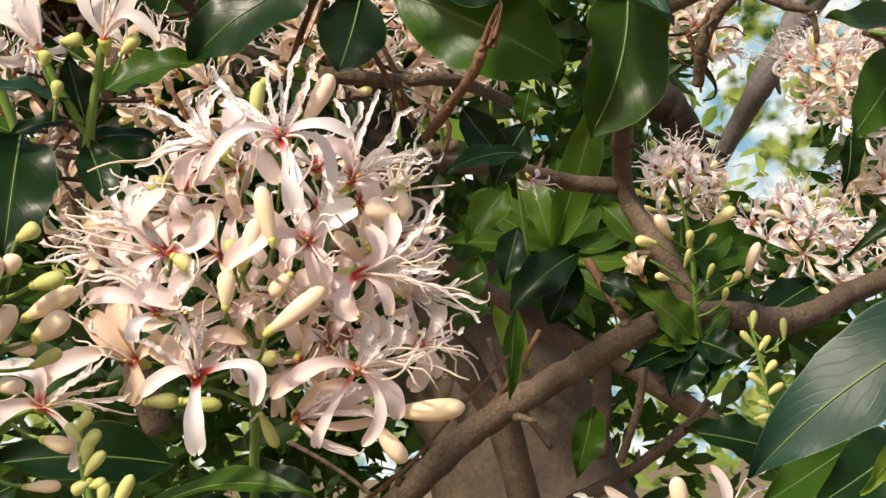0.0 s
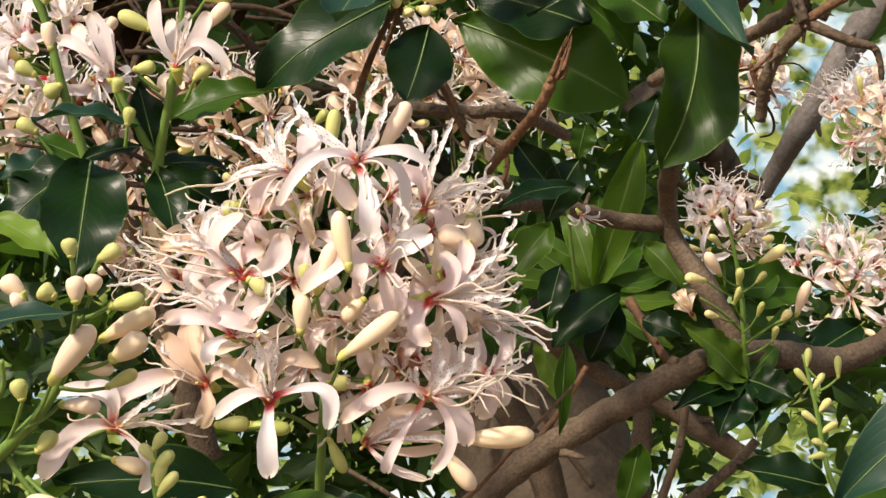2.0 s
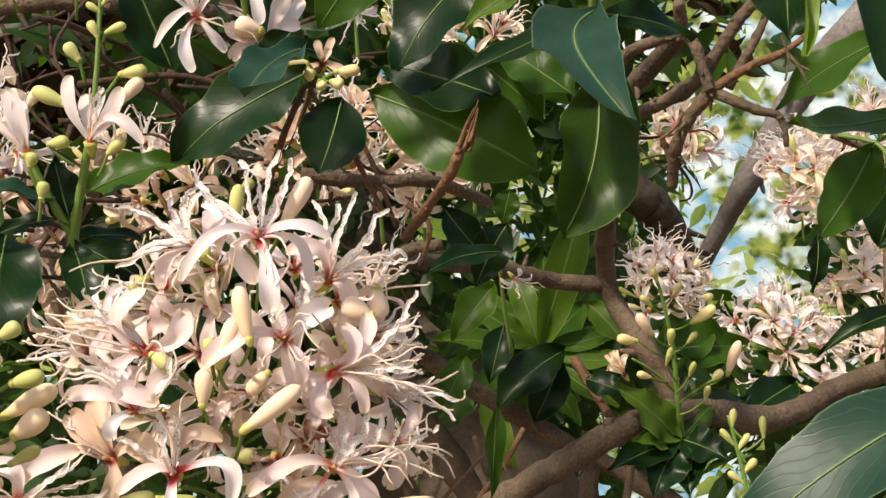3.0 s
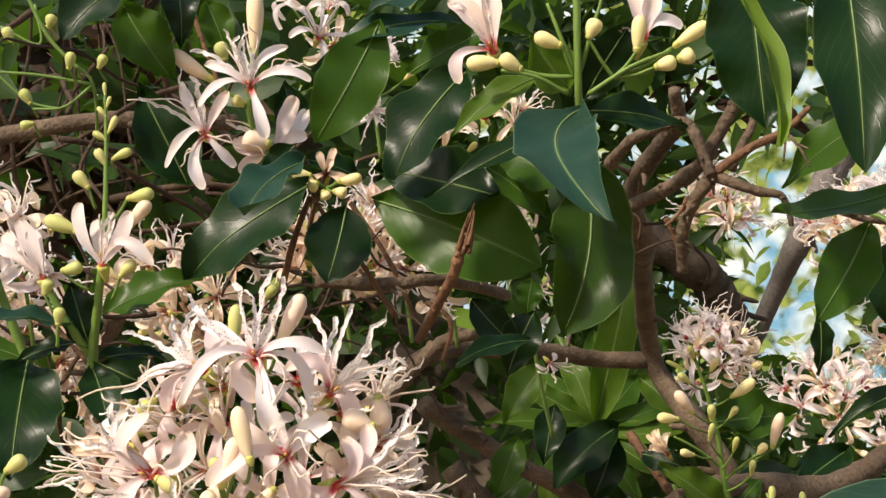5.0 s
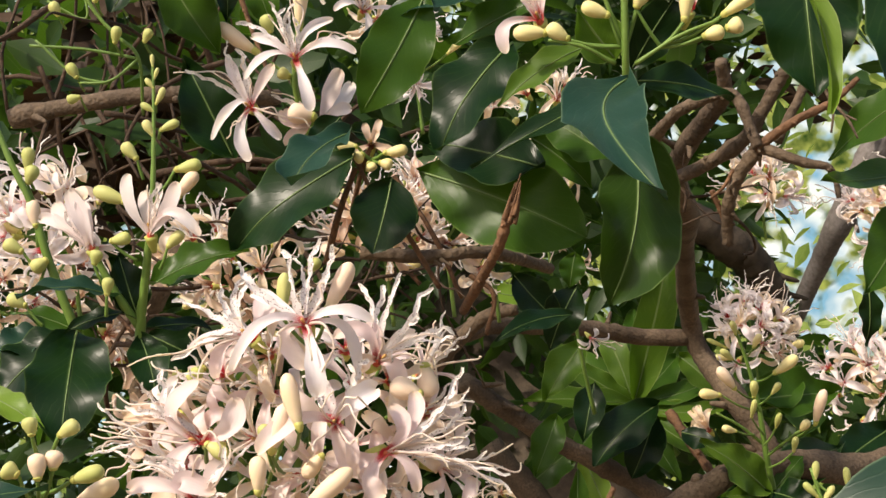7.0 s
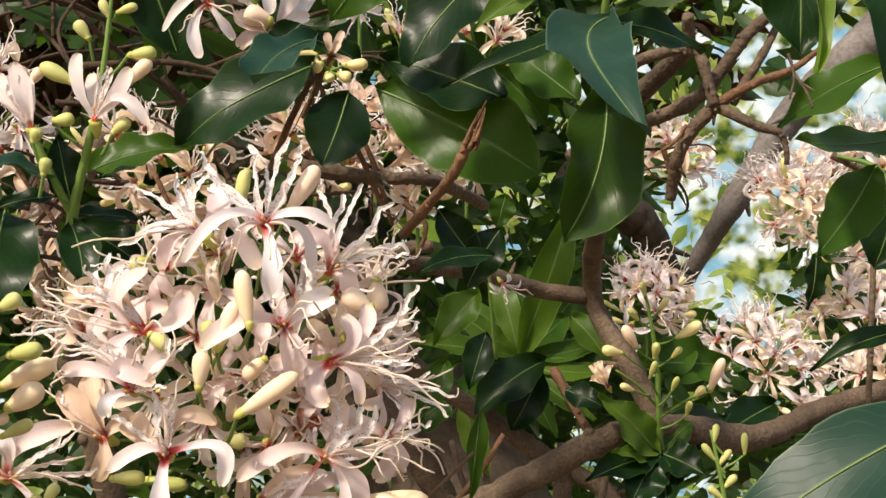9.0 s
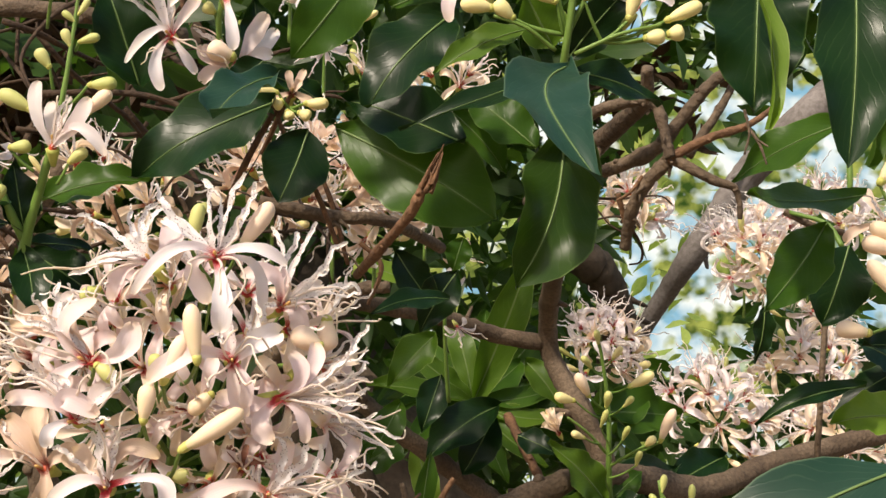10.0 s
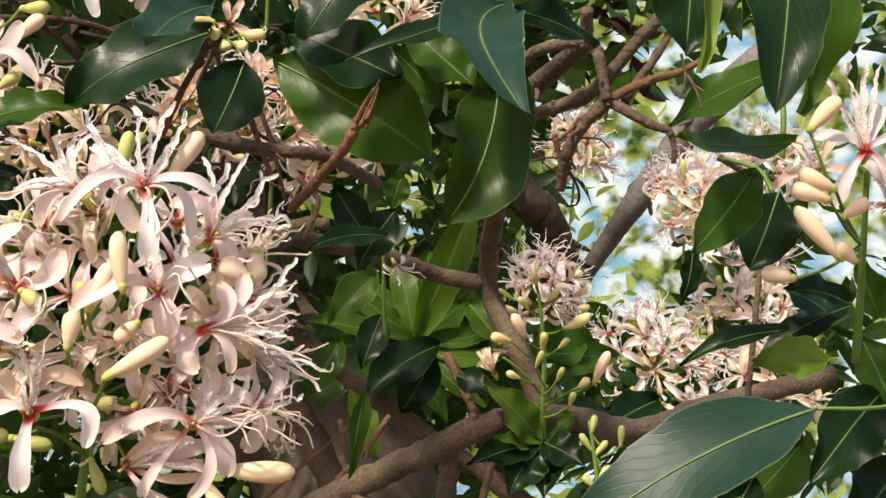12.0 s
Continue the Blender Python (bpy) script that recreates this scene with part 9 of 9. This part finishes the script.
branch(((0.1576, 0.9053, 1.7757), (0.1466, 0.9122, 1.7649), (0.1361, 0.9248, 1.7507), (0.1322, 0.9377, 1.7365), (0.1310, 0.9510, 1.7204)), 0.0049, 0.0041, "short knobbly branch hanging from the knot", BARK, "branch", "", 12, 0.035, 5)
branch(((0.1234, 0.9287, 1.7549), (0.1283, 0.9369, 1.7401), (0.1320, 0.9452, 1.7240)), 0.0022, 0.0016, "thin brown twig beside the knobbly branch", BARK_RED, "branch", "", 8, 0.06, 2)
branch(((0.1708, 0.9150, 1.7801), (0.1919, 0.9145, 1.8118), (0.2067, 0.9147, 1.8391)), 0.0036, 0.0026, "straight brown twig crossing the light", BARK, "branch", "", 8, 0.06, 2)
branch(((0.2093, 0.8929, 1.7944), (0.2157, 0.8904, 1.7822), (0.2197, 0.8884, 1.7672)), 0.0013, 0.0008, "thin dark twig against the light", BARK, "branch", "", 7, 0.06, 1)
branch(((0.2150, 0.8900, 1.7845), (0.2206, 0.8861, 1.7791)), 0.0009, 0.0006, "short thin side twig against the light", BARK, "branch", "", 7, 0.06, 0)
branch(((0.1391, 0.9171, 1.7648), (0.1304, 0.9141, 1.7527), (0.1205, 0.9151, 1.7459)), 0.0016, 0.0010, "thin brown twig beside the knobbly branch", BARK_RED, "branch", "", 7, 0.06, 1)
branch(((0.1664, 2.5253, 2.1458), (0.2513, 2.5874, 2.1017), (0.3170, 2.6495, 2.0545), (0.3539, 2.7138, 1.9919), (0.3639, 2.7834, 1.8983), (0.3552, 2.8508, 1.8128)), 0.036, 0.034, "dark shaded limb of the tree farther back", BARK_OLD, "branch", "", 16, 0.06, 4)
branch(((1.0056, 2.8531, 2.6798), (0.9049, 2.8715, 2.5705), (0.8232, 2.8838, 2.4954), (0.7465, 2.9150, 2.4288), (0.6776, 2.9471, 2.3587), (0.6124, 2.9844, 2.2627), (0.5577, 3.0403, 2.1773), (0.5015, 3.1586, 2.0851), (0.4127, 3.2884, 1.9295), (0.3198, 3.3700, 1.7595)), 0.052, 0.014, "pale grey limb of the tree farther back", BARK_PALE, "branch", "", 20, 0.015, 2)
branch(((-0.2043, 2.1218, 1.8084), (-0.1458, 2.1840, 1.7598), (-0.0659, 2.2484, 1.7030), (0.0176, 2.2922, 1.6477), (0.0982, 2.3247, 1.5980), (0.1881, 2.3377, 1.5451), (0.3204, 2.3597, 1.4526)), 0.0157, 0.0140, "brown branch slanting down behind the leaves", BARK, "branch", "", 12, 0.035, 5)
branch(((0.1167, 2.3476, 1.7444), (0.1375, 2.3065, 1.6970), (0.1572, 2.2650, 1.6513), (0.1805, 2.2233, 1.6075)), 0.0085, 0.0065, "short ochre-brown twig below the rosette", BARK_RED, "branch", "", 8, 0.06, 3)

# trunk and far foliage
branch(((0.0444, 3.4153, -0.2210), (0.0150, 3.2998, 0.8346), (-0.0262, 3.2405, 1.3627), (-0.1555, 3.2986, 1.6870), (-0.4143, 3.4350, 2.1497), (-0.6654, 3.4545, 2.7656)), 0.2520, 0.1641, "broad grey-brown trunk in the shade", BARK_OLD, "tree_trunk", "", 40, 0.02, 5)

# flower heads farther back
flower_head((0.2460, 2.0510, 1.8116), 0.053, 12, 1.22, "white", "white flower head in the shade of the branches")
flower_head((0.3934, 1.9536, 1.7096), 0.074, 14, 1.22, "white", "cream-white flower head above the branch")
flower_head((0.5554, 2.0558, 1.7776), 0.083, 13, 1.22, "white", "white flower head with red throats")
flower_head((0.5799, 1.9625, 1.6903), 0.055, 8, 1.22, "cream", "cream flower head above the branch")
flower_head((0.5179, 2.1262, 1.9983), 0.064, 11, 1.22, "white", "pink flower head against the sky")
flower_head((0.5861, 2.1373, 1.9144), 0.060, 11, 1.22, "white", "pink flower head against the sky")
flower_head((0.6146, 2.1148, 2.0517), 0.052, 10, 1.22, "white", "pink flower head against the sky")
flower_head((0.4464, 1.9465, 1.9430), 0.055, 11, 1.22, "white", "white flower head between branches")
flower_head((0.2754, 1.9223, 2.0058), 0.038, 7, 1.22, "white", "white flower head between branches")
flower_head((-0.1537, 1.1592, 1.8078), 0.042, 7, 1.00, "cream", "sunlit cream flower head behind the leaves")
flower_head((-0.1035, 1.2101, 1.8301), 0.053, 7, 1.05, "cream", "sunlit cream flower head behind the leaves")
flower_head((-0.0670, 1.2690, 1.8192), 0.042, 4, 0.98, "cream", "sunlit cream flower head behind the leaves")
flower_head((-0.2561, 1.1110, 1.7713), 0.047, 7, 0.94, "cream", "sunlit cream flower head behind the leaves")
flower_head((-0.3230, 1.1968, 1.8138), 0.042, 5, 0.99, "cream", "sunlit cream flower head behind the leaves")
flower_head((-0.4378, 1.1453, 1.7731), 0.045, 6, 1.06, "cream", "sunlit cream flower head behind the leaves")
flower_head((-0.4757, 1.0899, 1.7806), 0.042, 6, 0.88, "white", "sunlit white flower head behind the leaves")
flower_head((-0.3099, 1.1751, 1.6763), 0.042, 5, 1.04, "cream", "cream flower head behind the leaves")
flower_head((-0.4094, 1.2608, 1.7209), 0.042, 4, 0.96, "cream", "cream flower head behind the leaves")
flower_head((-0.3900, 1.0117, 1.8130), 0.042, 7, 1.06, "white", "bright white flower head at the edge of the leaves")
flower_head((-0.0784, 1.4161, 1.9879), 0.046, 4, 1.09, "cream", "cream flower head behind the leaves")
flower_head((-0.1277, 1.2987, 2.0326), 0.042, 4, 0.87, "white", "white flower head behind the leaves")
flower_head((-0.0007, 1.4236, 1.9912), 0.042, 4, 0.98, "cream", "cream flower head behind the leaves")
flower_head((-0.0224, 1.5472, 1.9177), 0.042, 4, 1.09, "cream", "cream flower head behind the leaves")
flower_head((-0.1522, 1.1898, 2.0505), 0.042, 4, 0.92, "white", "white flower head behind the leaves")
flower_head((-0.1847, 2.5993, 1.6264), 0.046, 4, 1.01, "cream", "cream flower head in the shade")

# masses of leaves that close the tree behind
leaf_stuff("inner_foliage", (((-0.53, 1.57, 2.20), (0.22, 0.2, 0.18), 110), ((-0.21, 1.64, 2.25), (0.22, 0.2, 0.12), 80), ((-0.58, 1.67, 1.60), (0.18, 0.2, 0.20), 170), ((0.13, 1.77, 2.29), (0.16, 0.15, 0.07), 30), ((-0.33, 1.63, 1.93), (0.18, 0.2, 0.14), 30), ((0.04, 2.69, 1.86), (0.20, 0.15, 0.14), 90), ((0.07, 2.56, 2.03), (0.12, 0.1, 0.13), 50), ((0.43, 2.2, 2.29), (0.12, 0.2, 0.09), 25)), 0.09, LEAF_STUFF, 11, "inner leaves of the tree with shade put in their colour")
leaf_stuff("middle_foliage", (((0.321, 2.501, 1.774), (0.123, 0.150, 0.082), 110), ((0.692, 2.579, 1.952), (0.107, 0.150, 0.085), 70), ((0.593, 2.471, 1.707), (0.157, 0.120, 0.061), 110), ((0.712, 2.608, 1.804), (0.085, 0.150, 0.064), 60), ((0.776, 2.648, 2.129), (0.077, 0.150, 0.094), 45), ((0.446, 2.338, 1.583), (0.085, 0.200, 0.057), 60), ((0.209, 2.839, 2.114), (0.083, 0.150, 0.107), 70)), 0.085, LEAF_STUFF, 16, "leaves darkened for shade behind the flower heads")
# brown leaves added to fill the hollows where only dark shade shows
leaf_stuff("dry_foliage", (((-0.549, 1.836, 2.174), (0.205, 0.100, 0.100), 190), ((-0.627, 1.806, 2.248), (0.141, 0.100, 0.146), 150), ((0.534, 3.461, 2.717), (0.166, 0.150, 0.144), 70)), 0.085, LEAF_SHADE_BROWN, 17, "brown leaves added in place of dark shade in the tree")
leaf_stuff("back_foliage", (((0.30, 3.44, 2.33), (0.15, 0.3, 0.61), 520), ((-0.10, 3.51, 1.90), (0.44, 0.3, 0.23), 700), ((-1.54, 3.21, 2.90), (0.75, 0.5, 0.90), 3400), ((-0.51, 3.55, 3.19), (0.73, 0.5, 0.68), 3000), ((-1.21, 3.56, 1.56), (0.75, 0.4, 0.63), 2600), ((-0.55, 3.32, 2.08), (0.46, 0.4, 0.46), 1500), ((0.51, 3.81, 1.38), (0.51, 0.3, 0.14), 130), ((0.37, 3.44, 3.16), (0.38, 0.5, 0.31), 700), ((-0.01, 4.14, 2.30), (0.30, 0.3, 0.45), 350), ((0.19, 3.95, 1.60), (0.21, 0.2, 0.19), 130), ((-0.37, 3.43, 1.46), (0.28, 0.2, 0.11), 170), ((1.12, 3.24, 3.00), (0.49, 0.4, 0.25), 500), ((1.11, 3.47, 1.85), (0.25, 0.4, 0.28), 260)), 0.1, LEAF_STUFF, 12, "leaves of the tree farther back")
leaf_stuff("far_trees", (((-2.46, 8.23, 4.81), (4.10, 1.5, 3.36), 4000), ((-1.36, 9.14, 0.87), (5.59, 1.5, 1.19), 2600), ((1.96, 8.35, 0.88), (1.66, 1.5, 0.86), 300)), 0.16, LEAF_FAR, 13, "distant tree leaves with sunlight put in their colour")
# overhead leaves added to block the sun and dapple what stands farther back
leaf_stuff("crown_foliage", (((-1.2, 2.95, 2.75), (1.3, 1.05, 0.35), 1700), ((-1.5, 3.9, 2.4), (1.5, 0.5, 0.6), 800), ((2.2, 2.8, 2.9), (0.9, 0.9, 0.3), 700)), 0.13, LEAF_STUFF, 14, "leaves added overhead to shade the back of the tree")
twig_tangle((((-0.403, 1.365, 2.001), (0.147, 0.220, 0.051), 24, 0.26, 0.0030), ((-0.448, 1.352, 2.063), (0.101, 0.200, 0.097), 20, 0.26, 0.0030), ((-0.140, 1.063, 1.760), (0.102, 0.050, 0.032), 18, 0.12, 0.0016), ((-0.326, 1.084, 1.730), (0.065, 0.060, 0.032), 14, 0.13, 0.0020), ((0.123, 1.021, 1.751), (0.024, 0.050, 0.034), 5, 0.07, 0.0012)), 15)
